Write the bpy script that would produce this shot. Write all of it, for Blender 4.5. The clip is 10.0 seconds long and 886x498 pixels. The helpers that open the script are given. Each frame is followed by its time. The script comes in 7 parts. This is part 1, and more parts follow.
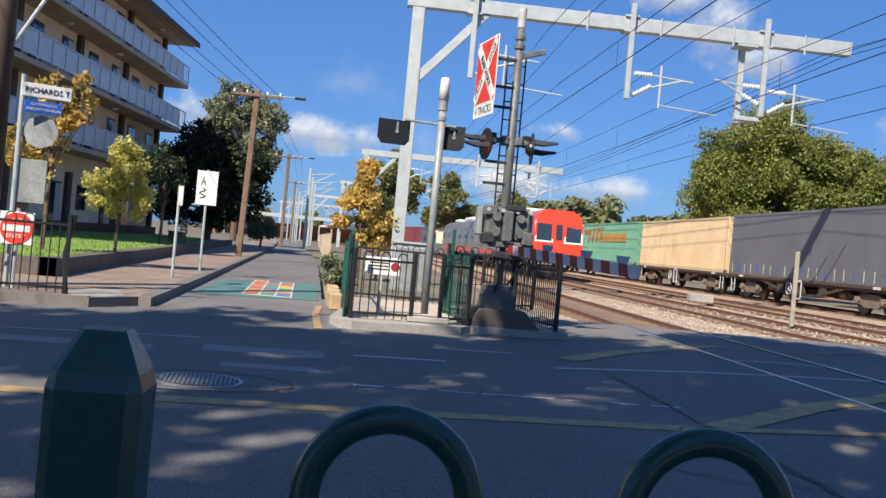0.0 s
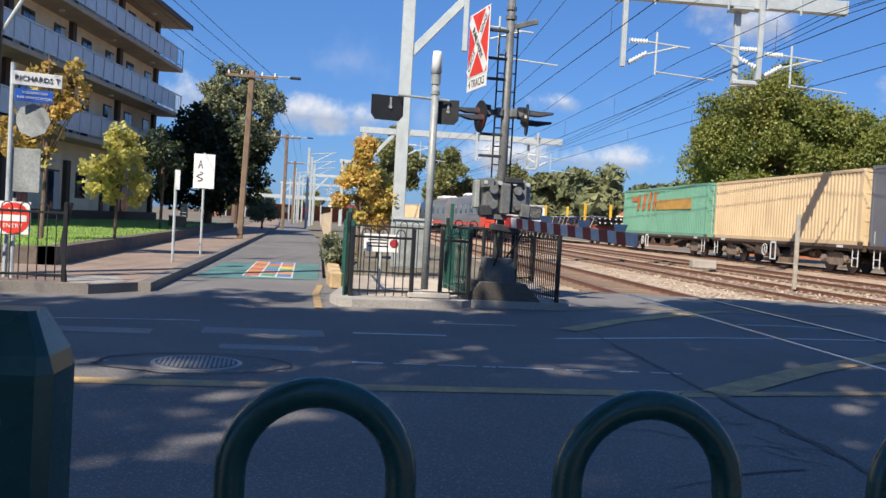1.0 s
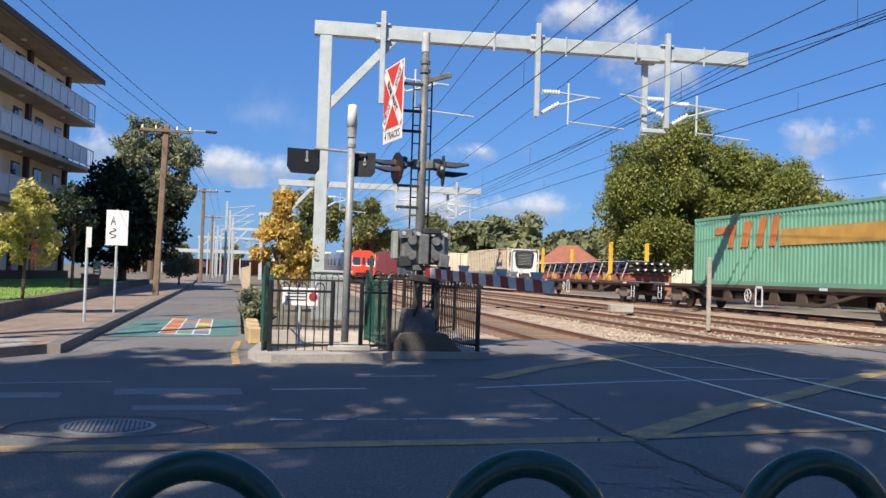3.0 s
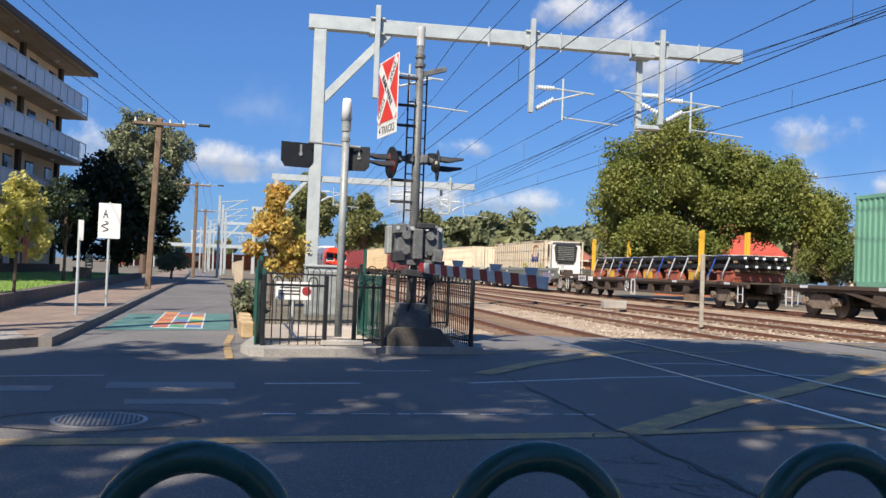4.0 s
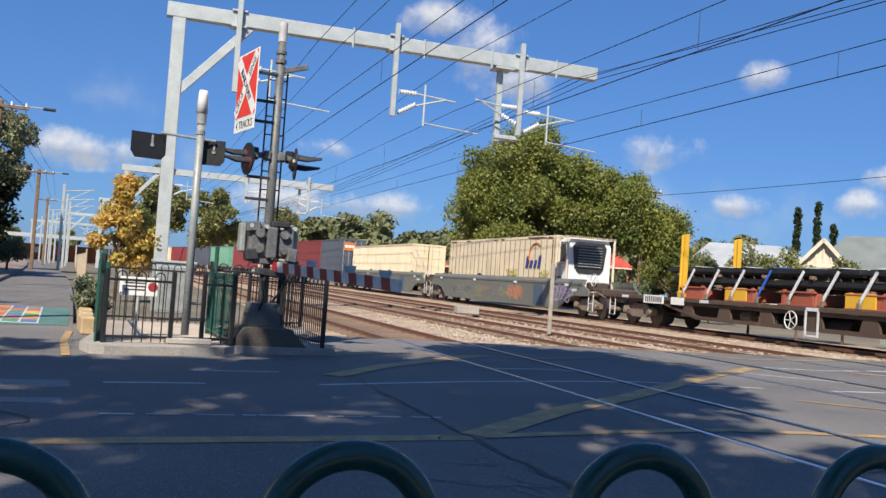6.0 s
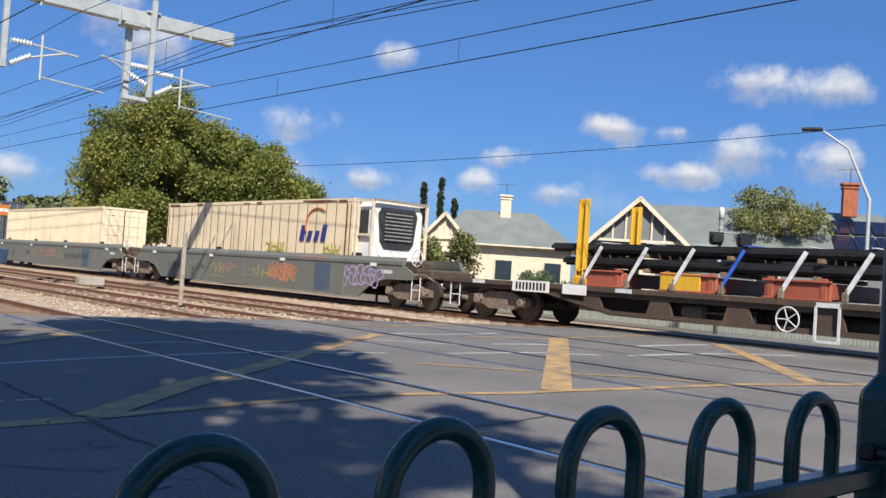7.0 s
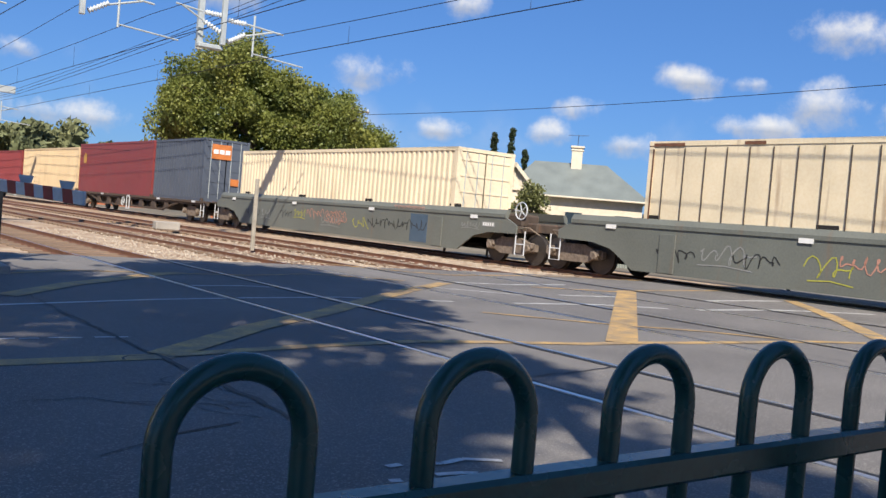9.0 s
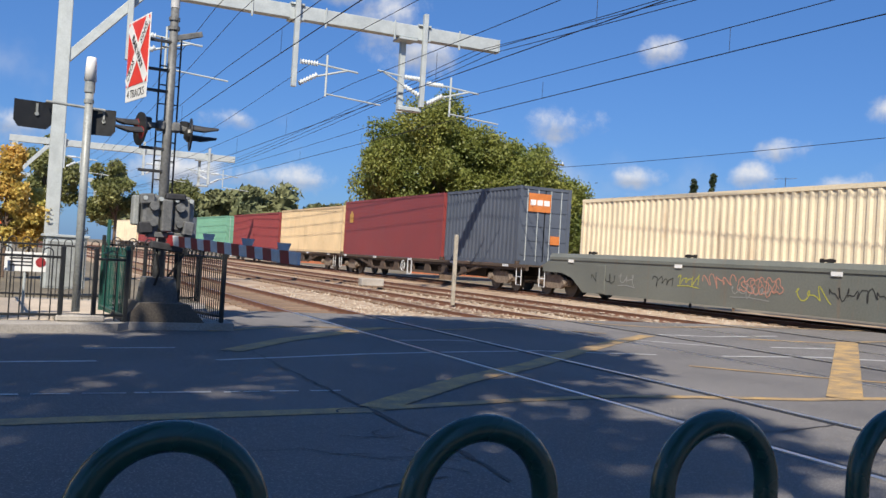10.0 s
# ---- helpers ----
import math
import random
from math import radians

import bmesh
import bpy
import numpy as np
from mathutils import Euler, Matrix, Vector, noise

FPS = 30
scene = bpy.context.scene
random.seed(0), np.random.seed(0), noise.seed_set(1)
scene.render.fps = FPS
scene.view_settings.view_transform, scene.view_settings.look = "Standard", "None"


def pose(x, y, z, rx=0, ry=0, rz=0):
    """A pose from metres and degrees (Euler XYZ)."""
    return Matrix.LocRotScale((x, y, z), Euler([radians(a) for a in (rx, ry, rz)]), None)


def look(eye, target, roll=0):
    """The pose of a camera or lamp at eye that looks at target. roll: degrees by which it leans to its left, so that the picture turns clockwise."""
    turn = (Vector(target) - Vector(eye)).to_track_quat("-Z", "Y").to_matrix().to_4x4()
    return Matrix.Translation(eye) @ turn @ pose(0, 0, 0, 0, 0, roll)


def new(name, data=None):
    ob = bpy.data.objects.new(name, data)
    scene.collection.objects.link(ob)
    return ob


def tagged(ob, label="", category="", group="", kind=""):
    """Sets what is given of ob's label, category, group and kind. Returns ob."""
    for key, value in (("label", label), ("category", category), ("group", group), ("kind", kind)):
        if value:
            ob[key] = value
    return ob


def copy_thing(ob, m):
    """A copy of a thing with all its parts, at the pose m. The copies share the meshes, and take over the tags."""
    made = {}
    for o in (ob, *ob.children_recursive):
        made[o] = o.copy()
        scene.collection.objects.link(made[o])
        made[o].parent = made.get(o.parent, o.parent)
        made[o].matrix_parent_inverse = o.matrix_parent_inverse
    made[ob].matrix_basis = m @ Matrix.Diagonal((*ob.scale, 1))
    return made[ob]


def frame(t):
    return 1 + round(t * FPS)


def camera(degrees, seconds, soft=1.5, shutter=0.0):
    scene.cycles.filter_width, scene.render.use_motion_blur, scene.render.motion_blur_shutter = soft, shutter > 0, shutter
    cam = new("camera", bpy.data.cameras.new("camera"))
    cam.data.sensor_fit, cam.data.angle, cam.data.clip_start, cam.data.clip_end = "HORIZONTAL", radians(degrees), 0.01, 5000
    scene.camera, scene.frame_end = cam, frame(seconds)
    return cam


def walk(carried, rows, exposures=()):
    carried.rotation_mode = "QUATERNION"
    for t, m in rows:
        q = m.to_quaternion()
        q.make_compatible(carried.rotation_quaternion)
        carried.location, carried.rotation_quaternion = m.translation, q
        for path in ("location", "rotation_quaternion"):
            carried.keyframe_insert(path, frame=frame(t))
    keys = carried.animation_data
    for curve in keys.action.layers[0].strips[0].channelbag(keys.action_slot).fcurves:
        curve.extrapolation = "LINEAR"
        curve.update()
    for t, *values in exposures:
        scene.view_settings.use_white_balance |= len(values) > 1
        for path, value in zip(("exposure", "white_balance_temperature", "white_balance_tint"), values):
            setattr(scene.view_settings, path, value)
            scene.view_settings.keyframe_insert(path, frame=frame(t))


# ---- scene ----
cam = camera(51.03, 10.0, soft=1.5)
PATH = [
    (0.0, pose(-0.130, -0.017, 1.258, 89.87, -5.27, -11.05)),
    (0.5, pose(-0.060, 0.023, 1.244, 88.43, -3.79, -11.78)),
    (1.0, pose(-0.054, 0.000, 1.253, 88.34, -3.25, -10.89)),
    (1.5, pose(-0.048, -0.005, 1.251, 88.92, -3.01, -10.49)),
    (2.0, pose(-0.037, -0.029, 1.253, 89.98, -2.87, -10.97)),
    (2.5, pose(-0.021, -0.029, 1.265, 90.69, -2.35, -13.77)),
    (2.7, pose(-0.020, -0.046, 1.275, 91.25, -1.98, -14.88)),
    (3.8, pose(-0.018, -0.001, 1.263, 91.87, -1.80, -16.29)),
    (4.0, pose(-0.023, 0.003, 1.262, 91.37, -2.14, -16.14)),
    (4.5, pose(-0.000, 0.000, 1.258, 91.09, -2.54, -15.50)),
    (5.0, pose(-0.001, -0.012, 1.261, 91.51, -2.77, -15.48)),
    (5.2, pose(-0.005, -0.006, 1.260, 91.71, -2.80, -15.63)),
    (6.3, pose(0.026, -0.003, 1.259, 92.04, -4.23, -31.84)),
    (6.5, pose(0.056, 0.012, 1.267, 92.03, -4.17, -37.03)),
    (7.0, pose(0.108, 0.013, 1.272, 91.67, -3.85, -47.17)),
    (7.5, pose(0.129, 0.003, 1.283, 90.47, -3.31, -50.23)),
    (8.0, pose(0.112, 0.009, 1.272, 88.90, -3.58, -46.57)),
    (8.5, pose(0.105, 0.015, 1.252, 87.86, -4.83, -43.36)),
    (9.0, pose(0.137, -0.000, 1.250, 88.31, -4.86, -42.90)),
    (9.5, pose(0.137, -0.004, 1.254, 89.06, -4.68, -41.33)),
    (10.0, pose(0.086, -0.003, 1.261, 90.67, -3.48, -30.79)),
]
walk(cam, PATH, [(0.0, 0.62), (5.2, 0.60), (6.5, 0.46), (7.2, 0.56), (8.5, 0.62), (10.0, 0.50)])

# ---- light ----
SLOPE = math.atan(0.105)                       # the tracks run this far right of +y
TRACK = pose(0, 0, 0, 0, 0, -math.degrees(SLOPE))
SUN_GO = TRACK.to_3x3() @ Vector((0.58, 0.90, -1.0)).normalized()
SUN_EL = math.asin(-SUN_GO.z)
sun = new("sun", bpy.data.lights.new("sun", "SUN"))
sun.data.energy, sun.data.angle, sun.data.color = 5.0, radians(0.53), (1.0, 0.91, 0.78)
sun.matrix_world = look((0, 0, 60), Vector((0, 0, 60)) + SUN_GO)

world = bpy.data.worlds.new("world")
scene.world = world
world.use_nodes = True
wn, wl = world.node_tree.nodes, world.node_tree.links
sky = wn.new("ShaderNodeTexSky")
sky.sky_type, sky.sun_disc = "NISHITA", False
sky.sun_elevation = SUN_EL
sky.sun_rotation = math.atan2(-SUN_GO.x, -SUN_GO.y)
sky.air_density, sky.dust_density, sky.ozone_density = 1.0, 0.5, 3.0
# clouds: a noise field on the direction, flattened towards the horizon
wtc = wn.new("ShaderNodeTexCoord")
wsep = wn.new("ShaderNodeSeparateXYZ")
wl.new(wtc.outputs["Generated"], wsep.inputs[0])


def wmath(op, a, b, clamp=False):
    n = wn.new("ShaderNodeMath")
    n.operation, n.use_clamp = op, clamp
    for i, v in enumerate((a, b)):
        if v is None:
            continue
        if isinstance(v, (int, float)):
            n.inputs[i].default_value = v
        else:
            wl.new(v, n.inputs[i])
    return n.outputs[0]


# cumulus: (azimuth, elevation, half width, half height), in degrees
CLOUDS = [(-5.3, 6.8, 1.8, 1.6), (2.7, 6.2, 2.8, 1.1), (6.3, 6.1, 1.7, 1.1), (16.9, 7.6, 2.2, 0.7), (20.8, 4.3, 3.6, 0.9), (15.2, 4.3, 3.0, 1.1), (26.2, 14.4, 2.6, 1.9), (24.0, 15.8, 2.8, 1.2), (29.2, 12.6, 2.4, 1.3), (38.3, 8.7, 2.9, 1.15), (43.3, 13.1, 1.4, 0.9), (57.4, 9.6, 2.0, 0.9), (60.4, 9.4, 1.5, 0.5), (51.4, 7.4, 1.7, 0.9), (42.3, 5.6, 1.7, 0.8), (49.2, 5.9, 1.7, 0.8), (53.8, 5.5, 1.8, 0.9), (61.2, 7.0, 2.2, 0.8), (65.0, 12.4, 2.4, 1.2), (68.6, 12.0, 2.8, 1.1), (64.8, 8.4, 2.4, 1.5), (69.4, 8.0, 2.1, 1.2)]
crng = random.Random(31)          # the same fair-weather cumulus all round
CLOUDS += [(crng.uniform(78, 345), crng.uniform(5, 35), crng.uniform(4, 10), crng.uniform(1.5, 4)) for _ in range(16)]
azim = wmath("MULTIPLY", wmath("ARCTAN2", wsep.outputs[0], wsep.outputs[1]), 57.2958)
elev = wmath("MULTIPLY", wmath("ARCSINE", wsep.outputs[2], None), 57.2958)
cloud, lift = None, 0.0
for az_, el_, w_, h_ in CLOUDS:
    if az_ > 180:
        az_ -= 360
    u_ = wmath("DIVIDE", wmath("SUBTRACT", azim, az_), w_)
    v_ = wmath("DIVIDE", wmath("SUBTRACT", elev, el_), h_)
    d_ = wmath("SUBTRACT", 1.45, wmath("ADD", wmath("MULTIPLY", u_, u_), wmath("MULTIPLY", v_, v_)))
    cloud = d_ if cloud is None else wmath("MAXIMUM", cloud, d_)
    lift = wmath("ADD", lift, wmath("MULTIPLY", wmath("MAXIMUM", d_, 0.0), v_))
wno = wn.new("ShaderNodeTexNoise")
wl.new(wtc.outputs["Generated"], wno.inputs["Vector"])
wno.inputs["Scale"].default_value, wno.inputs["Detail"].default_value, wno.inputs["Roughness"].default_value = 14.0, 12.0, 0.62
wsoft = wn.new("ShaderNodeTexNoise")
wl.new(wtc.outputs["Generated"], wsoft.inputs["Vector"])
wsoft.inputs["Scale"].default_value, wsoft.inputs["Detail"].default_value = 9.0, 8.0
dens = wmath("ADD", wmath("MAXIMUM", cloud, -2.0), wmath("MULTIPLY", wmath("SUBTRACT", wno.outputs[0], 0.52), 7.0))
# thin streaks near the horizon
haze = wmath("SUBTRACT", wmath("MULTIPLY", wmath("SUBTRACT", wsoft.outputs[0], 0.5), 5.0), wmath("MULTIPLY", wmath("ABSOLUTE", wmath("SUBTRACT", elev, 5.0), None), 0.13))
dens = wmath("MAXIMUM", dens, wmath("MULTIPLY", haze, 0.9))
wra = wn.new("ShaderNodeValToRGB")
wra.color_ramp.interpolation = "EASE"
wra.color_ramp.elements[0].position, wra.color_ramp.elements[1].position = 0.0, 1.0
wra.color_ramp.elements[1].color = (0.95, 0.95, 0.95, 1)
wl.new(wmath("MULTIPLY", dens, 0.45), wra.inputs[0])
wmx = wn.new("ShaderNodeMix")
wmx.data_type = "RGBA"
wl.new(wra.outputs[0], wmx.inputs[0])
wtint = wn.new("ShaderNodeMix")
wtint.data_type, wtint.blend_type = "RGBA", "MULTIPLY"
wtint.inputs[0].default_value = 1.0
wtint.inputs[7].default_value = (0.68, 0.98, 1.49, 1)
wl.new(sky.outputs[0], wtint.inputs[6])
weven = wn.new("ShaderNodeMix")          # a constant blue mixed in evens the sky out from side to side
weven.data_type = "RGBA"
weven.inputs[0].default_value = 0.4
weven.inputs[7].default_value = (1.15, 3.5, 8.8, 1)
wl.new(wtint.outputs[2], weven.inputs[6])
wl.new(weven.outputs[2], wmx.inputs[6])
# lit tops, grey undersides
wshade = wn.new("ShaderNodeMix")
wshade.data_type = "RGBA"
wl.new(wmath("ADD", wmath("MULTIPLY", lift, 1.6), wmath("ADD", wmath("MULTIPLY", wsoft.outputs[0], 0.8), 0.15), True), wshade.inputs[0])
wshade.inputs[6].default_value, wshade.inputs[7].default_value = (6.6, 7.0, 8.0, 1), (11.6, 11.5, 11.5, 1)
wl.new(wshade.outputs[2], wmx.inputs[7])
wl.new(wmx.outputs[2], wn["Background"].inputs[0])
wn["Background"].inputs[1].default_value = 0.0525


# ---- materials ----
def mat(name, col, rough=0.6, metal=0.0, scale=6.0, var=0.25, col2=None, bump=0.15, fine=60.0, spec=0.5, coords="Object", per=0.0, transl=0.0):
    """A surface with colour variation at two scales, and bump."""
    m = bpy.data.materials.new(name)
    m.use_nodes = True
    n, l = m.node_tree.nodes, m.node_tree.links
    b = n["Principled BSDF"]
    tc = n.new("ShaderNodeTexCoord")
    big, small = n.new("ShaderNodeTexNoise"), n.new("ShaderNodeTexNoise")
    big.inputs["Scale"].default_value, big.inputs["Detail"].default_value = scale, 5
    small.inputs["Scale"].default_value, small.inputs["Detail"].default_value = fine, 3
    for t in (big, small):
        l.new(tc.outputs[coords], t.inputs["Vector"])
    ramp = n.new("ShaderNodeValToRGB")
    ramp.color_ramp.elements[0].position, ramp.color_ramp.elements[1].position = 0.32, 0.68
    c2 = col2 or tuple(max(0, c * (1 - var)) for c in col)
    ramp.color_ramp.elements[0].color = (*c2, 1)
    ramp.color_ramp.elements[1].color = (*col, 1)
    l.new(big.outputs[0], ramp.inputs[0])
    mul = n.new("ShaderNodeMix")
    mul.data_type, mul.blend_type = "RGBA", "OVERLAY"
    mul.inputs[0].default_value = min(0.6, var * 1.3)
    l.new(ramp.outputs[0], mul.inputs[6])
    l.new(small.outputs[0], mul.inputs[7])
    out = mul.outputs[2]
    if per:
        oi = n.new("ShaderNodeObjectInfo")
        geo = n.new("ShaderNodeNewGeometry")
        add = n.new("ShaderNodeMath")
        add.operation = "ADD"
        l.new(oi.outputs["Random"], add.inputs[0])
        l.new(geo.outputs["Random Per Island"], add.inputs[1])
        mr = n.new("ShaderNodeMapRange")
        mr.inputs[1].default_value, mr.inputs[2].default_value = 0, 2
        mr.inputs[3].default_value, mr.inputs[4].default_value = 1 - per, 1 + per
        l.new(add.outputs[0], mr.inputs[0])
        hsv = n.new("ShaderNodeHueSaturation")
        l.new(mr.outputs[0], hsv.inputs["Value"])
        l.new(out, hsv.inputs["Color"])
        out = hsv.outputs[0]
    l.new(out, b.inputs["Base Color"])
    rr = n.new("ShaderNodeMapRange")
    rr.inputs[3].default_value, rr.inputs[4].default_value = max(0.03, rough - 0.12), min(1, rough + 0.12)
    l.new(big.outputs[0], rr.inputs[0])
    l.new(rr.outputs[0], b.inputs["Roughness"])
    b.inputs["Metallic"].default_value = metal
    b.inputs["Specular IOR Level"].default_value = spec
    if transl:
        b.inputs["Transmission Weight"].default_value = 0.0
        tr = n.new("ShaderNodeBsdfTranslucent")
        l.new(out, tr.inputs[0])
        ms = n.new("ShaderNodeMixShader")
        ms.inputs[0].default_value = transl
        l.new(b.outputs[0], ms.inputs[1])
        l.new(tr.outputs[0], ms.inputs[2])
        l.new(ms.outputs[0], n["Material Output"].inputs[0])
    if bump:
        bp = n.new("ShaderNodeBump")
        bp.inputs["Strength"].default_value, bp.inputs["Distance"].default_value = bump, 0.02
        l.new(small.outputs[0], bp.inputs["Height"])
        l.new(bp.outputs[0], b.inputs["Normal"])
    return m


M_ASPHALT = mat("asphalt", (0.172, 0.162, 0.155), 0.84, scale=0.45, var=0.34, fine=90, bump=0.5)
M_ASPHALT2 = mat("asphalt_patch", (0.27, 0.26, 0.255), 0.75, scale=1.5, var=0.25, fine=90, bump=0.4)


def chippings(m, scale, share, col):
    """Pale stone chips worn bare in the binder."""
    n, l = m.node_tree.nodes, m.node_tree.links
    p = n["Principled BSDF"]
    old = p.inputs["Base Color"].links[0].from_socket
    tc, vo, sp = n.new("ShaderNodeTexCoord"), n.new("ShaderNodeTexVoronoi"), n.new("ShaderNodeSeparateColor")
    vo.inputs["Scale"].default_value = scale
    l.new(tc.outputs["Object"], vo.inputs["Vector"])
    l.new(vo.outputs["Color"], sp.inputs[0])
    mr = n.new("ShaderNodeMapRange")
    mr.inputs[1].default_value, mr.inputs[2].default_value = 1 - share, 1.0
    l.new(sp.outputs[0], mr.inputs[0])
    mx = n.new("ShaderNodeMix")
    mx.data_type = "RGBA"
    l.new(mr.outputs[0], mx.inputs[0])
    l.new(old, mx.inputs[6])
    mx.inputs[7].default_value = (*col, 1)
    l.new(mx.outputs[2], p.inputs["Base Color"])


chippings(M_ASPHALT, 110, 0.22, (0.28, 0.265, 0.25))
chippings(M_ASPHALT2, 90, 0.2, (0.36, 0.345, 0.33))
M_PATH = mat("brown_paving", (0.30, 0.22, 0.17), 0.85, scale=1.2, var=0.3, fine=14, bump=0.2)
M_CONC = mat("concrete", (0.40, 0.37, 0.33), 0.85, scale=2.0, var=0.3, fine=40, bump=0.25)
M_KERB = mat("kerb_stone", (0.21, 0.19, 0.17), 0.85, scale=2.0, var=0.35, fine=40, bump=0.3)
M_LINE_W = mat("white_road_paint", (0.62, 0.62, 0.60), 0.7, scale=5, var=0.45, col2=(0.44, 0.44, 0.43), fine=50)
M_LINE_Y = mat("yellow_road_paint", (0.52, 0.33, 0.12), 0.7, scale=3.5, var=0.5, col2=(0.22, 0.17, 0.11), fine=50)
M_CRACK = mat("tar_crack", (0.015, 0.015, 0.016), 0.6, scale=4, var=0.2)
M_BALLAST = mat("ballast", (0.45, 0.35, 0.25), 0.95, scale=0.9, var=0.4, col2=(0.28, 0.18, 0.11), fine=22, bump=1.0)
M_STONE = mat("ballast_stone", (0.44, 0.37, 0.29), 0.95, scale=5, var=0.3, fine=30, per=0.4)
M_RAIL = mat("rusty_rail", (0.17, 0.075, 0.042), 0.7, scale=5, var=0.4, fine=30)
M_RAILTOP = mat("polished_rail_head", (0.80, 0.79, 0.77), 0.32, 1.0, scale=3, var=0.15, bump=0.02)
M_SLEEPER = mat("sleeper", (0.22, 0.15, 0.10), 0.9, scale=3, var=0.4, fine=25, per=0.25)
M_DIRT = mat("dry_ground", (0.20, 0.17, 0.12), 0.95, scale=0.2, var=0.4, fine=8, bump=0.5)
M_GRASS = mat("lawn", (0.22, 0.34, 0.06), 0.9, scale=1.0, var=0.35, fine=45, bump=0.8)
M_BLADE = mat("grass_blade", (0.26, 0.40, 0.08), 0.8, scale=3, var=0.3, per=0.35, transl=0.3)
M_STEEL = mat("galvanised_steel", (0.47, 0.51, 0.51), 0.5, 0.25, scale=3, var=0.15, fine=25, bump=0.05)
M_POLE = mat("grey_painted_pole", (0.33, 0.35, 0.34), 0.5, 0.15, scale=4, var=0.3, fine=30, bump=0.08)
# set darker than M_POLE for the partial shade on the mast
M_MAST = mat("weathered_shaded_mast_grey", (0.17, 0.175, 0.175), 0.55, 0.2, scale=4, var=0.4, fine=25, bump=0.15)
M_SILVER = mat("bare_aluminium_pole", (0.42, 0.42, 0.43), 0.38, 0.85, scale=6, var=0.25, fine=20, bump=0.08)
M_BLACK = mat("black_paint", (0.018, 0.019, 0.02), 0.42, scale=8, var=0.2, bump=0.05)
M_DARKBOX = mat("weathered_dark_metal", (0.055, 0.055, 0.058), 0.55, 0.3, scale=6, var=0.35, fine=25)
M_GREEN = mat("dark_green_gloss_paint", (0.011, 0.064, 0.055), 0.26, scale=9, var=0.2, fine=70, bump=0.03)
M_GREEN2 = mat("green_fence_paint", (0.015, 0.085, 0.065), 0.45, scale=7, var=0.25, bump=0.05)
M_WHITE = mat("white_paint", (0.78, 0.78, 0.76), 0.5, scale=4, var=0.12, bump=0.03)
M_RED = mat("sign_red", (0.72, 0.05, 0.03), 0.4, scale=4, var=0.1, bump=0.02)
M_BOOMRED = mat("faded_boom_red", (0.33, 0.03, 0.035), 0.5, scale=8, var=0.3)
M_BOOMWHITE = mat("faded_boom_white", (0.62, 0.64, 0.66), 0.5, scale=8, var=0.2)
M_BLUE = mat("sign_blue", (0.03, 0.12, 0.50), 0.4, scale=4, var=0.1)
M_WOOD = mat("weathered_pole_wood", (0.22, 0.15, 0.10), 0.85, scale=3, var=0.35, fine=30, bump=0.4)
M_WIRE = mat("overhead_wire", (0.02, 0.02, 0.022), 0.5, 0.5, scale=5, var=0.1, bump=0)
M_INSUL = mat("porcelain", (0.60, 0.64, 0.66), 0.25, scale=5, var=0.1, bump=0)
M_GLASS = mat("window_glass", (0.03, 0.045, 0.06), 0.06, scale=2, var=0.2, bump=0, spec=0.9)
M_BARK = mat("bark", (0.16, 0.11, 0.08), 0.95, scale=6, var=0.4, fine=30, bump=0.7)
M_LEAF = mat("green_leaf", (0.25, 0.255, 0.055), 0.55, scale=0.35, var=0.45, col2=(0.10, 0.135, 0.03), per=0.3, transl=0.3, bump=0)
M_LEAFD = mat("dark_leaf", (0.035, 0.055, 0.020), 0.55, scale=0.6, var=0.4, per=0.5, transl=0.2, bump=0)
M_LEAFM = mat("mid_green_leaf", (0.28, 0.28, 0.10), 0.55, scale=0.35, var=0.5, col2=(0.14, 0.165, 0.055), per=0.5, transl=0.3, bump=0)
M_LEAFG = mat("grey_green_leaf", (0.25, 0.27, 0.15), 0.6, scale=0.6, var=0.4, per=0.45, transl=0.25, bump=0)
M_LEAFY = mat("yellow_autumn_leaf", (0.60, 0.54, 0.18), 0.6, scale=0.9, var=0.4, col2=(0.44, 0.42, 0.10), per=0.45, transl=0.45, bump=0)
M_LEAFO = mat("orange_autumn_leaf", (0.60, 0.36, 0.09), 0.6, scale=0.9, var=0.5, col2=(0.46, 0.40, 0.11), per=0.5, transl=0.35, bump=0)
M_LEAFH = mat("shrub_leaf", (0.12, 0.17, 0.08), 0.6, scale=1.5, var=0.4, per=0.45, transl=0.25, bump=0)
M_WALL = mat("cream_brick_wall", (0.85, 0.71, 0.50), 0.85, scale=1.0, var=0.2, fine=25, bump=0.2)
M_BROWN = mat("brown_render", (0.085, 0.055, 0.04), 0.7, scale=2, var=0.25)
M_SLAB = mat("balcony_slab", (0.48, 0.39, 0.29), 0.8, scale=1.0, var=0.25)
M_BALU = mat("grey_balustrade", (0.58, 0.60, 0.62), 0.45, 0.3, scale=2, var=0.15, bump=0.02)
M_SANDST = mat("retaining_wall_stone", (0.15, 0.12, 0.10), 0.9, scale=2, var=0.4, fine=12, bump=0.5)
M_ROOFG = mat("grey_green_roof_iron", (0.20, 0.225, 0.21), 0.5, 0.1, scale=1.0, var=0.2, fine=30)
M_ROOFR = mat("red_roof_iron", (0.50, 0.085, 0.05), 0.55, scale=1, var=0.25)
M_ROOFW = mat("pale_roof_iron", (0.40, 0.42, 0.43), 0.5, scale=1, var=0.2)
M_HWALL = mat("grey_house_render", (0.17, 0.18, 0.19), 0.8, scale=1, var=0.2)
M_CREAM = mat("cream_trim_paint", (0.66, 0.58, 0.45), 0.6, scale=3, var=0.15)
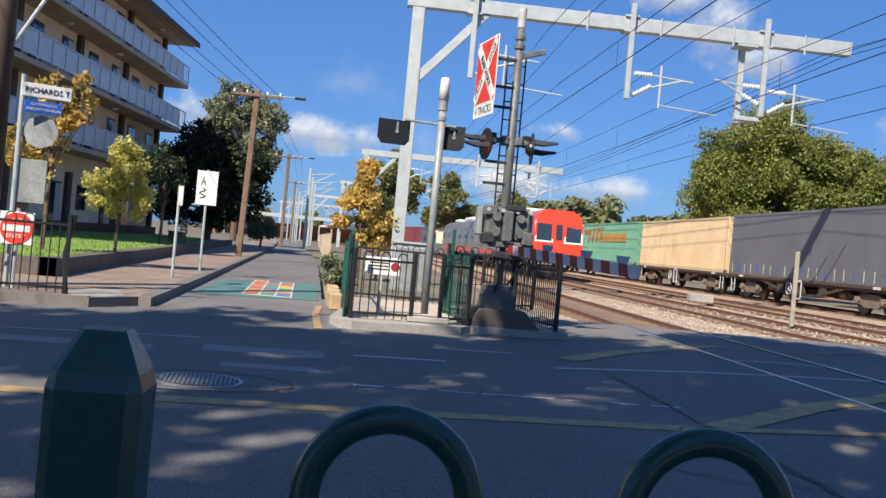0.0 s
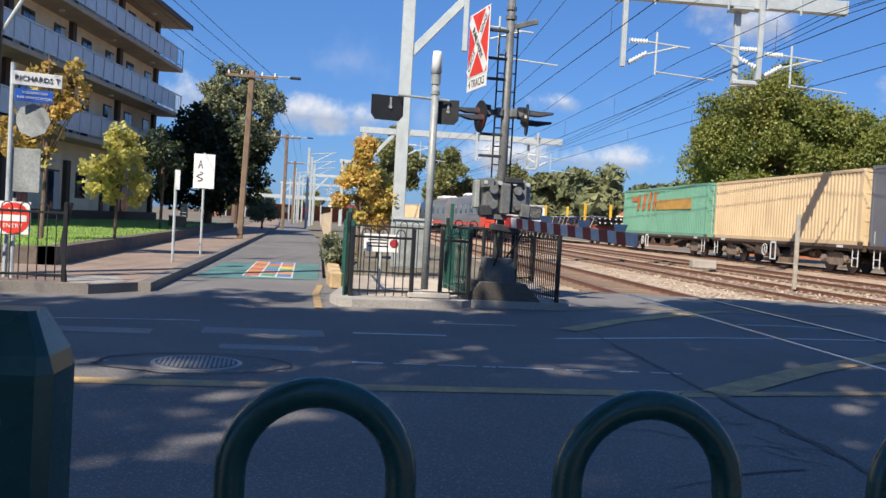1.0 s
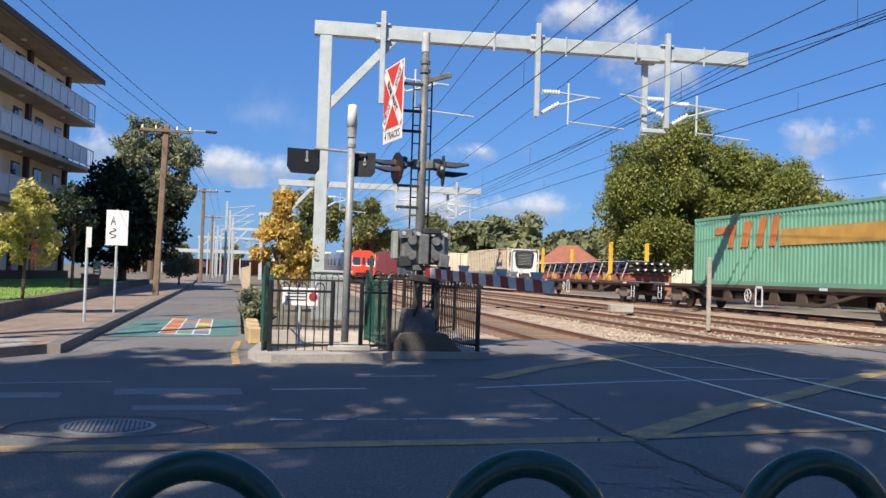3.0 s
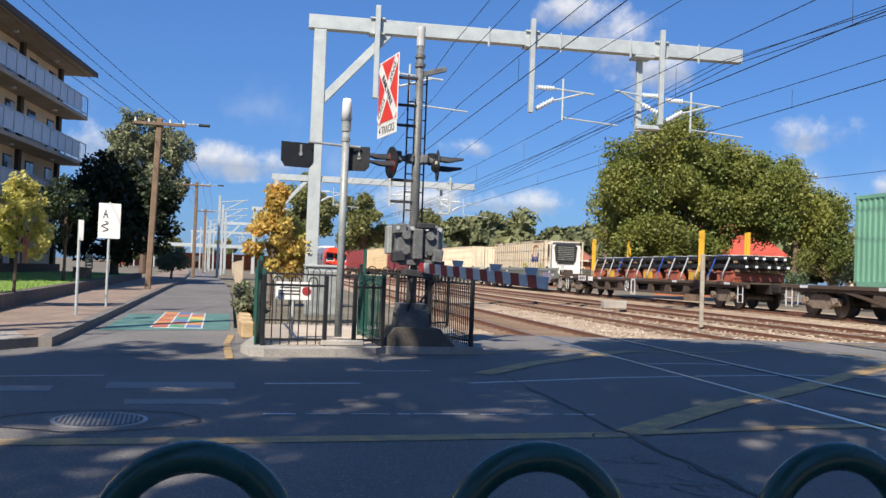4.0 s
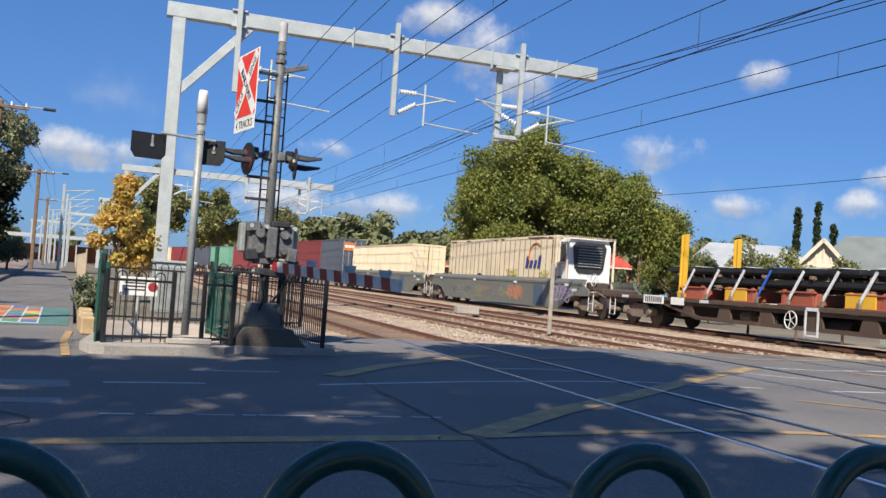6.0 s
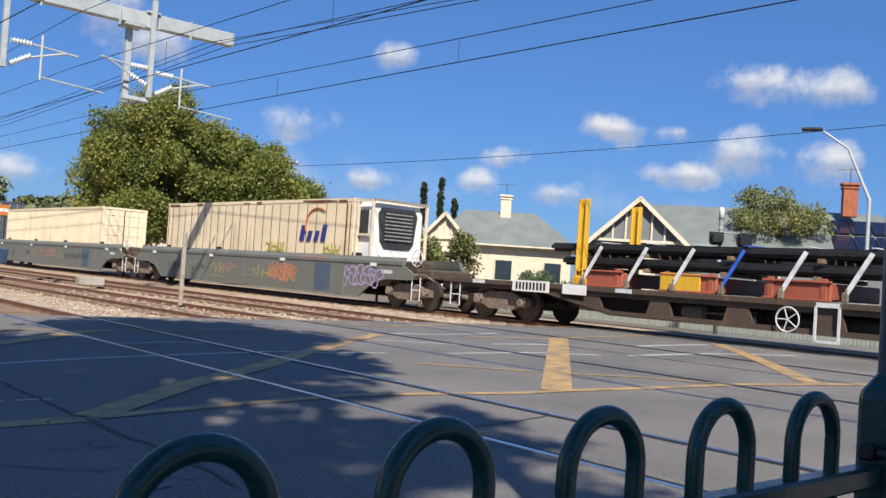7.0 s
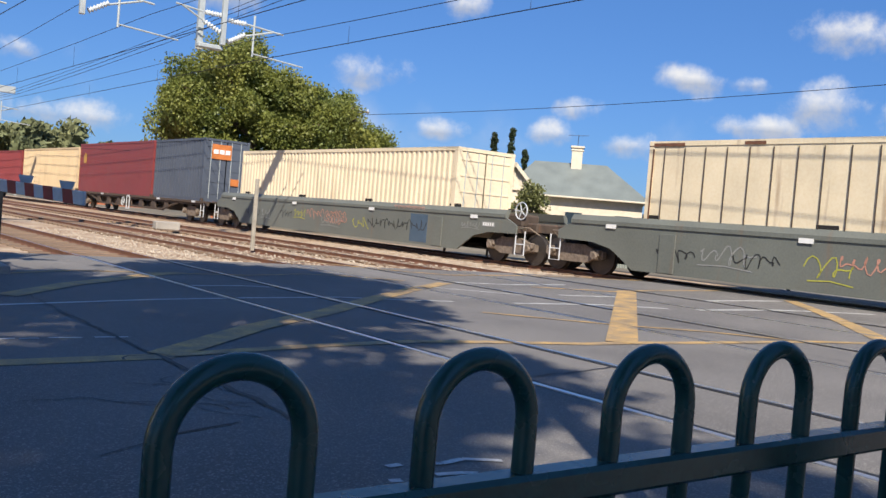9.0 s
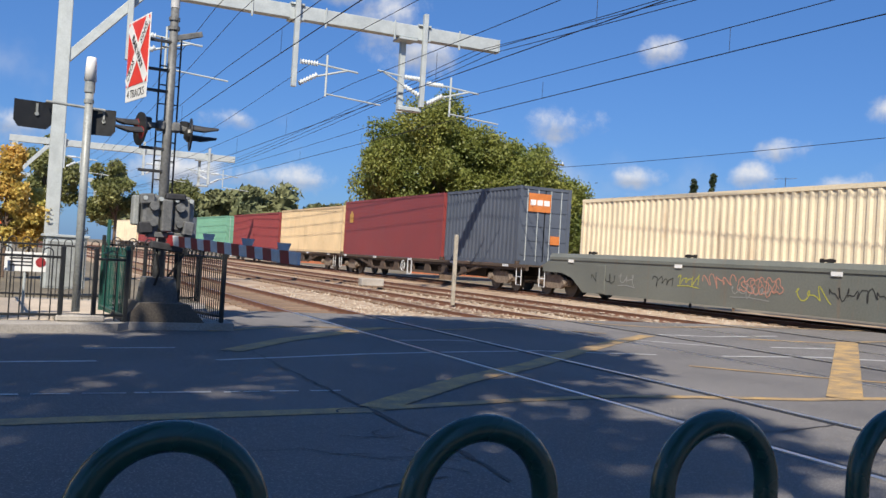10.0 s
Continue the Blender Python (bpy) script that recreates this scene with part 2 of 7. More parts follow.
M_BRICK = mat("red_chimney_brick", (0.40, 0.13, 0.06), 0.85, scale=5, var=0.35, fine=30)
M_SOLAR = mat("solar_panel", (0.012, 0.016, 0.04), 0.12, scale=3, var=0.2, bump=0)
M_TYRE = mat("dark_running_gear", (0.028, 0.024, 0.022), 0.75, 0.2, scale=6, var=0.4, fine=30)
M_BOGIE = mat("dusty_cast_bogie", (0.26, 0.205, 0.16), 0.8, 0.2, scale=6, var=0.45, fine=25, bump=0.3)
M_WHEEL = mat("steel_wheel", (0.10, 0.085, 0.075), 0.5, 0.6, scale=6, var=0.3)


def box_mat(name, col, rust=0.25, rough=0.5):
    """Painted sheet steel with rust streaks that run down from the top."""
    m = mat(name, col, rough, scale=0.7, var=0.16, fine=18, bump=0.05)
    n, l = m.node_tree.nodes, m.node_tree.links
    b = n["Principled BSDF"]
    src = b.inputs["Base Color"].links[0].from_socket
    tc, mp, no = n.new("ShaderNodeTexCoord"), n.new("ShaderNodeMapping"), n.new("ShaderNodeTexNoise")
    mp.inputs["Scale"].default_value = (2.2, 2.2, 0.22)
    l.new(tc.outputs["Object"], mp.inputs[0])
    l.new(mp.outputs[0], no.inputs["Vector"])
    no.inputs["Scale"].default_value, no.inputs["Detail"].default_value = 1.6, 8
    ra = n.new("ShaderNodeValToRGB")
    ra.color_ramp.elements[0].position, ra.color_ramp.elements[1].position = 0.60, 0.80
    l.new(no.outputs[0], ra.inputs[0])
    mx, sc = n.new("ShaderNodeMix"), n.new("ShaderNodeMath")
    sc.operation = "MULTIPLY"
    sc.inputs[1].default_value = rust * 2.2
    sc.use_clamp = True
    l.new(ra.outputs[0], sc.inputs[0])
    mx.data_type = "RGBA"
    l.new(sc.outputs[0], mx.inputs[0])
    l.new(src, mx.inputs[6])
    mx.inputs[7].default_value = (0.23, 0.11, 0.05, 1)
    l.new(mx.outputs[2], b.inputs["Base Color"])
    return m


M_C_CREAM = box_mat("cream_container_paint", (0.80, 0.68, 0.48), 0.34)
M_C_TAN = box_mat("tan_container_paint", (0.66, 0.50, 0.30), 0.22)
M_C_GREEN = box_mat("faded_green_container_paint", (0.16, 0.36, 0.25), 0.12)
M_C_GREY = box_mat("grey_curtain_sheet", (0.15, 0.155, 0.17), 0.08)
M_C_BLUEGREY = box_mat("slate_container_paint", (0.085, 0.10, 0.13), 0.06)
M_C_RED = box_mat("maroon_container_paint", (0.24, 0.045, 0.045), 0.08)
M_C_WELL = box_mat("grey_green_wagon_paint", (0.155, 0.165, 0.145), 0.18)
M_C_ORANGE = mat("orange_lettering", (0.62, 0.20, 0.05), 0.5, scale=2, var=0.3)
M_C_YEL = mat("ochre_band", (0.58, 0.33, 0.07), 0.5, scale=2, var=0.3)
M_FRAME = box_mat("brown_wagon_frame", (0.075, 0.052, 0.038), 0.3, 0.8)
M_YEL = box_mat("chipped_yellow_stanchion", (0.68, 0.40, 0.035), 0.12)
M_REDOX = box_mat("red_oxide_cradle", (0.36, 0.10, 0.06), 0.2)
M_STEELBLK = mat("dark_steel_bar", (0.035, 0.036, 0.038), 0.5, 0.4, scale=4, var=0.3)
M_STRAP = mat("blue_strap", (0.03, 0.12, 0.55), 0.6, scale=4, var=0.2)
M_RAILCAR = mat("railcar_silver", (0.30, 0.30, 0.31), 0.35, 0.5, scale=1, var=0.15, bump=0.02)
M_CABRED = mat("railcar_red", (0.75, 0.06, 0.025), 0.35, scale=1, var=0.1, bump=0.02)
M_GRAF_P = mat("purple_spray_paint", (0.42, 0.32, 0.55), 0.6, scale=3, var=0.2)
M_GRAF_R = mat("pink_orange_spray_paint", (0.55, 0.27, 0.20), 0.6, scale=3, var=0.2)
M_GRAF_K = mat("black_spray_paint", (0.03, 0.03, 0.03), 0.6, scale=3, var=0.2)
M_GRAF_Y = mat("yellow_spray_paint", (0.45, 0.44, 0.07), 0.6, scale=3, var=0.2)
M_NAVY = mat("navy_lettering", (0.03, 0.04, 0.22), 0.5, scale=3, var=0.2)


# ---- builders ----
class Mesh:
    """Gathers vertices and faces for one part."""

    def __init__(self, m=None):
        self.v, self.f, self.m = [], [], m or Matrix()

    def add(self, vs, fs):
        o = len(self.v)
        self.v += [tuple(self.m @ Vector(p)) for p in vs]
        self.f += [tuple(o + i for i in q) for q in fs]
        return self

    def box(self, c, s, m=None, bev=0.0):
        """A box of size s about c, with its twelve edges cut back by bev."""
        x, y, z = (k / 2 for k in s)
        m = Matrix.Translation(c) @ (m or Matrix())
        if not bev:
            vs = [(i * x, j * y, k * z) for i in (-1, 1) for j in (-1, 1) for k in (-1, 1)]
            fs = [(0, 1, 3, 2), (4, 6, 7, 5), (0, 4, 5, 1), (2, 3, 7, 6), (0, 2, 6, 4), (1, 5, 7, 3)]
        else:
            vs, at = [], {}
            for i in (-1, 1):
                for j in (-1, 1):
                    for k in (-1, 1):
                        for ax in range(3):
                            p = [i * (x - bev), j * (y - bev), k * (z - bev)]
                            p[ax] = (i, j, k)[ax] * (x, y, z)[ax]
                            at[i, j, k, ax] = len(vs)
                            vs.append(tuple(p))
            fs = []
            for ax in range(3):
                o = [q for q in range(3) if q != ax]
                for sgn in (-1, 1):
                    q = []
                    for a, b in ((-1, -1), (1, -1), (1, 1), (-1, 1)):
                        key = [0, 0, 0]
                        key[ax], key[o[0]], key[o[1]] = sgn, a, b
                        q.append(at[(*key, ax)])
                    fs.append(q)
            for ax in range(3):
                o = [q for q in range(3) if q != ax]
                for a in (-1, 1):
                    for b in (-1, 1):
                        q = []
                        for sgn, w in ((-1, 0), (-1, 1), (1, 1), (1, 0)):
                            key = [0, 0, 0]
                            key[ax], key[o[0]], key[o[1]] = sgn, a, b
                            q.append(at[(*key, o[w])])
                        fs.append(q)
            for i in (-1, 1):
                for j in (-1, 1):
                    for k in (-1, 1):
                        fs.append([at[i, j, k, a] for a in range(3)])
        return self.add([m @ Vector(p) for p in vs], fs)

    def tube(self, pts, r, n=8, caps=True):
        """A round tube along pts; r may be one radius or one for each point."""
        pts = [Vector(p) for p in pts]
        rs = r if isinstance(r, (list, tuple)) else [r] * len(pts)
        vs, ref = [], None
        for i, p in enumerate(pts):
            d = (pts[min(i + 1, len(pts) - 1)] - pts[max(i - 1, 0)]).normalized()
            if ref is None:
                ref = d.orthogonal().normalized()
            ref = (ref - d * ref.dot(d)).normalized()
            e = d.cross(ref)
            vs += [p + rs[i] * (math.cos(a) * ref + math.sin(a) * e) for a in (2 * math.pi * k / n for k in range(n))]
        fs = [(i * n + k, i * n + (k + 1) % n, (i + 1) * n + (k + 1) % n, (i + 1) * n + k) for i in range(len(pts) - 1) for k in range(n)]
        if caps:
            fs += [tuple(reversed(range(n))), tuple(range((len(pts) - 1) * n, len(pts) * n))]
        return self.add(vs, fs)

    def prism(self, outline, axis, lo, hi):
        """An outline in the plane across axis (0, 1, 2), pulled from lo to hi."""
        n, vs = len(outline), []
        for h in (lo, hi):
            for a, b in outline:
                p = [a, b]
                p.insert(axis, h)
                vs.append(p)
        return self.add(vs, [tuple(range(n)), tuple(reversed(range(n, 2 * n)))] + [(i, i + n, (i + 1) % n + n, (i + 1) % n) for i in range(n)])

    def data(self, name, material, smooth=False):
        me = bpy.data.meshes.new(name)
        me.from_pydata(self.v, [], self.f)
        bm = bmesh.new()
        bm.from_mesh(me)
        bmesh.ops.recalc_face_normals(bm, faces=bm.faces)
        bm.to_mesh(me)
        bm.free()
        me.materials.append(material)
        if smooth:
            me.polygons.foreach_set("use_smooth", [True] * len(me.polygons))
            me.update()
        return me


def part(name, mesh, material, parent=None, label="", smooth=False, m=None):
    ob = new(name, mesh.data(name, material, smooth))
    ob.parent = parent
    if m is not None:
        ob.matrix_basis = m
    return tagged(ob, label)


def thing(name, label, category, m=None, group=""):
    ob = new(name)
    ob.empty_display_size = 0.2
    ob.matrix_basis = m or Matrix()
    return tagged(ob, label, category, group)


def setting(name, mesh, material, label="", m=None, category="", kind="structure"):
    ob = part(name, mesh, material, None, label, m=m)
    return tagged(ob, "", category, "", kind)


def lettering(name, text, size, material, parent, m, label="", depth=0.002):
    """Words as a mesh part, in the built-in font."""
    cu = bpy.data.curves.new(name, "FONT")
    cu.body, cu.size, cu.extrude, cu.align_x, cu.align_y = text, size, depth, "CENTER", "CENTER"
    cu.resolution_u = 2
    tmp = bpy.data.objects.new(name, cu)
    scene.collection.objects.link(tmp)
    me = bpy.data.meshes.new_from_object(tmp.evaluated_get(bpy.context.evaluated_depsgraph_get()))
    bpy.data.objects.remove(tmp)
    bpy.data.curves.remove(cu)
    me.materials.clear()
    me.materials.append(material)
    ob = new(name, me)
    ob.parent, ob.matrix_basis = parent, m
    return tagged(ob, label)


def ab(a, b, z=0.0):
    """World place of a point given across and along the tracks."""
    return TRACK @ Vector((a, b, z))


# how the road climbs from the street to the freight line
def rise(a):
    k = min(max((a - 7.5) / 9.0, 0), 1)
    return 0.17 * k * k * (3 - 2 * k)


# ---- ground, street, side road ----
def strip(xs, ys, zf, m=None):
    """A grid sheet over xs by ys with heights from zf."""
    g = Mesh(m)
    vs = [(x, y, zf(x, y)) for y in ys for x in xs]
    w = len(xs)
    g.add(vs, [(j * w + i, j * w + i + 1, (j + 1) * w + i + 1, (j + 1) * w + i) for j in range(len(ys) - 1) for i in range(w - 1)])
    return g


AS = [-900, -200, -60, -20, 0, 7.5] + [7.5 + k for k in range(1, 10)] + [20, 30, 60, 200, 900]
setting("ground", strip(AS, [-300, -60, -20, 0, 20, 60, 150, 400, 900, 2500], lambda a, b: rise(a) - 0.14), M_DIRT, "dry brown earth reaching the horizon", TRACK)


def edge(a):
    """How far along the tracks the asphalt of the crossing reaches."""
    return 18.6 - 0.30 * max(a - 9, 0)


g = Mesh(TRACK)
aa = [-40, -20, -8, 0, 4, 7.5] + [7.5 + 0.75 * k for k in range(1, 13)] + [18, 22, 30, 45, 80]
for i in range(len(aa) - 1):
    a0, a1 = aa[i], aa[i + 1]
    g.add([(a0, -14, rise(a0)), (a1, -14, rise(a1)), (a1, edge(a1) if a1 < 21 else 15, rise(a1)), (a0, edge(a0) if a0 < 21 else 15, rise(a0))], [(0, 1, 2, 3)])
setting("road", g, M_ASPHALT, "dark worn asphalt street over the level crossing", category="road")


def xl(y):          # left kerb of the side road
    return float(np.interp(y, (13, 19.2, 38.4, 60.5, 105, 160), (-1.72, -1.42, -0.57, 0.44, 1.7, 2.2)))


def xr(y):          # right edge of the side road
    return float(np.interp(y, (13, 15.8, 23.9, 39.5, 54.4, 72, 105, 160), (0.80, 0.98, 1.45, 2.31, 2.9, 3.45, 3.9, 4.8)))


ys = [13, 16, 20, 26, 34, 44, 56, 70, 90, 120, 160]
g = Mesh()
for y0, y1 in zip(ys[:-1], ys[1:]):
    g.add([(xl(y0), y0, 0.004), (xr(y0), y0, 0.004), (xr(y1), y1, 0.004), (xl(y1), y1, 0.004)], [(0, 1, 2, 3)])
setting("side_road", g, M_ASPHALT, "grey asphalt of the narrow side road", category="road")
g, k = Mesh(), Mesh()
for y0, y1 in zip(ys[:-1], ys[1:]):
    y0 = max(y0, 14.0)
    g.add([(-3.45 + 0.035 * (y0 - 20), y0, 0.13), (xl(y0) - 0.15, y0, 0.13), (xl(y1) - 0.15, y1, 0.13), (-3.45 + 0.035 * (y1 - 20), y1, 0.13)], [(0, 1, 2, 3)])
    k.prism([(xl(y0) - 0.15, y0), (xl(y0) + 0.05, y0), (xl(y1) + 0.05, y1), (xl(y1) - 0.15, y1)], 2, -0.05, 0.135)
g.add([(-30, 13.4, 0.13), (-2.35, 13.4, 0.13), (-2.0, 14.0, 0.13), (-3.66, 14.0, 0.13), (-30, 14.0, 0.13)], [(0, 1, 2, 3, 4)])
g.add([(-30, 14.0, 0.13), (-3.66, 14.0, 0.13), (-3.45, 20.0, 0.13), (-30, 20.0, 0.13)], [(0, 1, 2, 3)])
k.prism([(-30, 13.25), (-2.35, 13.25), (-2.35, 13.42), (-30, 13.42)], 2, -0.05, 0.135)
k.prism([(-2.35, 13.25), (-1.80, 14.0), (-1.98, 14.02), (-2.42, 13.42)], 2, -0.05, 0.135)
setting("pavement", g, M_PATH, "brown block-paved footpath beside the side road")
setting("kerb_ramp", Mesh().prism([(-2.6, 13.43), (-2.15, 13.62), (-1.98, 14.05), (-2.25, 15.0), (-3.0, 14.6)], 2, 0.10, 0.136), M_CONC, "pale concrete kerb ramp at the corner")
setting("kerb", k, M_KERB, "grey concrete kerb along the footpath")

# low stone wall and the raised lawn behind it
g = Mesh()
for y0, y1 in zip([17.0, 20, 26, 34, 44, 56], [20, 26, 34, 44, 56, 62]):
    q = lambda y: -3.45 + 0.035 * (y - 20)
    g.prism([(q(y0) - 0.3, y0), (q(y0), y0), (q(y1), y1), (q(y1) - 0.3, y1)], 2, 0.0, 0.44)
g.prism([(-30, 17.0), (-3.55, 17.0), (-3.55, 17.3), (-30, 17.3)], 2, 0.0, 0.44)
setting("retaining_wall", g, M_SANDST, "low dark stone retaining wall edging the lawn", category="wall")
g = Mesh()
g.add([(-40, 17.2, 0.42), (-3.7, 17.2, 0.42), (-2.2, 60, 0.42), (-40, 60, 0.42)], [(0, 1, 2, 3)])
setting("lawn", g, M_GRASS, "bright green mown lawn before the flats", category="lawn")
rng = random.Random(3)
g = Mesh()
for _ in range(9000):
    y = 17.4 + 30 * rng.random() ** 1.6
    x = -3.75 + 0.035 * (y - 20) - 6.5 * rng.random()
    h, a = 0.03 + 0.04 * rng.random(), rng.random() * 6.28
    c, s = 0.012 * math.cos(a), 0.012 * math.sin(a)
    g.add([(x - c, y - s, 0.42), (x + c, y + s, 0.42), (x + s * 2, y - c * 2, 0.42 + h)], [(0, 1, 2)])
setting("grass", g, M_BLADE, "short green grass blades on the lawn", kind="stuff")

# ballast bed and tracks
g = Mesh(TRACK)
bs = [15.5, 17, 19, 24, 34, 50, 80, 140, 260, 420]
for b0, b1 in zip(bs[:-1], bs[1:]):
    for a0, a1 in zip([4.2, 5, 7.5, 9, 10.5, 12, 13.5, 15, 16.5, 18, 22], [5, 7.5, 9, 10.5, 12, 13.5, 15, 16.5, 18, 22, 24]):
        if b1 <= edge(a0):
            continue
        g.add([(a0, max(b0, edge(a0)), rise(a0) - 0.12), (a1, max(b0, edge(a1)), rise(a1) - 0.12), (a1, b1, rise(a1) - 0.12), (a0, b1, rise(a0) - 0.12)], [(0, 1, 2, 3)])
setting("ballast_bed", g, M_BALLAST, "pale crushed stone ballast under the tracks", category="ballast")
CENTRES = [(6.12, 1.6), (10.6, 1.6), (14.1, 1.6), (19.75, 1.435)]


def bend(b):
    """How far the tracks have curved to the left by b."""
    return 0.00075 * max(b - 60, 0) ** 2


def on_track(c, b, z):
    """A pose on the track whose centre lies at c across, heading along it."""
    return TRACK @ pose(c - bend(b), b, z, 0, 0, math.degrees(math.atan(0.0015 * max(b - 60, 0))))


def rails(a, gauge):
    for sgn in (-1, 1):
        c = a + sgn * gauge / 2
        z = rise(c)
        r, h, f = Mesh(TRACK), Mesh(TRACK), Mesh(TRACK)
        e = edge(c) if c < 18 else 15
        stops = [e - 0.2, 60] + list(range(80, 420, 20))
        for b0, b1 in zip(stops[:-1], stops[1:]):
            for out, prof in ((r, [(-0.08, -0.16), (0.08, -0.16), (0.035, -0.06), (0.04, 0.005), (-0.04, 0.005), (-0.035, -0.06)]), (h, [(-0.012, 0.004), (0.012, 0.004), (0.012, 0.008), (-0.012, 0.008)])):
                n = len(prof)
                out.add([(c + x - bend(b), b, z + y) for b in (b0, b1) for x, y in prof], [tuple(range(n)), tuple(range(n, 2 * n))] + [(i, i + n, (i + 1) % n + n, (i + 1) % n) for i in range(n)])
        rail = setting("rail", r, M_RAIL, "rusty brown steel rail", category="rail")
        h.box((c, 0, z + 0.004), (0.066, 2 * (e - 0.2), 0.012))
        part("rail_head", h, M_RAILTOP, rail, "polished running surface")
        f.box((c + 0.075 * (1 if sgn < 0 else -1), 0, z + 0.003), (0.06, 2 * (e - 0.2), 0.008))
        part("flangeway", f, M_CRACK, rail, "dark groove beside the rail")


for a, gg in CENTRES:
    rails(a, gg)
M_BED = mat("rusty_track_bed", (0.25, 0.16, 0.10), 0.95, scale=1.5, var=0.4, fine=18, bump=0.8)
for a, gg in CENTRES[:3]:
    e = edge(a)
    setting("track_bed", Mesh(TRACK).box((a, (e + 60) / 2, rise(a) - 0.118), (gg + 0.7, 60 - e, 0.03)), M_BED, "rust-stained brown stone between the rails", category="ballast")
sl = Mesh().box((0, 0, 0), (2.5, 0.24, 0.12), bev=0.012).data("sleeper", M_SLEEPER)
for ci, (a, gg) in enumerate(CENTRES):
    base = bpy.data.objects["ballast_bed"]
    for i in range(62):
        o = new("sleeper", sl)
        o.parent = base
        o.matrix_basis = TRACK @ pose(a, (edge(a) if a < 18 else 15) + 0.5 + 0.66 * i, rise(a) - 0.145)


# ---- street markings ----
def stripe(pts, w, material, name, label, z=0.005, cat="road marking"):
    g = Mesh()
    for p, q in zip(pts[:-1], pts[1:]):
        p, q = Vector(p), Vector(q)
        n = max(1, int((q - p).length / 0.8))
        d = (q - p).normalized()
        e = Vector((-d.y, d.x)) * w / 2
        for i in range(n):
            u, v = p + (q - p) * i / n, p + (q - p) * (i + 1) / n
            vs = []
            for c in (u - e, u + e, v + e, v - e):
                a = (TRACK.inverted() @ Vector((c.x, c.y, 0))).x
                vs.append((c.x, c.y, rise(a) + z))
            g.add(vs, [(0, 1, 2, 3)])
    return setting(name, g, material, label, category=cat)


W = "worn white painted line on the asphalt"
Y = "worn yellow painted crossing line on the asphalt"
for pts, w in (([(0.95, 9.98), (1.98, 10.02)], 0.09), ([(2.06, 11.21), (3.12, 11.28)], 0.06), ([(-3.6, 10.2), (-1.78, 10.53), (-0.7, 10.66)], 0.05),
               ([(3.26, 10.07), (5.33, 10.63), (6.6, 10.85), (8.44, 11.05), (10.2, 10.45)], 0.085), ([(11.2, 10.07), (12.78, 9.57), (13.65, 8.78)], 0.10),
               ([(14.08, 8.49), (16.17, 8.08), (18.4, 7.3)], 0.12), ([(6.7, 12.4), (7.7, 12.5), (8.4, 12.27)], 0.08), ([(11.4, 12.7), (12.52, 11.01)], 0.07),
               ([(13.3, 10.9), (14.4, 10.36)], 0.10), ([(16.0, 9.5), (18.9, 9.45)], 0.12), ([(12.85, 13.26), (13.83, 12.65), (15.4, 12.5)], 0.10)):
    stripe(pts, w, M_LINE_W, "lane_line", W)
rng = random.Random(11)
x = 0.75
while x < 3.7:                    # a worn, broken line
    l = rng.uniform(0.08, 0.5)
    stripe([(x, 7.96 - 0.055 * (x - 0.8) + rng.uniform(-.02, .02)), (x + l, 7.96 - 0.055 * (x + l - 0.8))], rng.uniform(0.03, 0.07), M_LINE_W, "lane_line", W)
    x += l + rng.uniform(0.02, 0.16)
for pts, w, z in (([(-3.6, 6.9), (0.53, 6.79), (3.62, 6.79)], 0.23, 0.005), ([(3.6, 6.82), (5.2, 7.02), (6.5, 7.06), (7.87, 6.72), (8.6, 6.5), (9.3, 6.42), (12.13, 5.61), (14.2, 4.5), (19, 2.4)], 0.17, 0.007),
                  ([(3.6, 6.86), (5.27, 8.22), (5.96, 8.69), (7.06, 9.42), (9.0, 10.9), (10.9, 12.2), (12.5, 13.1)], 0.30, 0.009),
                  ([(3.7, 10.95), (4.92, 12.3), (6.08, 13.3), (7.12, 14.2), (7.7, 14.55)], 0.28, 0.009), ([(4.2, 13.5), (5.87, 14.5), (7.5, 14.4), (8.86, 14.37), (10.4, 14.9), (11.2, 14.5), (11.9, 13.6)], 0.12, 0.007),
                  ([(9.15, 6.45), (15.8, 11.2)], 0.38, 0.011), ([(19.4, 9.5), (13.2, 4.95)], 0.30, 0.009), ([(9.6, 9.2), (10.72, 7.6), (11.51, 6.72), (12.0, 5.7)], 0.10, 0.008),
                  ([(12.3, 18.4), (12.9, 17.0), (13.5, 15.4), (14.08, 14.6), (16.9, 14.4), (19.4, 13.9), (22.2, 14.0)], 0.16, 0.008), ([(14.0, 12.2), (15.3, 11.2), (17.0, 11.3), (21.0, 11.6)], 0.16, 0.007),
                  ([(0.72, 12.5), (0.80, 14.7), (0.98, 16.6)], 0.11, 0.014)):
    stripe(pts, w, M_LINE_Y, "yellow_line", Y, z)
# small white streaks near the fence
for pts in ([(3.34, 3.5), (3.45, 3.42), (3.62, 3.44), (3.80, 3.32)], [(3.15, 3.5), (3.24, 3.5)], [(3.28, 3.28), (3.44, 3.24), (3.5, 3.2)], [(3.0, 3.3), (3.06, 3.28)]):
    stripe(pts, 0.05, M_LINE_W, "white_streak", "small white streaks on the asphalt", 0.006)


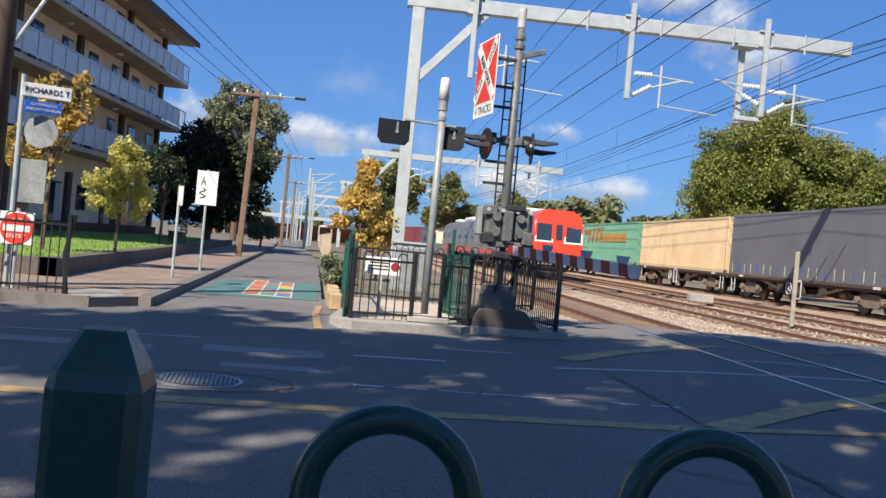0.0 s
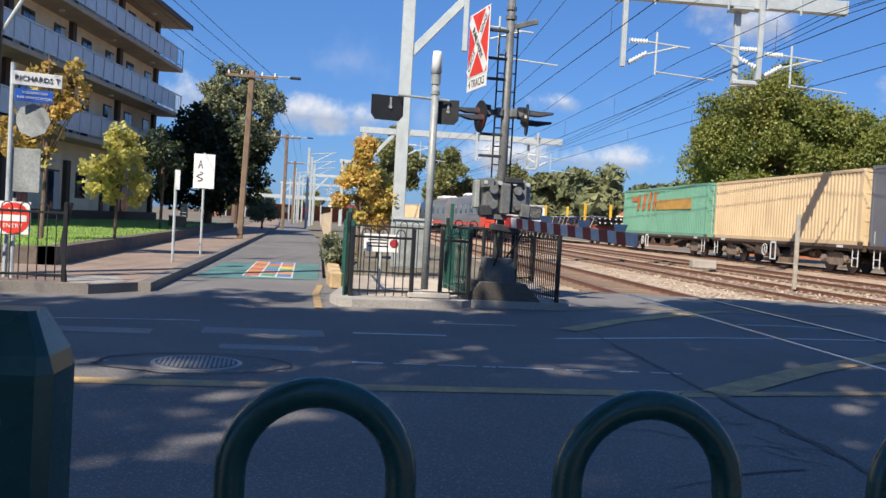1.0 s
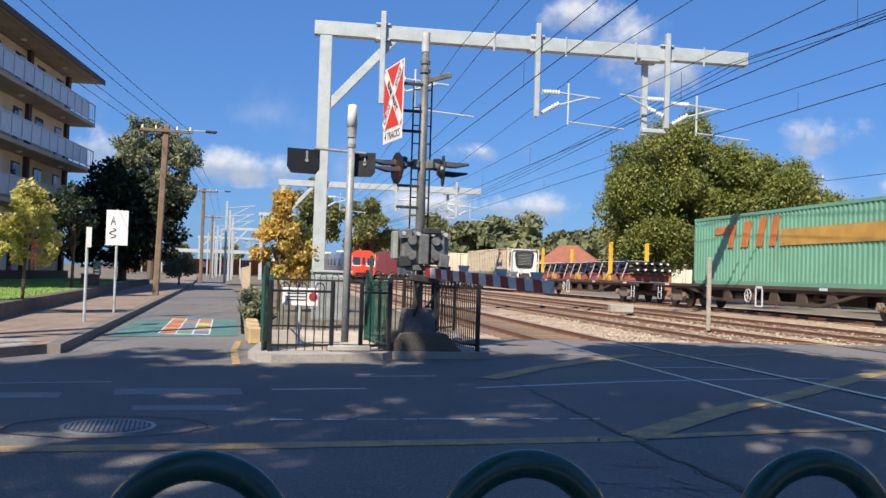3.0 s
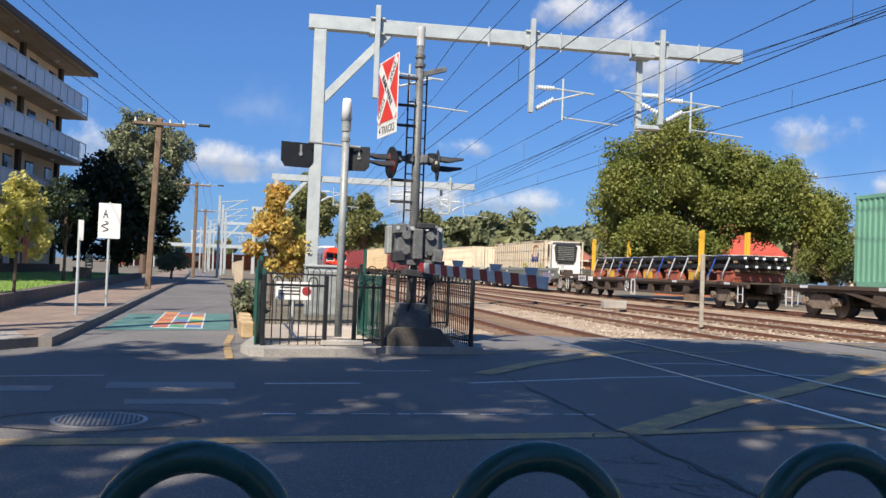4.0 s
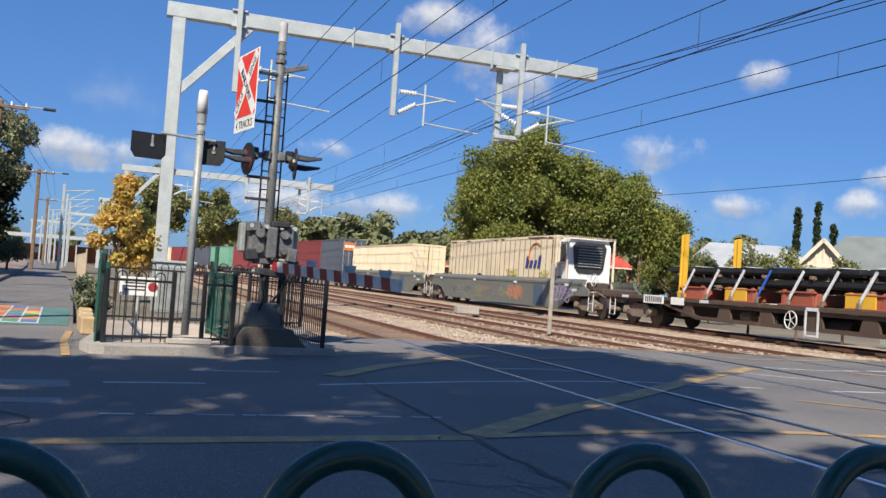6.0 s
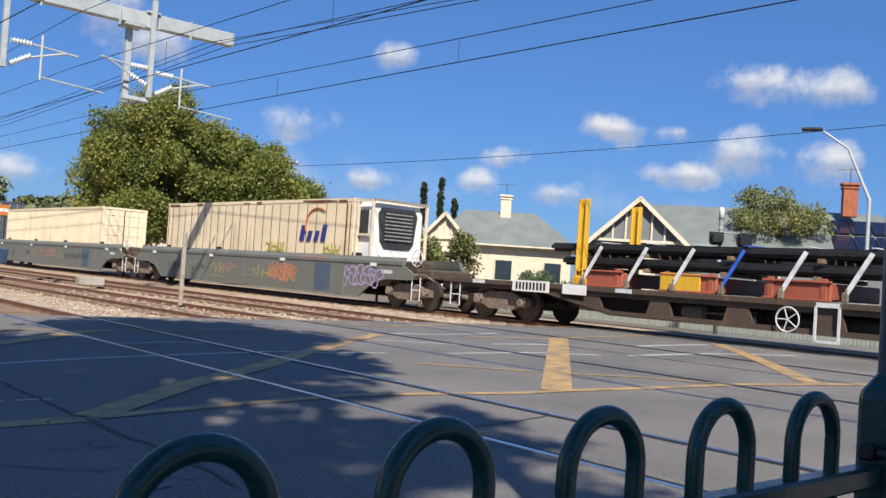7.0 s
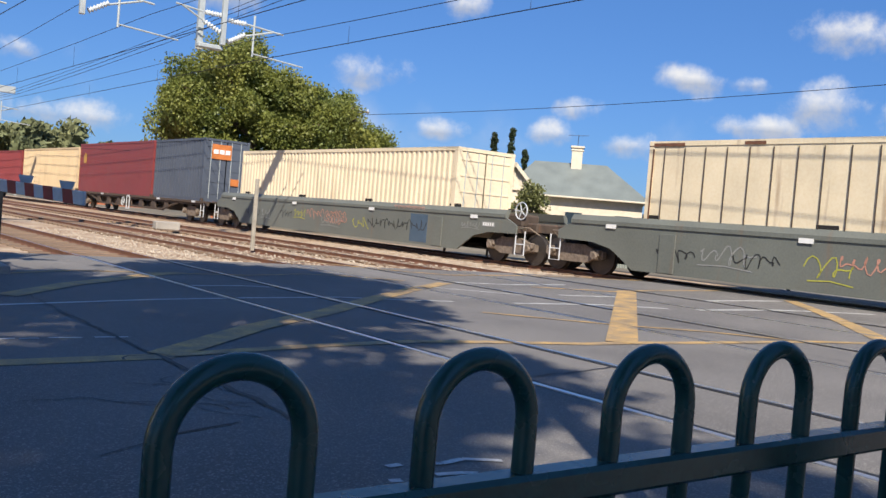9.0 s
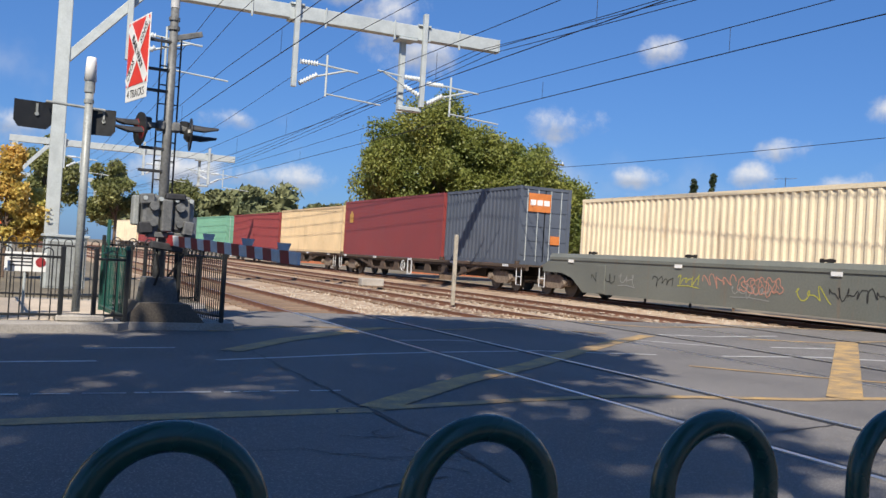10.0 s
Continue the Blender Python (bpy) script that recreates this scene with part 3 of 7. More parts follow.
def crack(pts, w, label, wob=0.03):
    """A crack that wanders from point to point and varies in width."""
    for p, q in zip(pts[:-1], pts[1:]):
        n = max(2, int(math.hypot(q[0] - p[0], q[1] - p[1]) / 0.16))
        fine = [(p[0] + (q[0] - p[0]) * i / n + (rng.uniform(-wob, wob) if 0 < i < n else 0), p[1] + (q[1] - p[1]) * i / n + (rng.uniform(-wob, wob) if 0 < i < n else 0)) for i in range(n + 1)]
        stripe(fine, w * rng.uniform(0.6, 1.3), M_CRACK, "crack", label, 0.006)


# the old joint beside the rails has opened into one long crack
joint = [ab(2.8 + rng.uniform(-.03, .03), 13.1 - 0.6 * k) for k in range(15)]
crack([(p.x, p.y) for p in joint[:6]], 0.018, "thin straight crack along an old joint")
crack([(p.x, p.y) for p in joint[5:]], 0.045, "dark opened crack along an old joint")
crack([(3.56, 6.9), (3.3, 6.86), (3.2, 6.7)], 0.02, "branching crack in the asphalt")
crack([(5.6, 5.1), (7.6, 5.3)], 0.02, "short crack in the asphalt")
crack([(2.0, 4.25), (2.5, 4.5), (2.95, 4.6)], 0.016, "thin crack in the asphalt")
# crazed asphalt: fine branching cracks
for k in range(12):
    x, y, an = 2.9 + rng.uniform(-0.5, 0.6), 5.4 + rng.uniform(-0.6, 0.5), rng.uniform(0, 6.28)
    pts = [(x, y)]
    for i in range(rng.randint(3, 6)):
        an += rng.uniform(-0.8, 0.8)
        x, y = x + 0.08 * math.cos(an), y + 0.08 * math.sin(an)
        pts.append((x, y))
    stripe(pts, 0.011, M_CRACK, "crack", "fine hairline crack in crazed asphalt", 0.005)
# painted hopscotch and green surface on the side road
g = Mesh().add([(-1.25, 17.3, 0.012), (1.02, 17.9, 0.012), (1.36, 23.6, 0.012), (-0.95, 22.6, 0.012)], [(0, 1, 2, 3)])
setting("painted_road_surface", g, mat("teal_road_paint", (0.10, 0.22, 0.20), 0.8, scale=1.2, var=0.4, fine=40), "worn teal painted patch of road", category="road marking")
HOP = Matrix.Translation((0.06, 18.2, 0)) @ pose(0, 0, 0, 0, 0, -2.5)
setting("hopscotch_base", Mesh(HOP).box((0, 2.65, 0.014), (0.96, 5.5, 0.004)), M_LINE_W, "white painted outline of the hopscotch", category="road marking")
cols = [mat("hop_" + n, c, 0.7, scale=3, var=0.25) for n, c in (("red", (0.50, 0.16, 0.09)), ("yellow", (0.62, 0.46, 0.10)), ("green", (0.10, 0.30, 0.18)), ("orange", (0.58, 0.26, 0.09)), ("blue", (0.12, 0.20, 0.36)), ("grey", (0.22, 0.24, 0.25)))]
for i in range(3):
    for j in range(6):
        setting("hopscotch_square", Mesh(HOP).box((-0.31 + 0.31 * i, 0.4 + 0.9 * j, 0.018), (0.27, 0.8, 0.006)), cols[(i * 2 + j * 3 + i * j) % 6], "bright painted hopscotch square on the road", category="road marking")
# manhole
mh = thing("manhole_cover", "round cast iron chequered manhole cover set in the street", "manhole cover", pose(-0.53, 7.71, 0.004))
ring = Mesh()
n = 32
ring.prism([(0.36 * math.cos(k * 2 * math.pi / n), 0.36 * math.sin(k * 2 * math.pi / n)) for k in range(n)], 2, -0.02, 0.006)
part("rim", ring, mat("polished_iron_rim", (0.42, 0.42, 0.42), 0.4, 0.6, scale=8, var=0.2), mh, "bright worn iron rim")
well = Mesh().prism([(0.325 * math.cos(k * 2 * math.pi / n), 0.325 * math.sin(k * 2 * math.pi / n)) for k in range(n)], 2, 0.0, 0.008)
part("sunk_plate", well, M_DARKBOX, mh)
g = Mesh()
for i in range(-9, 10):
    for j in range(-9, 10):
        if i * i + j * j < 76:
            g.box((i * 0.036, j * 0.036, 0.010), (0.022, 0.022, 0.008))
part("tread", g, mat("worn_iron", (0.35, 0.35, 0.35), 0.4, 0.6, scale=8, var=0.3), mh, "worn raised chequers")
g = Mesh()
pp = [(0.56 * math.cos(k * 0.2) * (1.25 + 0.2 * rng.random()), 0.36 * math.sin(k * 0.2) * (1.3 + 0.2 * rng.random())) for k in range(32)]
stripe([(-0.53 + x, 7.71 + y) for x, y in pp], 0.025, M_CRACK, "crack", "dark cut joint round the manhole", 0.006)
# slightly paler grey rectangles on the street
for x, y, sx, sy in ((0.0, 9.85, 1.25, 0.5), (0.05, 8.7, 0.9, 0.3), (-2.4, 9.6, 2.6, 0.4)):
    setting("road_patch", Mesh().box((x, y, 0.001), (sx, sy, 0.006)), M_ASPHALT2, "paler patch of asphalt", category="road patch")


# ---- foreground hoop fence ----
FD = Vector((1.789, -0.165, 0)).normalized()
FENCE = Matrix.Translation((0.002, 0.814, 0)) @ Matrix.Rotation(math.atan2(FD.y, FD.x), 4, "Z")


def hoop(z0, z1, w, r, seg=14, n=12):
    pts = [(-w / 2, 0, z0)]
    top = z1 - w / 2 - r
    pts.append((-w / 2, 0, top - 0.02))
    pts += [(-w / 2 * math.cos(math.pi * i / seg), 0, top + w / 2 * math.sin(math.pi * i / seg)) for i in range(seg + 1)]
    pts += [(w / 2, 0, top - 0.02), (w / 2, 0, z0)]
    return Mesh().tube(pts, r, n)


def bevel_post(w, h, m=None):
    g = Mesh(m)
    a = w / 2
    o = lambda k: [(a - k, -a + 0.14 * w), (a - k, a - 0.14 * w), (a - 0.14 * w, a - k), (-a + 0.14 * w, a - k), (-a + k, a - 0.14 * w), (-a + k, -a + 0.14 * w), (-a + 0.14 * w, -a + k), (a - 0.14 * w, -a + k)]
    rings = [(0, 0.0), (0, h - 0.05), (0.004, h - 0.035), (0.26 * w, h)]
    vs = []
    for k, z in rings:
        q = k if k < 0.1 * w else 0
        s = 1 - 2 * (k - q) / w
        vs += [(x * s, y * s, z) for x, y in o(q)]
    fs = [(i * 8 + j, i * 8 + (j + 1) % 8, (i + 1) * 8 + (j + 1) % 8, (i + 1) * 8 + j) for i in range(3) for j in range(8)] + [tuple(range(24, 32))]
    return g.add(vs, fs)


hf = thing("hoop_top_fence", "dark green gloss hoop-topped pedestrian fence beside the street", "fence", FENCE)
hm = hoop(0.12, 1.112, 0.1495, 0.0138, 20, 14).data("hoop", M_GREEN, True)
for i in list(range(-14, -1)) + list(range(0, 7)):
    o = new("hoop", hm)
    o.parent, o.matrix_basis = hf, pose(0.3 * i, 0, 0)
part("top_rail", Mesh().box((0.9, 0, 0.940), (2.32, 0.042, 0.042), bev=0.006).box((-2.4, 0, 0.940), (4.1, 0.042, 0.042), bev=0.006), M_GREEN, hf)
part("bottom_rail", Mesh().box((0.9, 0, 0.12), (2.32, 0.042, 0.042), bev=0.006).box((-2.4, 0, 0.12), (4.1, 0.042, 0.042), bev=0.006), M_GREEN, hf)
part("post", bevel_post(0.081, 1.160, pose(-0.258, 0, 0)), M_GREEN, hf)
part("post", bevel_post(0.098, 1.135, pose(2.10, -0.01, 0)), M_GREEN, hf)
part("bracket", Mesh().box((2.035, 0, 0.985), (0.045, 0.03, 0.03), bev=0.005).tube([(2.03, -0.02, 0.985), (2.03, -0.045, 0.985)], 0.012, 8), M_BLACK, hf)
gp = thing("gate_post", "near-black rounded gate post beside the fence end", "post", pose(1.79, 0.455, 0))
part("shaft", Mesh().tube([(0, 0, 0), (0, 0, 1.40), (0, 0, 1.44), (0, 0, 1.46)], [0.066, 0.066, 0.055, 0.03], 16), M_BLACK, gp, smooth=True)
lp = thing("silver_pole", "round bare aluminium pole behind the fence end", "pole", pose(2.44, 0.69, 0))
part("shaft", Mesh().tube([(0, 0, 0), (0, 0, 6.5)], 0.058, 20), M_SILVER, lp, smooth=True)
part("base_flange", Mesh().tube([(0, 0, 0), (0, 0, 0.03)], 0.13, 16), M_SILVER, lp)


# ---- crossing island: kerb, fences, signals ----
isl = Mesh()
isl.prism([(0.93, 13.5), (1.02, 12.98), (1.2, 12.88), (2.2, 13.02), (2.85, 13.28), (3.05, 13.55), (4.6, 13.6), (4.9, 16.0), (5.5, 18.2), (2.1, 18.6), (1.2, 15.0)], 2, -0.05, 0.11)
setting("traffic_island", isl, M_CONC, "pale concrete island beside the crossing", category="island")
pth = Mesh().prism([(1.26, 13.6), (3.0, 13.7), (3.4, 18.0), (1.7, 18.2)], 2, 0.0, 0.117)
setting("footway", pth, mat("pale_paving", (0.55, 0.46, 0.36), 0.85, scale=1.5, var=0.2, fine=30), "pale sunlit concrete footway inside the fences", category="footway")


def bar_fence(p, q, h, material, name="bar_fence", gap=0.115, r=0.009, loops=True, z0=0.11, label="black steel hoop-topped bar fence"):
    p, q = Vector(p), Vector(q)
    L = (q - p).length
    m = Matrix.Translation((p.x, p.y, z0)) @ Matrix.Rotation(math.atan2(q.y - p.y, q.x - p.x), 4, "Z")
    f = thing(name, label, "fence", m)
    part("rail", Mesh().box((L / 2, 0, h - 0.13), (L, 0.035, 0.035), bev=0.005), material, f)
    part("rail", Mesh().box((L / 2, 0, 0.09), (L, 0.035, 0.035), bev=0.005), material, f)
    n = int(L / gap)
    bar = Mesh().tube([(0, 0, 0.02), (0, 0, h - 0.12)], r, 6).data("bar", material)
    for i in range(1, n):
        o = new("bar", bar)
        o.parent, o.matrix_basis = f, pose(L * i / n, 0, 0)
    if loops:
        lm = hoop(h - 0.12, h, 0.13, r, 8, 6).data("hoop", material)
        for i in range(1, n - 1, 2):
            o = new("hoop", lm)
            o.parent, o.matrix_basis = f, pose(L * (i + 0.5) / n, 0, 0)
    for x in (0, L):
        part("post", Mesh().box((x, 0, (h + 0.02) / 2), (0.06, 0.06, h + 0.02), bev=0.008), material, f)
    return f


bar_fence((1.22, 13.43), (2.12, 13.50), 1.0, M_BLACK)
bar_fence((2.56, 13.54), (2.99, 13.56), 1.0, M_BLACK)
bar_fence((2.99, 13.58), (3.06, 15.73), 1.05, M_GREEN2, label="green steel hoop-topped bar fence")
bar_fence((1.22, 13.48), (1.49, 18.0), 1.08, M_GREEN2, label="green steel bar fence beside the side road")
bar_fence((3.06, 15.73), (4.19, 15.55), 1.2, M_BLACK)
bar_fence((4.23, 15.46), (4.43, 13.70), 1.1, M_BLACK, gap=0.075)
bar_fence((1.56, 18.2), (3.96, 17.85), 1.12, M_BLACK)
bar_fence((4.14, 17.5), (5.52, 18.7), 1.05, M_BLACK)
for x, y, h in ((3.15, 15.82, 1.42), (4.07, 16.1, 1.36), (1.17, 13.75, 1.22)):
    t_ = thing("green_gate_panel", "dark green sheet metal gate panel", "gate", pose(x, y, 0.11, 0, 0, 80))
    part("panel", Mesh().box((0, 0, h / 2), (0.52, 0.03, h), bev=0.008), M_GREEN2, t_)
    part("post", Mesh().box((0.3, 0, h / 2 + 0.03), (0.06, 0.06, h + 0.06), bev=0.008), M_GREEN2, t_)
ns = thing("notice_board", "white notice with red edge on the fence", "sign", pose(1.77, 14.5, 0.87))
part("board", Mesh().box((0, 0, 0), (0.55, 0.012, 0.28), bev=0.004), M_WHITE, ns)
part("text_bar", Mesh().box((-0.06, -0.008, 0.05), (0.3, 0.004, 0.02)).box((-0.06, -0.008, 0), (0.3, 0.004, 0.02)).box((-0.06, -0.008, -0.05), (0.3, 0.004, 0.02)), M_DARKBOX, ns)
part("red_badge", Mesh().tube([(0.2, -0.006, 0), (0.2, -0.012, 0)], 0.07, 12), M_BOOMRED, ns)
part("stand", Mesh().tube([(0, 0.02, -0.74), (0, 0.02, -0.1)], 0.02, 8), M_STEEL, ns)

# pole with a white cap and two signal boards seen from behind
cp = thing("signal_pole", "grey signal pole with white cap and two black signal boards", "signal", Matrix.Translation((2.34, 13.62, 0.237)) @ Matrix.Scale(0.89, 4))
part("shaft", Mesh().tube([(0, 0, 0), (0, 0, 3.62)], 0.062, 14), M_POLE, cp, smooth=True)
part("collar", Mesh().tube([(0, 0, 3.42), (0, 0, 3.6)], 0.078, 14), M_POLE, cp)
part("collar", Mesh().tube([(0, 0, 3.25), (0, 0, 3.31)], 0.075, 14), M_POLE, cp)
part("cap", Mesh().tube([(0, 0, 3.6), (0, 0, 3.9), (0, 0, 3.97)], [0.092, 0.078, 0.066], 14), M_WHITE, cp, "white tapered cap", smooth=True)
part("footing", Mesh().box((0.05, 0, -0.09), (0.72, 0.36, 0.10), bev=0.02), M_CONC, cp)
part("bracket", Mesh().tube([(-0.62, 0, 3.20), (0.25, 0, 3.17)], 0.022, 8), M_POLE, cp)
for x, w, rz in ((-0.78, 0.55, 8), (0.20, 0.46, -14)):
    m = pose(x, 0.08, 2.98, 0, 0, rz)
    bd = part("signal_board", Mesh().prism([(-w / 2, -0.10), (-w / 2 + 0.07, -0.20), (w / 2 - 0.07, -0.20), (w / 2, -0.12), (w / 2, 0.21), (-w / 2, 0.21)], 1, -0.01, 0.01), M_BLACK, cp, m=m)
    part("lamp_housing", Mesh().box((0, 0.10, 0), (w * 0.8, 0.16, 0.28), bev=0.03), M_BLACK, bd)
    part("clamp", Mesh().tube([(0.05, -0.03, 0.02), (0.05, -0.01, 0.02)], 0.03, 10).box((0.05, -0.02, 0.1), (0.03, 0.02, 0.16)), M_POLE, bd)

# concrete brown darkened for the shade the plinth stands in
M_PLINTH = mat("shaded_concrete", (0.13, 0.112, 0.092), 0.9, scale=2.5, var=0.4, fine=30, bump=0.4)
# crossing signal mast with ladder, crossbuck board, lamps and boom
sm = thing("crossing_signal", "grey crossing signal mast with ladder, red crossbuck and lamps", "crossing signal", Matrix.Translation((3.555, 14.1, 0.055)) @ Matrix.Scale(0.956, 4))
part("plinth", Mesh().prism([(-0.66, -0.06), (0.66, -0.06), (0.66, 0.03), (0.36, 0.34), (-0.36, 0.34), (-0.66, 0.03)], 1, -0.5, 0.5), M_PLINTH, sm, "weathered concrete plinth darkened for shade")
part("base_skirt", Mesh().prism([(-0.28, 0.33), (0.28, 0.33), (0.22, 0.72), (-0.22, 0.72)], 1, -0.2, 0.2), M_MAST, sm)
part("mast", Mesh().tube([(0, 0, 0.3), (0, 0, 5.25)], [0.085, 0.062], 14), M_MAST, sm, smooth=True)
part("cap", Mesh().tube([(0, 0, 4.95), (0, 0, 5.27)], 0.07, 14), mat("pale_cap", (0.5, 0.5, 0.5), 0.5), sm)
part("collar", Mesh().tube([(0, 0, 4.60), (0, 0, 4.66)], 0.09, 12), M_MAST, sm)
part("collar", Mesh().tube([(0, 0, 4.75), (0, 0, 4.80)], 0.085, 12), M_MAST, sm)
part("mast_arm", Mesh().box((0.25, 0, 4.55), (0.42, 0.05, 0.09), pose(0, 0, 0, 0, -18, 0), bev=0.01), M_MAST, sm)
lad = part("ladder", Mesh().tube([(0.16, 0.12, 1.5), (0.16, 0.12, 4.5)], 0.014, 6).tube([(-0.14, 0.16, 1.5), (-0.14, 0.16, 4.5)], 0.014, 6), M_DARKBOX, sm)
for i in range(10):
    part("rung", Mesh().tube([(-0.14, 0.16, 1.65 + 0.3 * i), (0.16, 0.12, 1.65 + 0.3 * i)], 0.011, 6), M_DARKBOX, lad)
for z, l in ((4.40, 0.42), (3.95, 0.42), (3.62, 0.42), (2.72, 0.42), (2.37, 0.42)):
    part("side_arm", Mesh().box((-l / 2, -0.03, z), (l, 0.05, 0.045), bev=0.006), M_DARKBOX, sm)
XB = pose(-0.53, -0.06, 4.16, 0, 0, -84.5)
xb = part("crossbuck_board", Mesh().box((0, 0, 0), (1.02, 0.012, 1.06), bev=0.005), M_WHITE, sm, "white-edged red crossbuck board", m=XB)
part("red_field", Mesh().box((0, -0.009, 0), (0.96, 0.006, 1.00)), M_RED, xb)
for s_ in (-1, 1):
    part("cross_arm", Mesh().box((0, -0.014 - 0.003 * s_, 0), (0.19, 0.004, 1.28), pose(0, 0, 0, 0, 44 * s_, 0)), M_WHITE, xb)
lettering("word", "RAILWAY", 0.17, M_BLACK, xb, pose(0, -0.022, 0.0, 90, 46, 0))
for wd, s0 in (("CROS", -1), ("SING", 1)):
    lettering("word", wd, 0.16, M_BLACK, xb, pose(s0 * 0.27, -0.022, s0 * 0.26, 90, -46, 0))
tb = part("tracks_board", Mesh().box((0, 0, -0.635), (0.98, 0.012, 0.21), bev=0.004), M_WHITE, sm, m=XB)
lettering("word", "4 TRACKS", 0.18, M_BLACK, tb, pose(0, -0.008, -0.635, 90, 0, 0))
for sx, rz, hx in ((-1, -82, 0.42), (1, 80, 0.36)):
    at = pose(sx * hx, 0.0, 3.0, 0, 0, rz)
    lh = part("flasher_head", Mesh(at).tube([(0, -0.012, 0), (0, 0.012, 0)], 0.26, 24).tube([(0, 0.0, 0), (0, 0.05, 0), (0, 0.10, 0)], [0.13, 0.12, 0.07], 14).box((0, 0.1, 0.1), (0.1, 0.14, 0.2), bev=0.02), M_BLACK, sm, "round black backing disc seen nearly edge-on")
    for xx, zz in ((-0.10, 0.06), (0.10, -0.07)):
        hd = Mesh(at)
        arc = [(0.10 * math.cos(a), 0.09 * math.sin(a)) for a in (math.pi * k / 10 for k in range(11))]
        m_ = len(arc)
        hd.add([(xx + x, -0.012, zz + y) for x, y in arc] + [(xx + x * 0.92, -0.20, zz + y * 0.95 - 0.01) for x, y in arc] + [(xx + x * 0.5, -0.42, zz + 0.04 + y * 0.35) for x, y in arc], [(r * m_ + i, r * m_ + i + 1, (r + 1) * m_ + i + 1, (r + 1) * m_ + i) for r in (0, 1) for i in range(m_ - 1)])
        hd.add([(xx + x * 0.94, -0.012, zz + y * 0.94) for x, y in arc] + [(xx + x * 0.86, -0.20, zz + y * 0.89 - 0.01) for x, y in arc] + [(xx + x * 0.46, -0.42, zz + 0.037 + y * 0.31) for x, y in arc], [(r * m_ + i, (r + 1) * m_ + i, (r + 1) * m_ + i + 1, r * m_ + i + 1) for r in (0, 1) for i in range(m_ - 1)])
        part("visor", hd, M_DARKBOX, lh, "long pointed lamp visor")
        part("lens", Mesh(at).tube([(xx, -0.02, zz), (xx, -0.012, zz)], 0.10, 14), M_BOOMRED, lh, "dark red lamp lens")
    part("crossarm", Mesh().box((sx * hx / 2, 0, 3.08), (hx, 0.08, 0.09), pose(0, 0, 0, 0, 5 * sx, 0), bev=0.015).box((sx * 0.12, -0.02, 3.08), (0.14, 0.16, 0.16), bev=0.03), M_MAST, sm)
# boom machine and boom
bm_ = part("boom_machine", Mesh().box((-0.21, -0.05, 1.68), (0.27, 0.42, 0.62), bev=0.04).box((0.24, -0.05, 1.72), (0.30, 0.42, 0.56), bev=0.04).box((0, 0.02, 1.7), (0.3, 0.3, 0.4), bev=0.03), M_MAST, sm, "weathered grey boom machine housing")
for x in (-0.2, 0.2):
    part("casting", Mesh().tube([(x, -0.27, 1.82), (x, -0.34, 1.82)], 0.07, 12), M_MAST, bm_)
    part("casting", Mesh().tube([(x, -0.27, 1.56), (x, -0.33, 1.56)], 0.055, 12), M_MAST, bm_)
for x in (-0.42, 0.42):
    part("counterweight", Mesh().box((x, -0.02, 1.74), (0.09, 0.22, 0.46), bev=0.02), M_POLE, bm_, "pale steel counterweight")
for k, (x, z, sx, sz) in enumerate(((-0.30, 1.92, 0.22, 0.16), (0.12, 1.98, 0.30, 0.10), (0.33, 1.50, 0.16, 0.22), (-0.30, 1.48, 0.20, 0.18), (0.0, 1.68, 0.16, 0.5), (0.02, 1.2, 0.5, 0.12))):
    part("housing_box", Mesh().box((x, -0.25 - 0.03 * (k % 3), z), (sx, 0.14, sz), pose(0, 0, 0, 0, 6 * (k % 3) - 6, 0), bev=0.02), (M_MAST, M_DARKBOX)[k % 2], bm_)
for x in (-0.34, -0.1, 0.14, 0.36):
    part("bolt_head", Mesh().tube([(x, -0.26, 1.93), (x, -0.33, 1.93)], 0.035, 8), M_STEEL, bm_)
part("cable_loop", Mesh().tube([(0.25, -0.3, 1.45), (0.33, -0.36, 1.2), (0.2, -0.34, 0.95), (0.08, -0.28, 0.75)], 0.018, 6), M_BLACK, bm_)
part("pivot_arm", Mesh().box((0.1, -0.2, 1.38), (0.75, 0.12, 0.09), bev=0.015), M_MAST, bm_)
part("conduit", Mesh().tube([(-0.1, -0.2, 1.4), (-0.12, -0.3, 1.1), (-0.05, -0.25, 0.8), (-0.1, -0.2, 0.6)], 0.02, 8), M_BLACK, bm_)
BOOM0, BOOM1 = Vector((0.06, -0.25, 1.31)), Vector((0.56, -4.4, 1.165))
bd = (BOOM1 - BOOM0)
BM = Matrix.Translation(BOOM0) @ bd.to_track_quat("X", "Z").to_matrix().to_4x4()
boom = part("boom", Mesh().box((bd.length / 2, 0, 0), (bd.length, 0.035, 0.155), bev=0.008), M_BOOMWHITE, sm, "lowered boom with faded red and white bands", m=BM)
nb_ = 9
for i in range(nb_):
    w = bd.length / nb_
    part("red_band", Mesh().prism([(w * i + 0.02, -0.079), (w * i + w * 0.5 + 0.02, -0.079), (w * i + w * 0.5 - 0.03, 0.079), (w * i - 0.03 + 0.0, 0.079)], 1, -0.0195, 0.0195), M_BOOMRED, boom)
for x in (bd.length * 0.36, bd.length * 0.66, bd.length * 0.90):
    part("boom_lamp", Mesh(pose(x, 0, 0, 0, 0, 55)).prism([(-0.06, 0.08), (0.06, 0.08), (0.085, 0.17), (-0.085, 0.17)], 1, -0.02, 0.02), mat("pale_lamp_plate", (0.50, 0.55, 0.58), 0.4), boom)

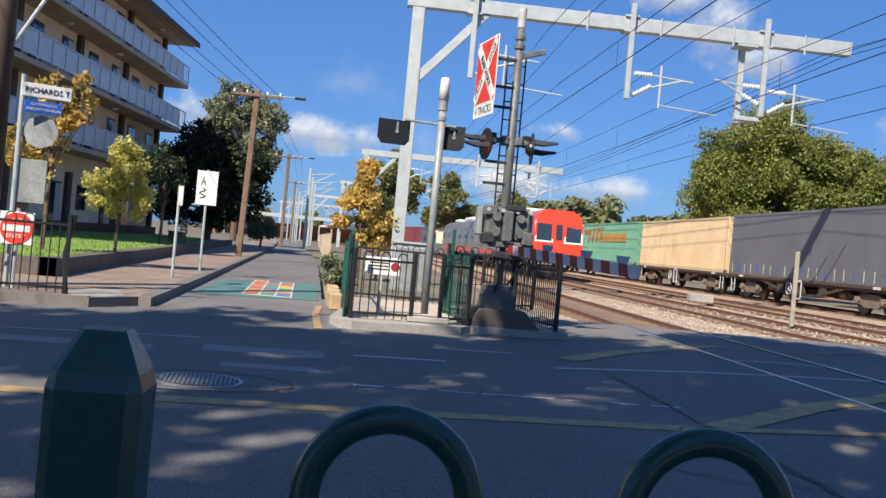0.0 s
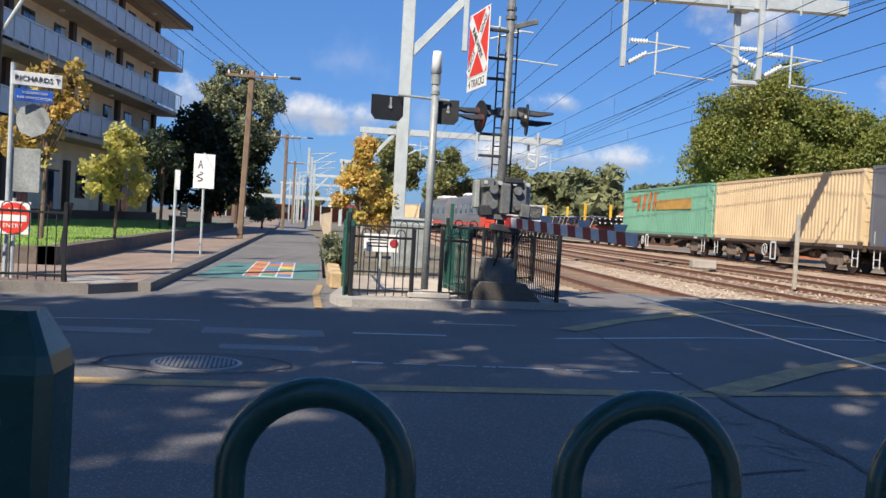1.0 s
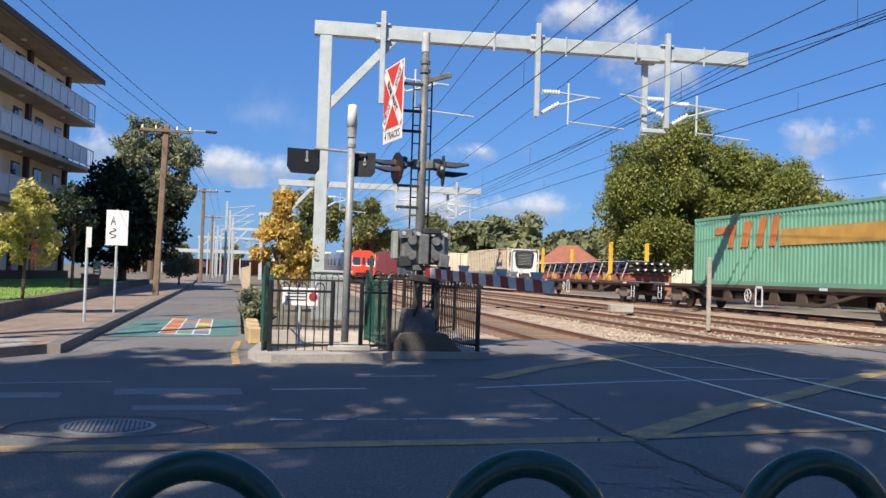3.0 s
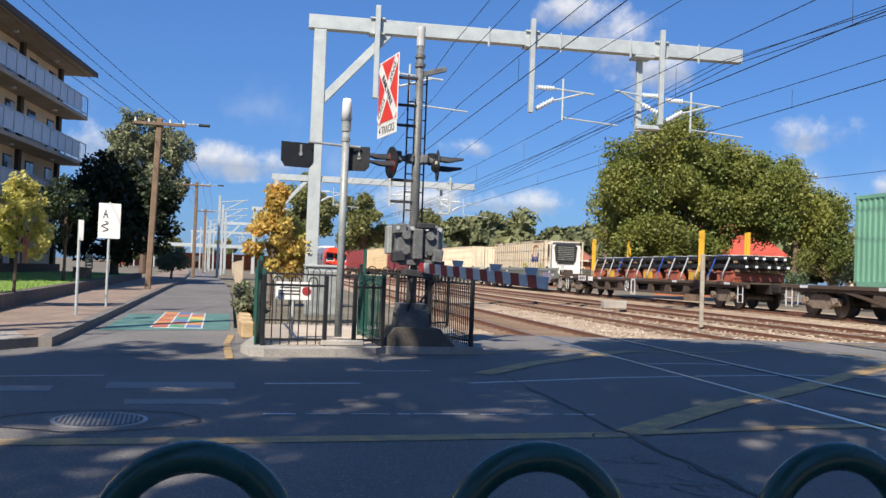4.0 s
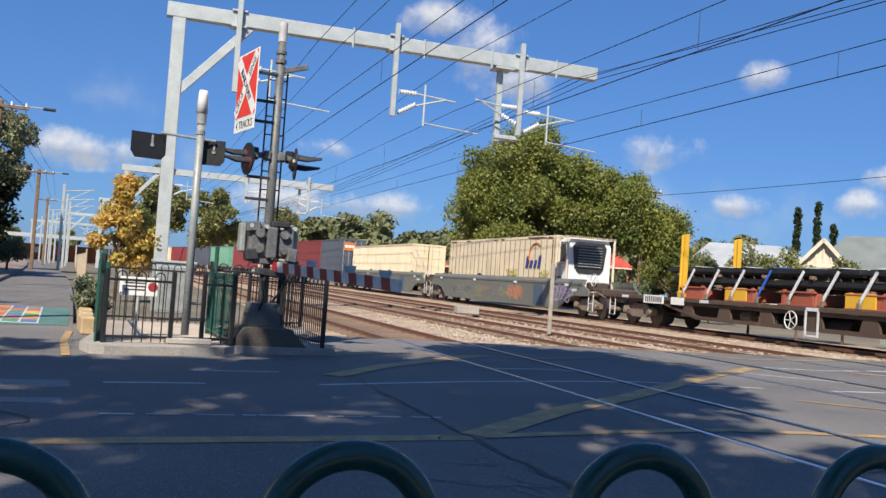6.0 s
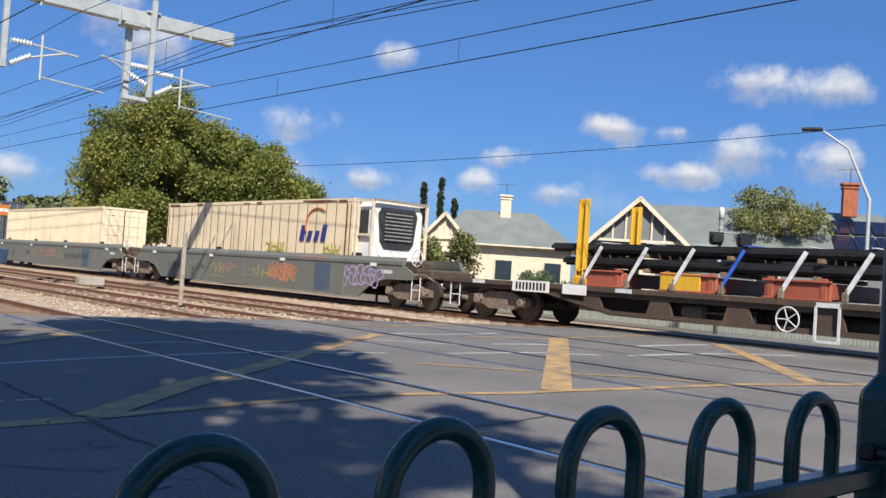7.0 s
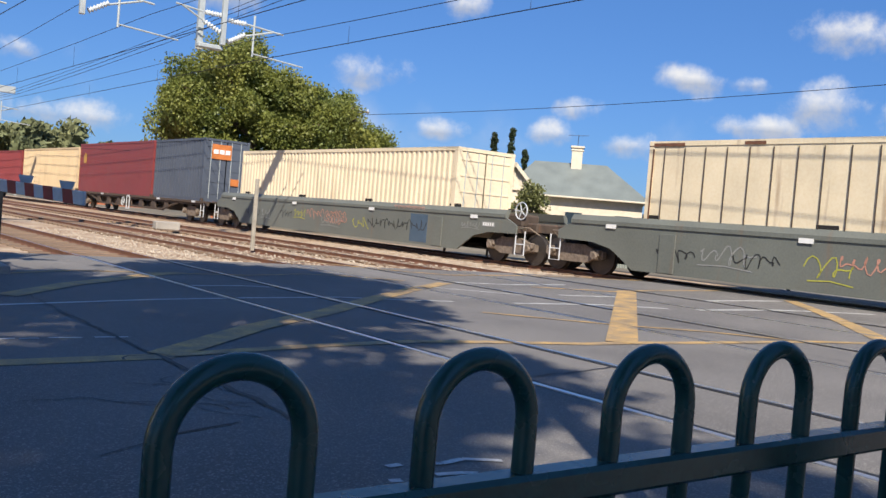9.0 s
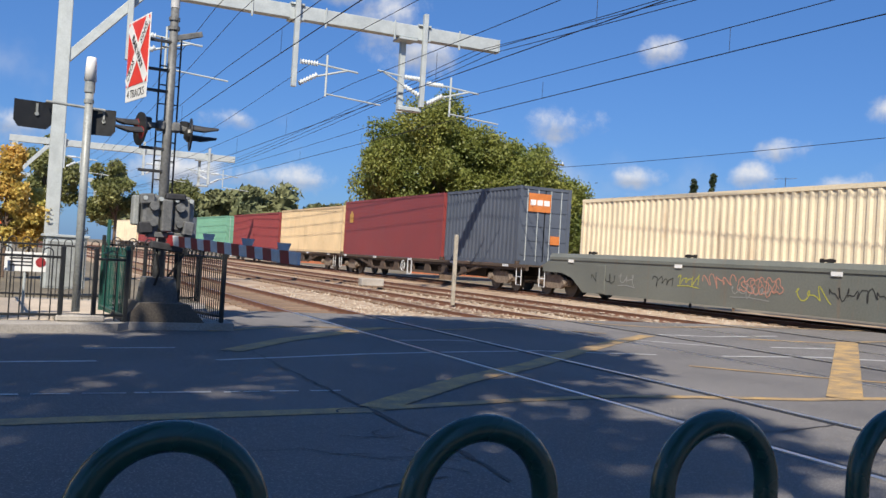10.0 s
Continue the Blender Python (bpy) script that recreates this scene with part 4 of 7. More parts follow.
# marker post between the tracks
mp = thing("marker_post", "weathered pale timber marker post between the tracks", "post", pose(13.58, 21.98, 0.02))
part("post", Mesh().box((0, 0, 0.98), (0.10, 0.08, 1.96), bev=0.01), mat("grey_timber", (0.42, 0.38, 0.31), 0.85, scale=4, var=0.3), mp)


# ---- overhead gantries and wires ----
def gantry(b, a0, a1, zt, droppers):
    g_ = thing("overhead_gantry", "grey-green galvanised steel overhead line gantry", "gantry", TRACK @ pose(0, b, 0))
    part("mast", Mesh().box((a0, 0, zt / 2), (0.42, 0.30, zt), bev=0.02), M_STEEL, g_)
    part("beam", Mesh().box(((a0 + a1) / 2 - 0.2, 0, zt - 0.12), (a1 - a0 + 0.4, 0.34, 0.48), bev=0.02), M_STEEL, g_)
    part("brace", Mesh().box((a0 + 1.25, 0, zt - 1.5), (0.28, 0.2, 3.4), pose(0, 0, 0, 0, 42, 0), bev=0.015), M_STEEL, g_)
    part("cap_plate", Mesh().box((a1 + 0.02, 0, zt - 0.12), (0.04, 0.4, 0.5), bev=0.01), M_STEEL, g_)
    for a, zl in droppers:
        d = part("dropper", Mesh().box((a, -0.28, (zt + 0.55 + zl) / 2), (0.17, 0.17, zt + 0.55 - zl), bev=0.012), M_STEEL, g_)
        part("clamp", Mesh().box((a, 0, zt + 0.14), (0.5, 0.5, 0.07), bev=0.01), M_STEEL, d)
        part("clamp", Mesh().box((a, 0, zt - 0.38), (0.5, 0.5, 0.07), bev=0.01), M_STEEL, d)
        for z, L in ((zl + 0.9, 1.35), (zl + 0.15, 1.2)):
            ins = [(a + 0.2 + 0.05 * k, -0.28, z + 0.03 * k * (1 if z < zl + 0.5 else 0)) for k in range(13)]
            part("insulator", Mesh().tube(ins, [0.05 if k % 2 else 0.10 for k in range(13)], 10), M_INSUL, d)
        part("arm", Mesh().tube([(a + 0.8, -0.28, zl + 0.9), (a + 2.3, -0.28, zl + 0.78)], 0.035, 8).tube([(a + 0.75, -0.28, zl + 0.45), (a + 1.9, -0.28, zl + 0.80)], 0.035, 8).tube([(a + 1.15, -0.28, zl - 0.1), (a + 3.2, -0.28, zl - 0.25)], 0.028, 8).tube([(a + 1.15, -0.28, zl - 0.2), (a + 1.15, -0.28, zl + 1.25)], 0.04, 8), M_STEEL, d)
    for k in range(4):
        x_ = a0 + (a1 - a0) * (0.38 + 0.17 * k)
        part("wire_clip", Mesh().tube([(x_, -0.2, zt - 0.34), (x_, -0.2, zt - 0.52)], [0.05, 0.03], 8).box((x_, -0.19, zt - 0.1), (0.05, 0.04, 0.56), bev=0.008), M_STEEL, g_)
    ga, gz = droppers[-1]
    tw = part("tension_dropper", Mesh().box((ga - 0.62, 0.3, (zt - 0.4 + gz - 0.2) / 2), (0.2, 0.2, zt - 0.2 - gz), bev=0.012).box((ga - 0.62, 0.1, zt - 0.42), (0.7, 0.7, 0.08), bev=0.01).box((ga - 0.4, -0.1, gz - 0.1), (0.9, 0.3, 0.16), bev=0.03), M_STEEL, g_)
    for z_, dz in ((gz + 1.02, 0.0), (gz + 0.45, -0.022)):
        part("insulator", Mesh().tube([(ga - 0.15 - 0.05 * k, -0.28, z_ - dz * k) for k in range(13)], [0.05 if k % 2 else 0.10 for k in range(13)], 10), M_INSUL, tw)
    part("arm", Mesh().tube([(ga - 0.8, -0.28, gz + 1.02), (ga - 1.75, -0.28, gz + 1.12)], 0.035, 8).tube([(ga - 0.75, -0.28, gz + 0.72), (ga - 1.5, -0.28, gz + 1.08)], 0.03, 8), M_STEEL, tw)
    return g_


gantry(31.4, 1.1, 16.3, 9.6, [(3.0, 7.0), (8.42, 6.88), (13.2, 6.75)])
gantry(74, -0.3, 15.5, 8.3, [(3.0, 6.3), (8.6, 6.3), (13.5, 6.0)])
gantry(118, -3, 13, 8.3, [(3.0, 6.3), (9, 6.3)])
gantry(165, -9, 8, 8.3, [(0.0, 6.3)])
gantry(215, -19, -2, 8.3, [(-8.0, 6.3)])
gr = part("graffiti_tag", Mesh(TRACK @ pose(0.86, 31.24, 1.7)).tube([(0.16 * math.sin(k * 2.4) * (1 + 0.3 * math.sin(k)), 0, 0.22 * math.cos(k * 1.7) + 0.1 * math.sin(k)) for k in range(14)], 0.02, 5), M_GRAF_K, bpy.data.objects["overhead_gantry"])


def wire(pts, r=0.012, name="overhead_wire", sag=0.25):
    out = []
    for p, q in zip(pts[:-1], pts[1:]):
        for i in range(10):
            k = i / 10
            p_ = Vector(p).lerp(Vector(q), k)
            p_.z -= sag * 4 * k * (1 - k)
            out.append(p_)
    out.append(Vector(pts[-1]))
    w = part(name, Mesh().tube(out, r, 5), M_WIRE)
    return tagged(w, "thin dark overhead line wire above the tracks", "wire")


# (across, height at the near end, height at the gantry, radius)
for a, z0, z, r in ((6.12, 6.4, 6.45, .013), (6.12, 7.1, 7.2, .011), (10.6, 6.25, 6.3, .013), (10.6, 7.1, 7.3, .011), (14.1, 6.1, 6.3, .013), (14.1, 6.6, 7.05, .011), (15.6, 7.7, 9.15, .014), (16.0, 7.2, 9.15, .014), (15.2, 6.7, 9.1, .012), (5.6, 9.2, 9.05, .011), (6.4, 9.1, 9.05, .011), (10.6, 8.7, 9.1, .012)):
    wire([ab(a + 0.2, -12, z0), ab(a, 31.1, z), ab(a - bend(74), 74, min(z, 8.0)), ab(a - bend(118), 118, min(z, 8.0) - 0.2), ab(a - bend(215), 215, min(z, 8.0) - 0.3)], r, sag=0.0 if r == .013 else 0.12)
for a, z0, z1 in ((6.12, 6.42, 7.05), (10.6, 6.28, 7.1), (14.1, 6.22, 6.75)):
    for b in (8, 16, 24, 40, 50):
        wire([ab(a, b, z0), ab(a, b, z1)], 0.006, "wire_hanger", 0)


# ---- freight train ----
M_GRAF_O = mat("faded_orange_fill", (0.42, 0.19, 0.10), 0.6, scale=5, var=0.4)
M_GRAF_G = mat("grey_spray_paint", (0.30, 0.30, 0.29), 0.6, scale=3, var=0.2)
M_BLUEPATCH = mat("dull_blue_patch", (0.07, 0.11, 0.16), 0.6, scale=3, var=0.2)
MOVING = []          # (thing, place along the train, place across its track)
FREIGHT_Z = 0.17


def corrugated(g, x, y0, y1, z0, z1, pitch=0.28, deep=0.035, sgn=-1):
    """A wall in the plane x, folded into upright ribs."""
    n = max(1, round((y1 - y0) / pitch))
    p = (y1 - y0) / n
    line = []
    for i in range(n):
        y = y0 + i * p
        line += [(x, y), (x, y + 0.28 * p), (x - sgn * deep, y + 0.5 * p), (x - sgn * deep, y + 0.78 * p)]
    line.append((x, y1))
    vs = [(a, b, z) for a, b in line for z in (z0, z1)]
    g.add(vs, [(2 * i, 2 * i + 2, 2 * i + 3, 2 * i + 1) for i in range(len(line) - 1)])


def container(B, L, h, z, material, label, flat=False, ribs=0.28, doors=True):
    """A shipping container whose middle lies at B along the train."""
    c = thing("shipping_container", label, "container", group="containers on the freight train")
    w = 2.44
    frame = Mesh()
    for sx in (-1, 1):
        for zz, t_ in ((0.08, 0.16), (h - 0.06, 0.12)):
            frame.box((sx * (w / 2 - 0.05), 0, zz), (0.10, L, t_))
        for sy in (-1, 1):
            frame.box((sx * (w / 2 - 0.08), sy * (L / 2 - 0.08), h / 2), (0.16, 0.16, h))
    for sy in (-1, 1):
        frame.box((0, sy * (L / 2 - 0.05), 0.08), (w, 0.10, 0.16)).box((0, sy * (L / 2 - 0.05), h - 0.06), (w, 0.10, 0.12))
    part("frame", frame, material, c)
    for sx in (-1, 1):
        s_ = Mesh()
        if flat:
            s_.box((sx * (w / 2 - 0.03), 0, h / 2), (0.02, L - 0.3, h - 0.2))
        else:
            corrugated(s_, sx * (w / 2 - 0.012), -L / 2 + 0.15, L / 2 - 0.15, 0.14, h - 0.10, ribs, 0.036, sx)
        part("side_wall", s_, material, c)
    part("roof", Mesh().box((0, 0, h - 0.02), (w - 0.1, L - 0.1, 0.03)), material, c)
    part("floor", Mesh().box((0, 0, 0.1), (w - 0.15, L - 0.15, 0.1)), M_TYRE, c)
    for sy in (-1, 1):
        for sx in (-1, 1):
            d = part("end_door", Mesh().box((sx * 0.55, sy * (L / 2 - 0.045), h / 2), (1.04, 0.05, h - 0.3), bev=0.01), material, c)
            if doors:
                for k in (-0.3, 0.2):
                    part("lock_rod", Mesh().tube([(sx * 0.55 + k, sy * (L / 2 - 0.005), 0.15), (sx * 0.55 + k, sy * (L / 2 - 0.005), h - 0.12)], 0.02, 6), M_STEEL, d)
                for k in range(5):
                    part("door_rib", Mesh().box((sx * 0.55, sy * (L / 2 - 0.015), 0.4 + k * (h - 0.8) / 4), (1.0, 0.03, 0.05)), material, d)
    for sy in (-1, 1):
        for sx in (-1, 1):
            for zz in (0.06, h - 0.06):
                part("corner_casting", Mesh().box((sx * (w / 2 - 0.06), sy * (L / 2 - 0.07), zz), (0.14, 0.16, 0.125), bev=0.01), M_FRAME if zz < 1 else material, c)
    MOVING.append((c, B, z))
    return c


def spring_bogie():
    """Meshes of a three-piece bogie, shared by all."""
    fr = Mesh()
    for sx in (-1, 1):
        x = sx * 0.98
        fr.prism([(-1.10, 0.42), (-0.80, 0.42), (-0.45, 0.28), (0.45, 0.28), (0.80, 0.42), (1.10, 0.42), (1.10, 0.62), (0.75, 0.66), (0.42, 0.78), (-0.42, 0.78), (-0.75, 0.66), (-1.10, 0.62)], 0, x - 0.07, x + 0.07)
    fr.box((0, 0, 0.62), (2.0, 0.34, 0.22), bev=0.03)
    axles = []
    for y in (-0.87, 0.87):
        ax = Mesh()
        for sx in (-1, 1):
            ax.tube([(sx * 1.04, y, 0.50), (sx * 1.17, y, 0.50)], [0.13, 0.10], 10)
        ax.tube([(-1.06, y, 0.46), (1.06, y, 0.46)], 0.09, 10)
        for sx in (-1, 1):
            ax.box((sx * 1.07, y, 0.58), (0.16, 0.34, 0.18), bev=0.03).tube([(sx * 1.16, y, 0.50), (sx * 1.21, y, 0.50)], [0.12, 0.09], 10)
        axles.append(("axle", ax, M_BOGIE))
    sp = Mesh()
    for sx in (-1, 1):
        for y in (-0.16, 0, 0.16):
            sp.tube([(sx * 1.0 + 0.055 * math.cos(k * 1.05), y + 0.055 * math.sin(k * 1.05), 0.34 + k * 0.0125) for k in range(30)], 0.016, 5)
    return [(n, g.data(n, m)) for n, g, m in [("side_frame", fr, M_BOGIE)] + axles + [("spring", sp, M_BOGIE)]]


BOGIE = spring_bogie()
WHEEL = Mesh().tube([(-0.085, 0, 0), (-0.06, 0, 0), (-0.06, 0, 0), (0.03, 0, 0), (0.03, 0, 0), (0.06, 0, 0)], [0.17, 0.36, 0.46, 0.46, 0.49, 0.49], 26).data("wheel", M_WHEEL)


def bogie(parent, y):
    root = None
    for n, me in BOGIE:
        o = new("bogie" if root is None else n, me)
        o.parent = root or parent
        if root is None:
            o.matrix_basis = pose(0, y, 0)
            root = o
    for yy in (-0.87, 0.87):
        for sx in (-1, 1):
            o = new("wheel", WHEEL)
            o.parent, o.matrix_basis = root, pose(sx * 0.76, yy, 0.46, 0, 0, 0 if sx < 0 else 180)


def handwheel(parent, x, y, z, r=0.26):
    g = Mesh().tube([(x, y + r * math.cos(a), z + r * math.sin(a)) for a in (k * math.pi / 10 for k in range(21))], 0.018, 6, False)
    for k in range(5):
        a = k * 1.2566
        g.tube([(x, y, z), (x, y + r * math.cos(a), z + r * math.sin(a))], 0.014, 5)
    part("hand_brake", g, M_BOOMWHITE, parent, "white spoked hand brake wheel")


def steps(parent, y):
    for sx in (-1, 1):
        g = Mesh().tube([(sx * 1.22, y - 0.2, 1.0), (sx * 1.22, y - 0.2, 0.28), (sx * 1.22, y + 0.2, 0.28), (sx * 1.22, y + 0.2, 1.0)], 0.02, 6)
        g.tube([(sx * 1.22, y - 0.2, 0.6), (sx * 1.22, y + 0.2, 0.6)], 0.018, 6)
        part("shunter_step", g, M_BOOMWHITE, parent, "pale bent steel step")


def flat_wagon(B, L, label, deep=True):
    w = thing("flat_wagon", label, "wagon", group="wagons of the freight train")
    fr, web = Mesh(), Mesh()
    for sx in (-1, 1):
        x0, x1 = sx * 1.16 - 0.06, sx * 1.16 + 0.06
        fr.prism([(-L / 2, 0.86), (L / 2, 0.86), (L / 2, 1.08), (-L / 2, 1.08)], 0, x0, x1)
        fr.prism([(-L / 2 + 4.0, 0.86), (-L / 2 + 4.5, 0.86), (-L / 2 + 6.3, 0.52), (L / 2 - 6.3, 0.52), (L / 2 - 4.5, 0.86), (L / 2 - 4.0, 0.86), (L / 2 - 6.3, 0.40), (-L / 2 + 6.3, 0.40)], 0, x0, x1)
        n_ = max(2, int((L - 11) / 1.9))
        for k in range(n_ + 1):
            y_ = -L / 2 + 5.7 + k * (L - 11.4) / n_
            fr.prism([(y_ - 0.38, 0.47), (y_ + 0.38, 0.47), (y_ + 0.25, 0.88), (y_ - 0.25, 0.88)], 0, x0 + 0.02, x1 - 0.02)
        web.box((sx * 0.62, 0, 0.70), (0.05, L - 9, 0.42))
    part("inner_web", web, M_TYRE, w)
    part("side_sill", fr, M_FRAME, w)
    part("deck", Mesh().box((0, 0, 1.06), (2.5, L, 0.06)), M_FRAME, w)
    part("centre_sill", Mesh().box((0, 0, 0.85), (0.5, L, 0.4)), M_TYRE, w)
    part("deck_edge", Mesh().box((-1.26, 0, 1.03), (0.05, L, 0.13), bev=0.012).box((1.26, 0, 1.03), (0.05, L, 0.13), bev=0.012), M_FRAME, w)
    for s_ in (-1, 1):
        part("truss_rod", Mesh().tube([(-1.2, s_ * (L / 2 - 4.0), 0.86), (-1.2, s_ * (L / 2 - 6.3), 0.46), (-1.2, s_ * (L / 2 - 8.5), 0.44)], 0.03, 6), M_FRAME, w)
        part("brake_cylinder", Mesh().tube([(-0.75, s_ * 3.2, 0.66), (-0.75, s_ * 3.2 + 0.55, 0.66)], [0.17, 0.15], 10).tube([(-0.75, s_ * 3.2 - 0.9, 0.66), (-0.75, s_ * 3.2, 0.66)], 0.03, 6), M_BOGIE, w)
    for k in range(max(2, int(L / 4))):
        part("label_plate", Mesh().box((-1.288, -L / 2 + 1.6 + k * (L - 3.2) / max(1, int(L / 4) - 1), 1.03), (0.006, 0.5, 0.10)), M_BOOMWHITE, w)
    part("tank", Mesh().tube([(-0.8, -1.2, 0.62), (-0.8, 0.8, 0.62)], 0.2, 12).box((-0.9, 2.0, 0.6), (0.4, 0.6, 0.4), bev=0.03), M_TYRE, w)
    for k in range(int(L / 1.6)):
        part("lashing_block", Mesh().box((-1.24, -L / 2 + 0.8 + 1.6 * k, 1.0), (0.05, 0.32, 0.09), bev=0.01), M_CONC if k % 3 == 0 else M_FRAME, w)
    for s_ in (-1, 1):
        bogie(w, s_ * (L / 2 - 2.3))
        steps(w, s_ * (L / 2 - 0.55))
        part("coupler", Mesh().box((0, s_ * (L / 2 + 0.25), 0.85), (0.3, 0.6, 0.3), bev=0.04), M_TYRE, w)
    handwheel(w, -1.30, 0.85, 0.68)
    part("wheel_frame", Mesh().box((-1.28, 0.25, 0.62), (0.04, 0.05, 0.75)).box((-1.28, -0.25, 0.66), (0.04, 0.05, 0.7)).box((-1.28, 0.0, 0.28), (0.04, 0.55, 0.05)), M_BOOMWHITE, w, "pale bent step frame")
    MOVING.append((w, B, 0.0))
    return w


def ribbon(g, pts, w, x):
    """A sprayed stroke of width w through pts (y, z), laid flat on the plane x."""
    vs, n = [], len(pts)
    for i in range(n):
        p, q = pts[max(i - 1, 0)], pts[min(i + 1, n - 1)]
        dy, dz = q[0] - p[0], q[1] - p[1]
        l = math.hypot(dy, dz) or 1
        ey, ez = -dz / l * w / 2, dy / l * w / 2
        vs += [(x, pts[i][0] - ey, pts[i][1] - ez), (x, pts[i][0] + ey, pts[i][1] + ez)]
    g.add(vs, [(2 * i, 2 * i + 1, 2 * i + 3, 2 * i + 2) for i in range(n - 1)])


def squiggle(parent, y, z, sx, sz, material, seed, label, x=-1.284, r=0.018, bubble=False, fill=None):
    """A sprayed tag: swelling bubble letters with an outline, or a quick running scrawl."""
    rg = random.Random(seed)
    g, inner = Mesh(), Mesh()
    n = max(3, int(sx / (0.62 * sz)))
    if bubble:
        for i in range(n):
            cy, lw, lh = y + sx * (0.5 - (i + 0.5) / n), sx / n * rg.uniform(0.6, 0.8), sz * rg.uniform(0.42, 0.56)
            a0, b0, sk = rg.uniform(0.15, 0.35), rg.uniform(0, 6), rg.uniform(-0.3, 0.3)
            loop = []
            for k in range(33):
                a = k * math.pi / 16
                f = 1 + a0 * math.cos(3 * a + b0) + 0.12 * math.cos(5 * a + 2 * b0)
                dz = lh * f * math.sin(a)
                loop.append((cy + lw * f * math.cos(a) + sk * dz, z + dz + rg.uniform(-.008, .008)))
            ribbon(g, loop, r * 2.2, x - 0.003 - 0.0015 * i)
            if fill:
                inner.add([(x - 0.001 - 0.0015 * i, p, q) for p, q in loop[:-1]], [tuple(range(32))])
            ribbon(g, [(cy + lw * 0.3, z + lh * 0.3), (cy - lw * 0.1, z + lh * rg.uniform(-.2, .2)), (cy - lw * 0.3, z - lh * 0.3)], r * 1.6, x - 0.004 - 0.0015 * i)
    else:
        pts, ph = [], rg.uniform(0, 6)
        f1, f2 = rg.uniform(0.8, 1.2), rg.uniform(1.6, 2.4)
        m_ = n * 9
        for k in range(m_ + 1):
            u = k / m_
            w_ = u * n * 6.283 * 0.9
            pts.append((y + sx * (0.5 - u) + 0.22 * sz * math.cos(w_ * f1 + ph), z + 0.5 * sz * math.sin(w_) * (0.65 + 0.35 * math.sin(w_ * 0.31 + ph)) + 0.12 * sz * math.sin(w_ * f2 + ph)))
        ribbon(g, pts, r * 1.6, x - 0.003)
        if seed % 2:
            ribbon(g, [(y + sx * 0.5, z - sz * 0.55), (y, z - sz * 0.48), (y - sx * 0.5, z - sz * 0.62)], r * 1.4, x - 0.0045)
    tag = part("graffiti", g, material, parent, label)
    if fill and inner.v:
        part("graffiti_fill", inner, fill, tag)


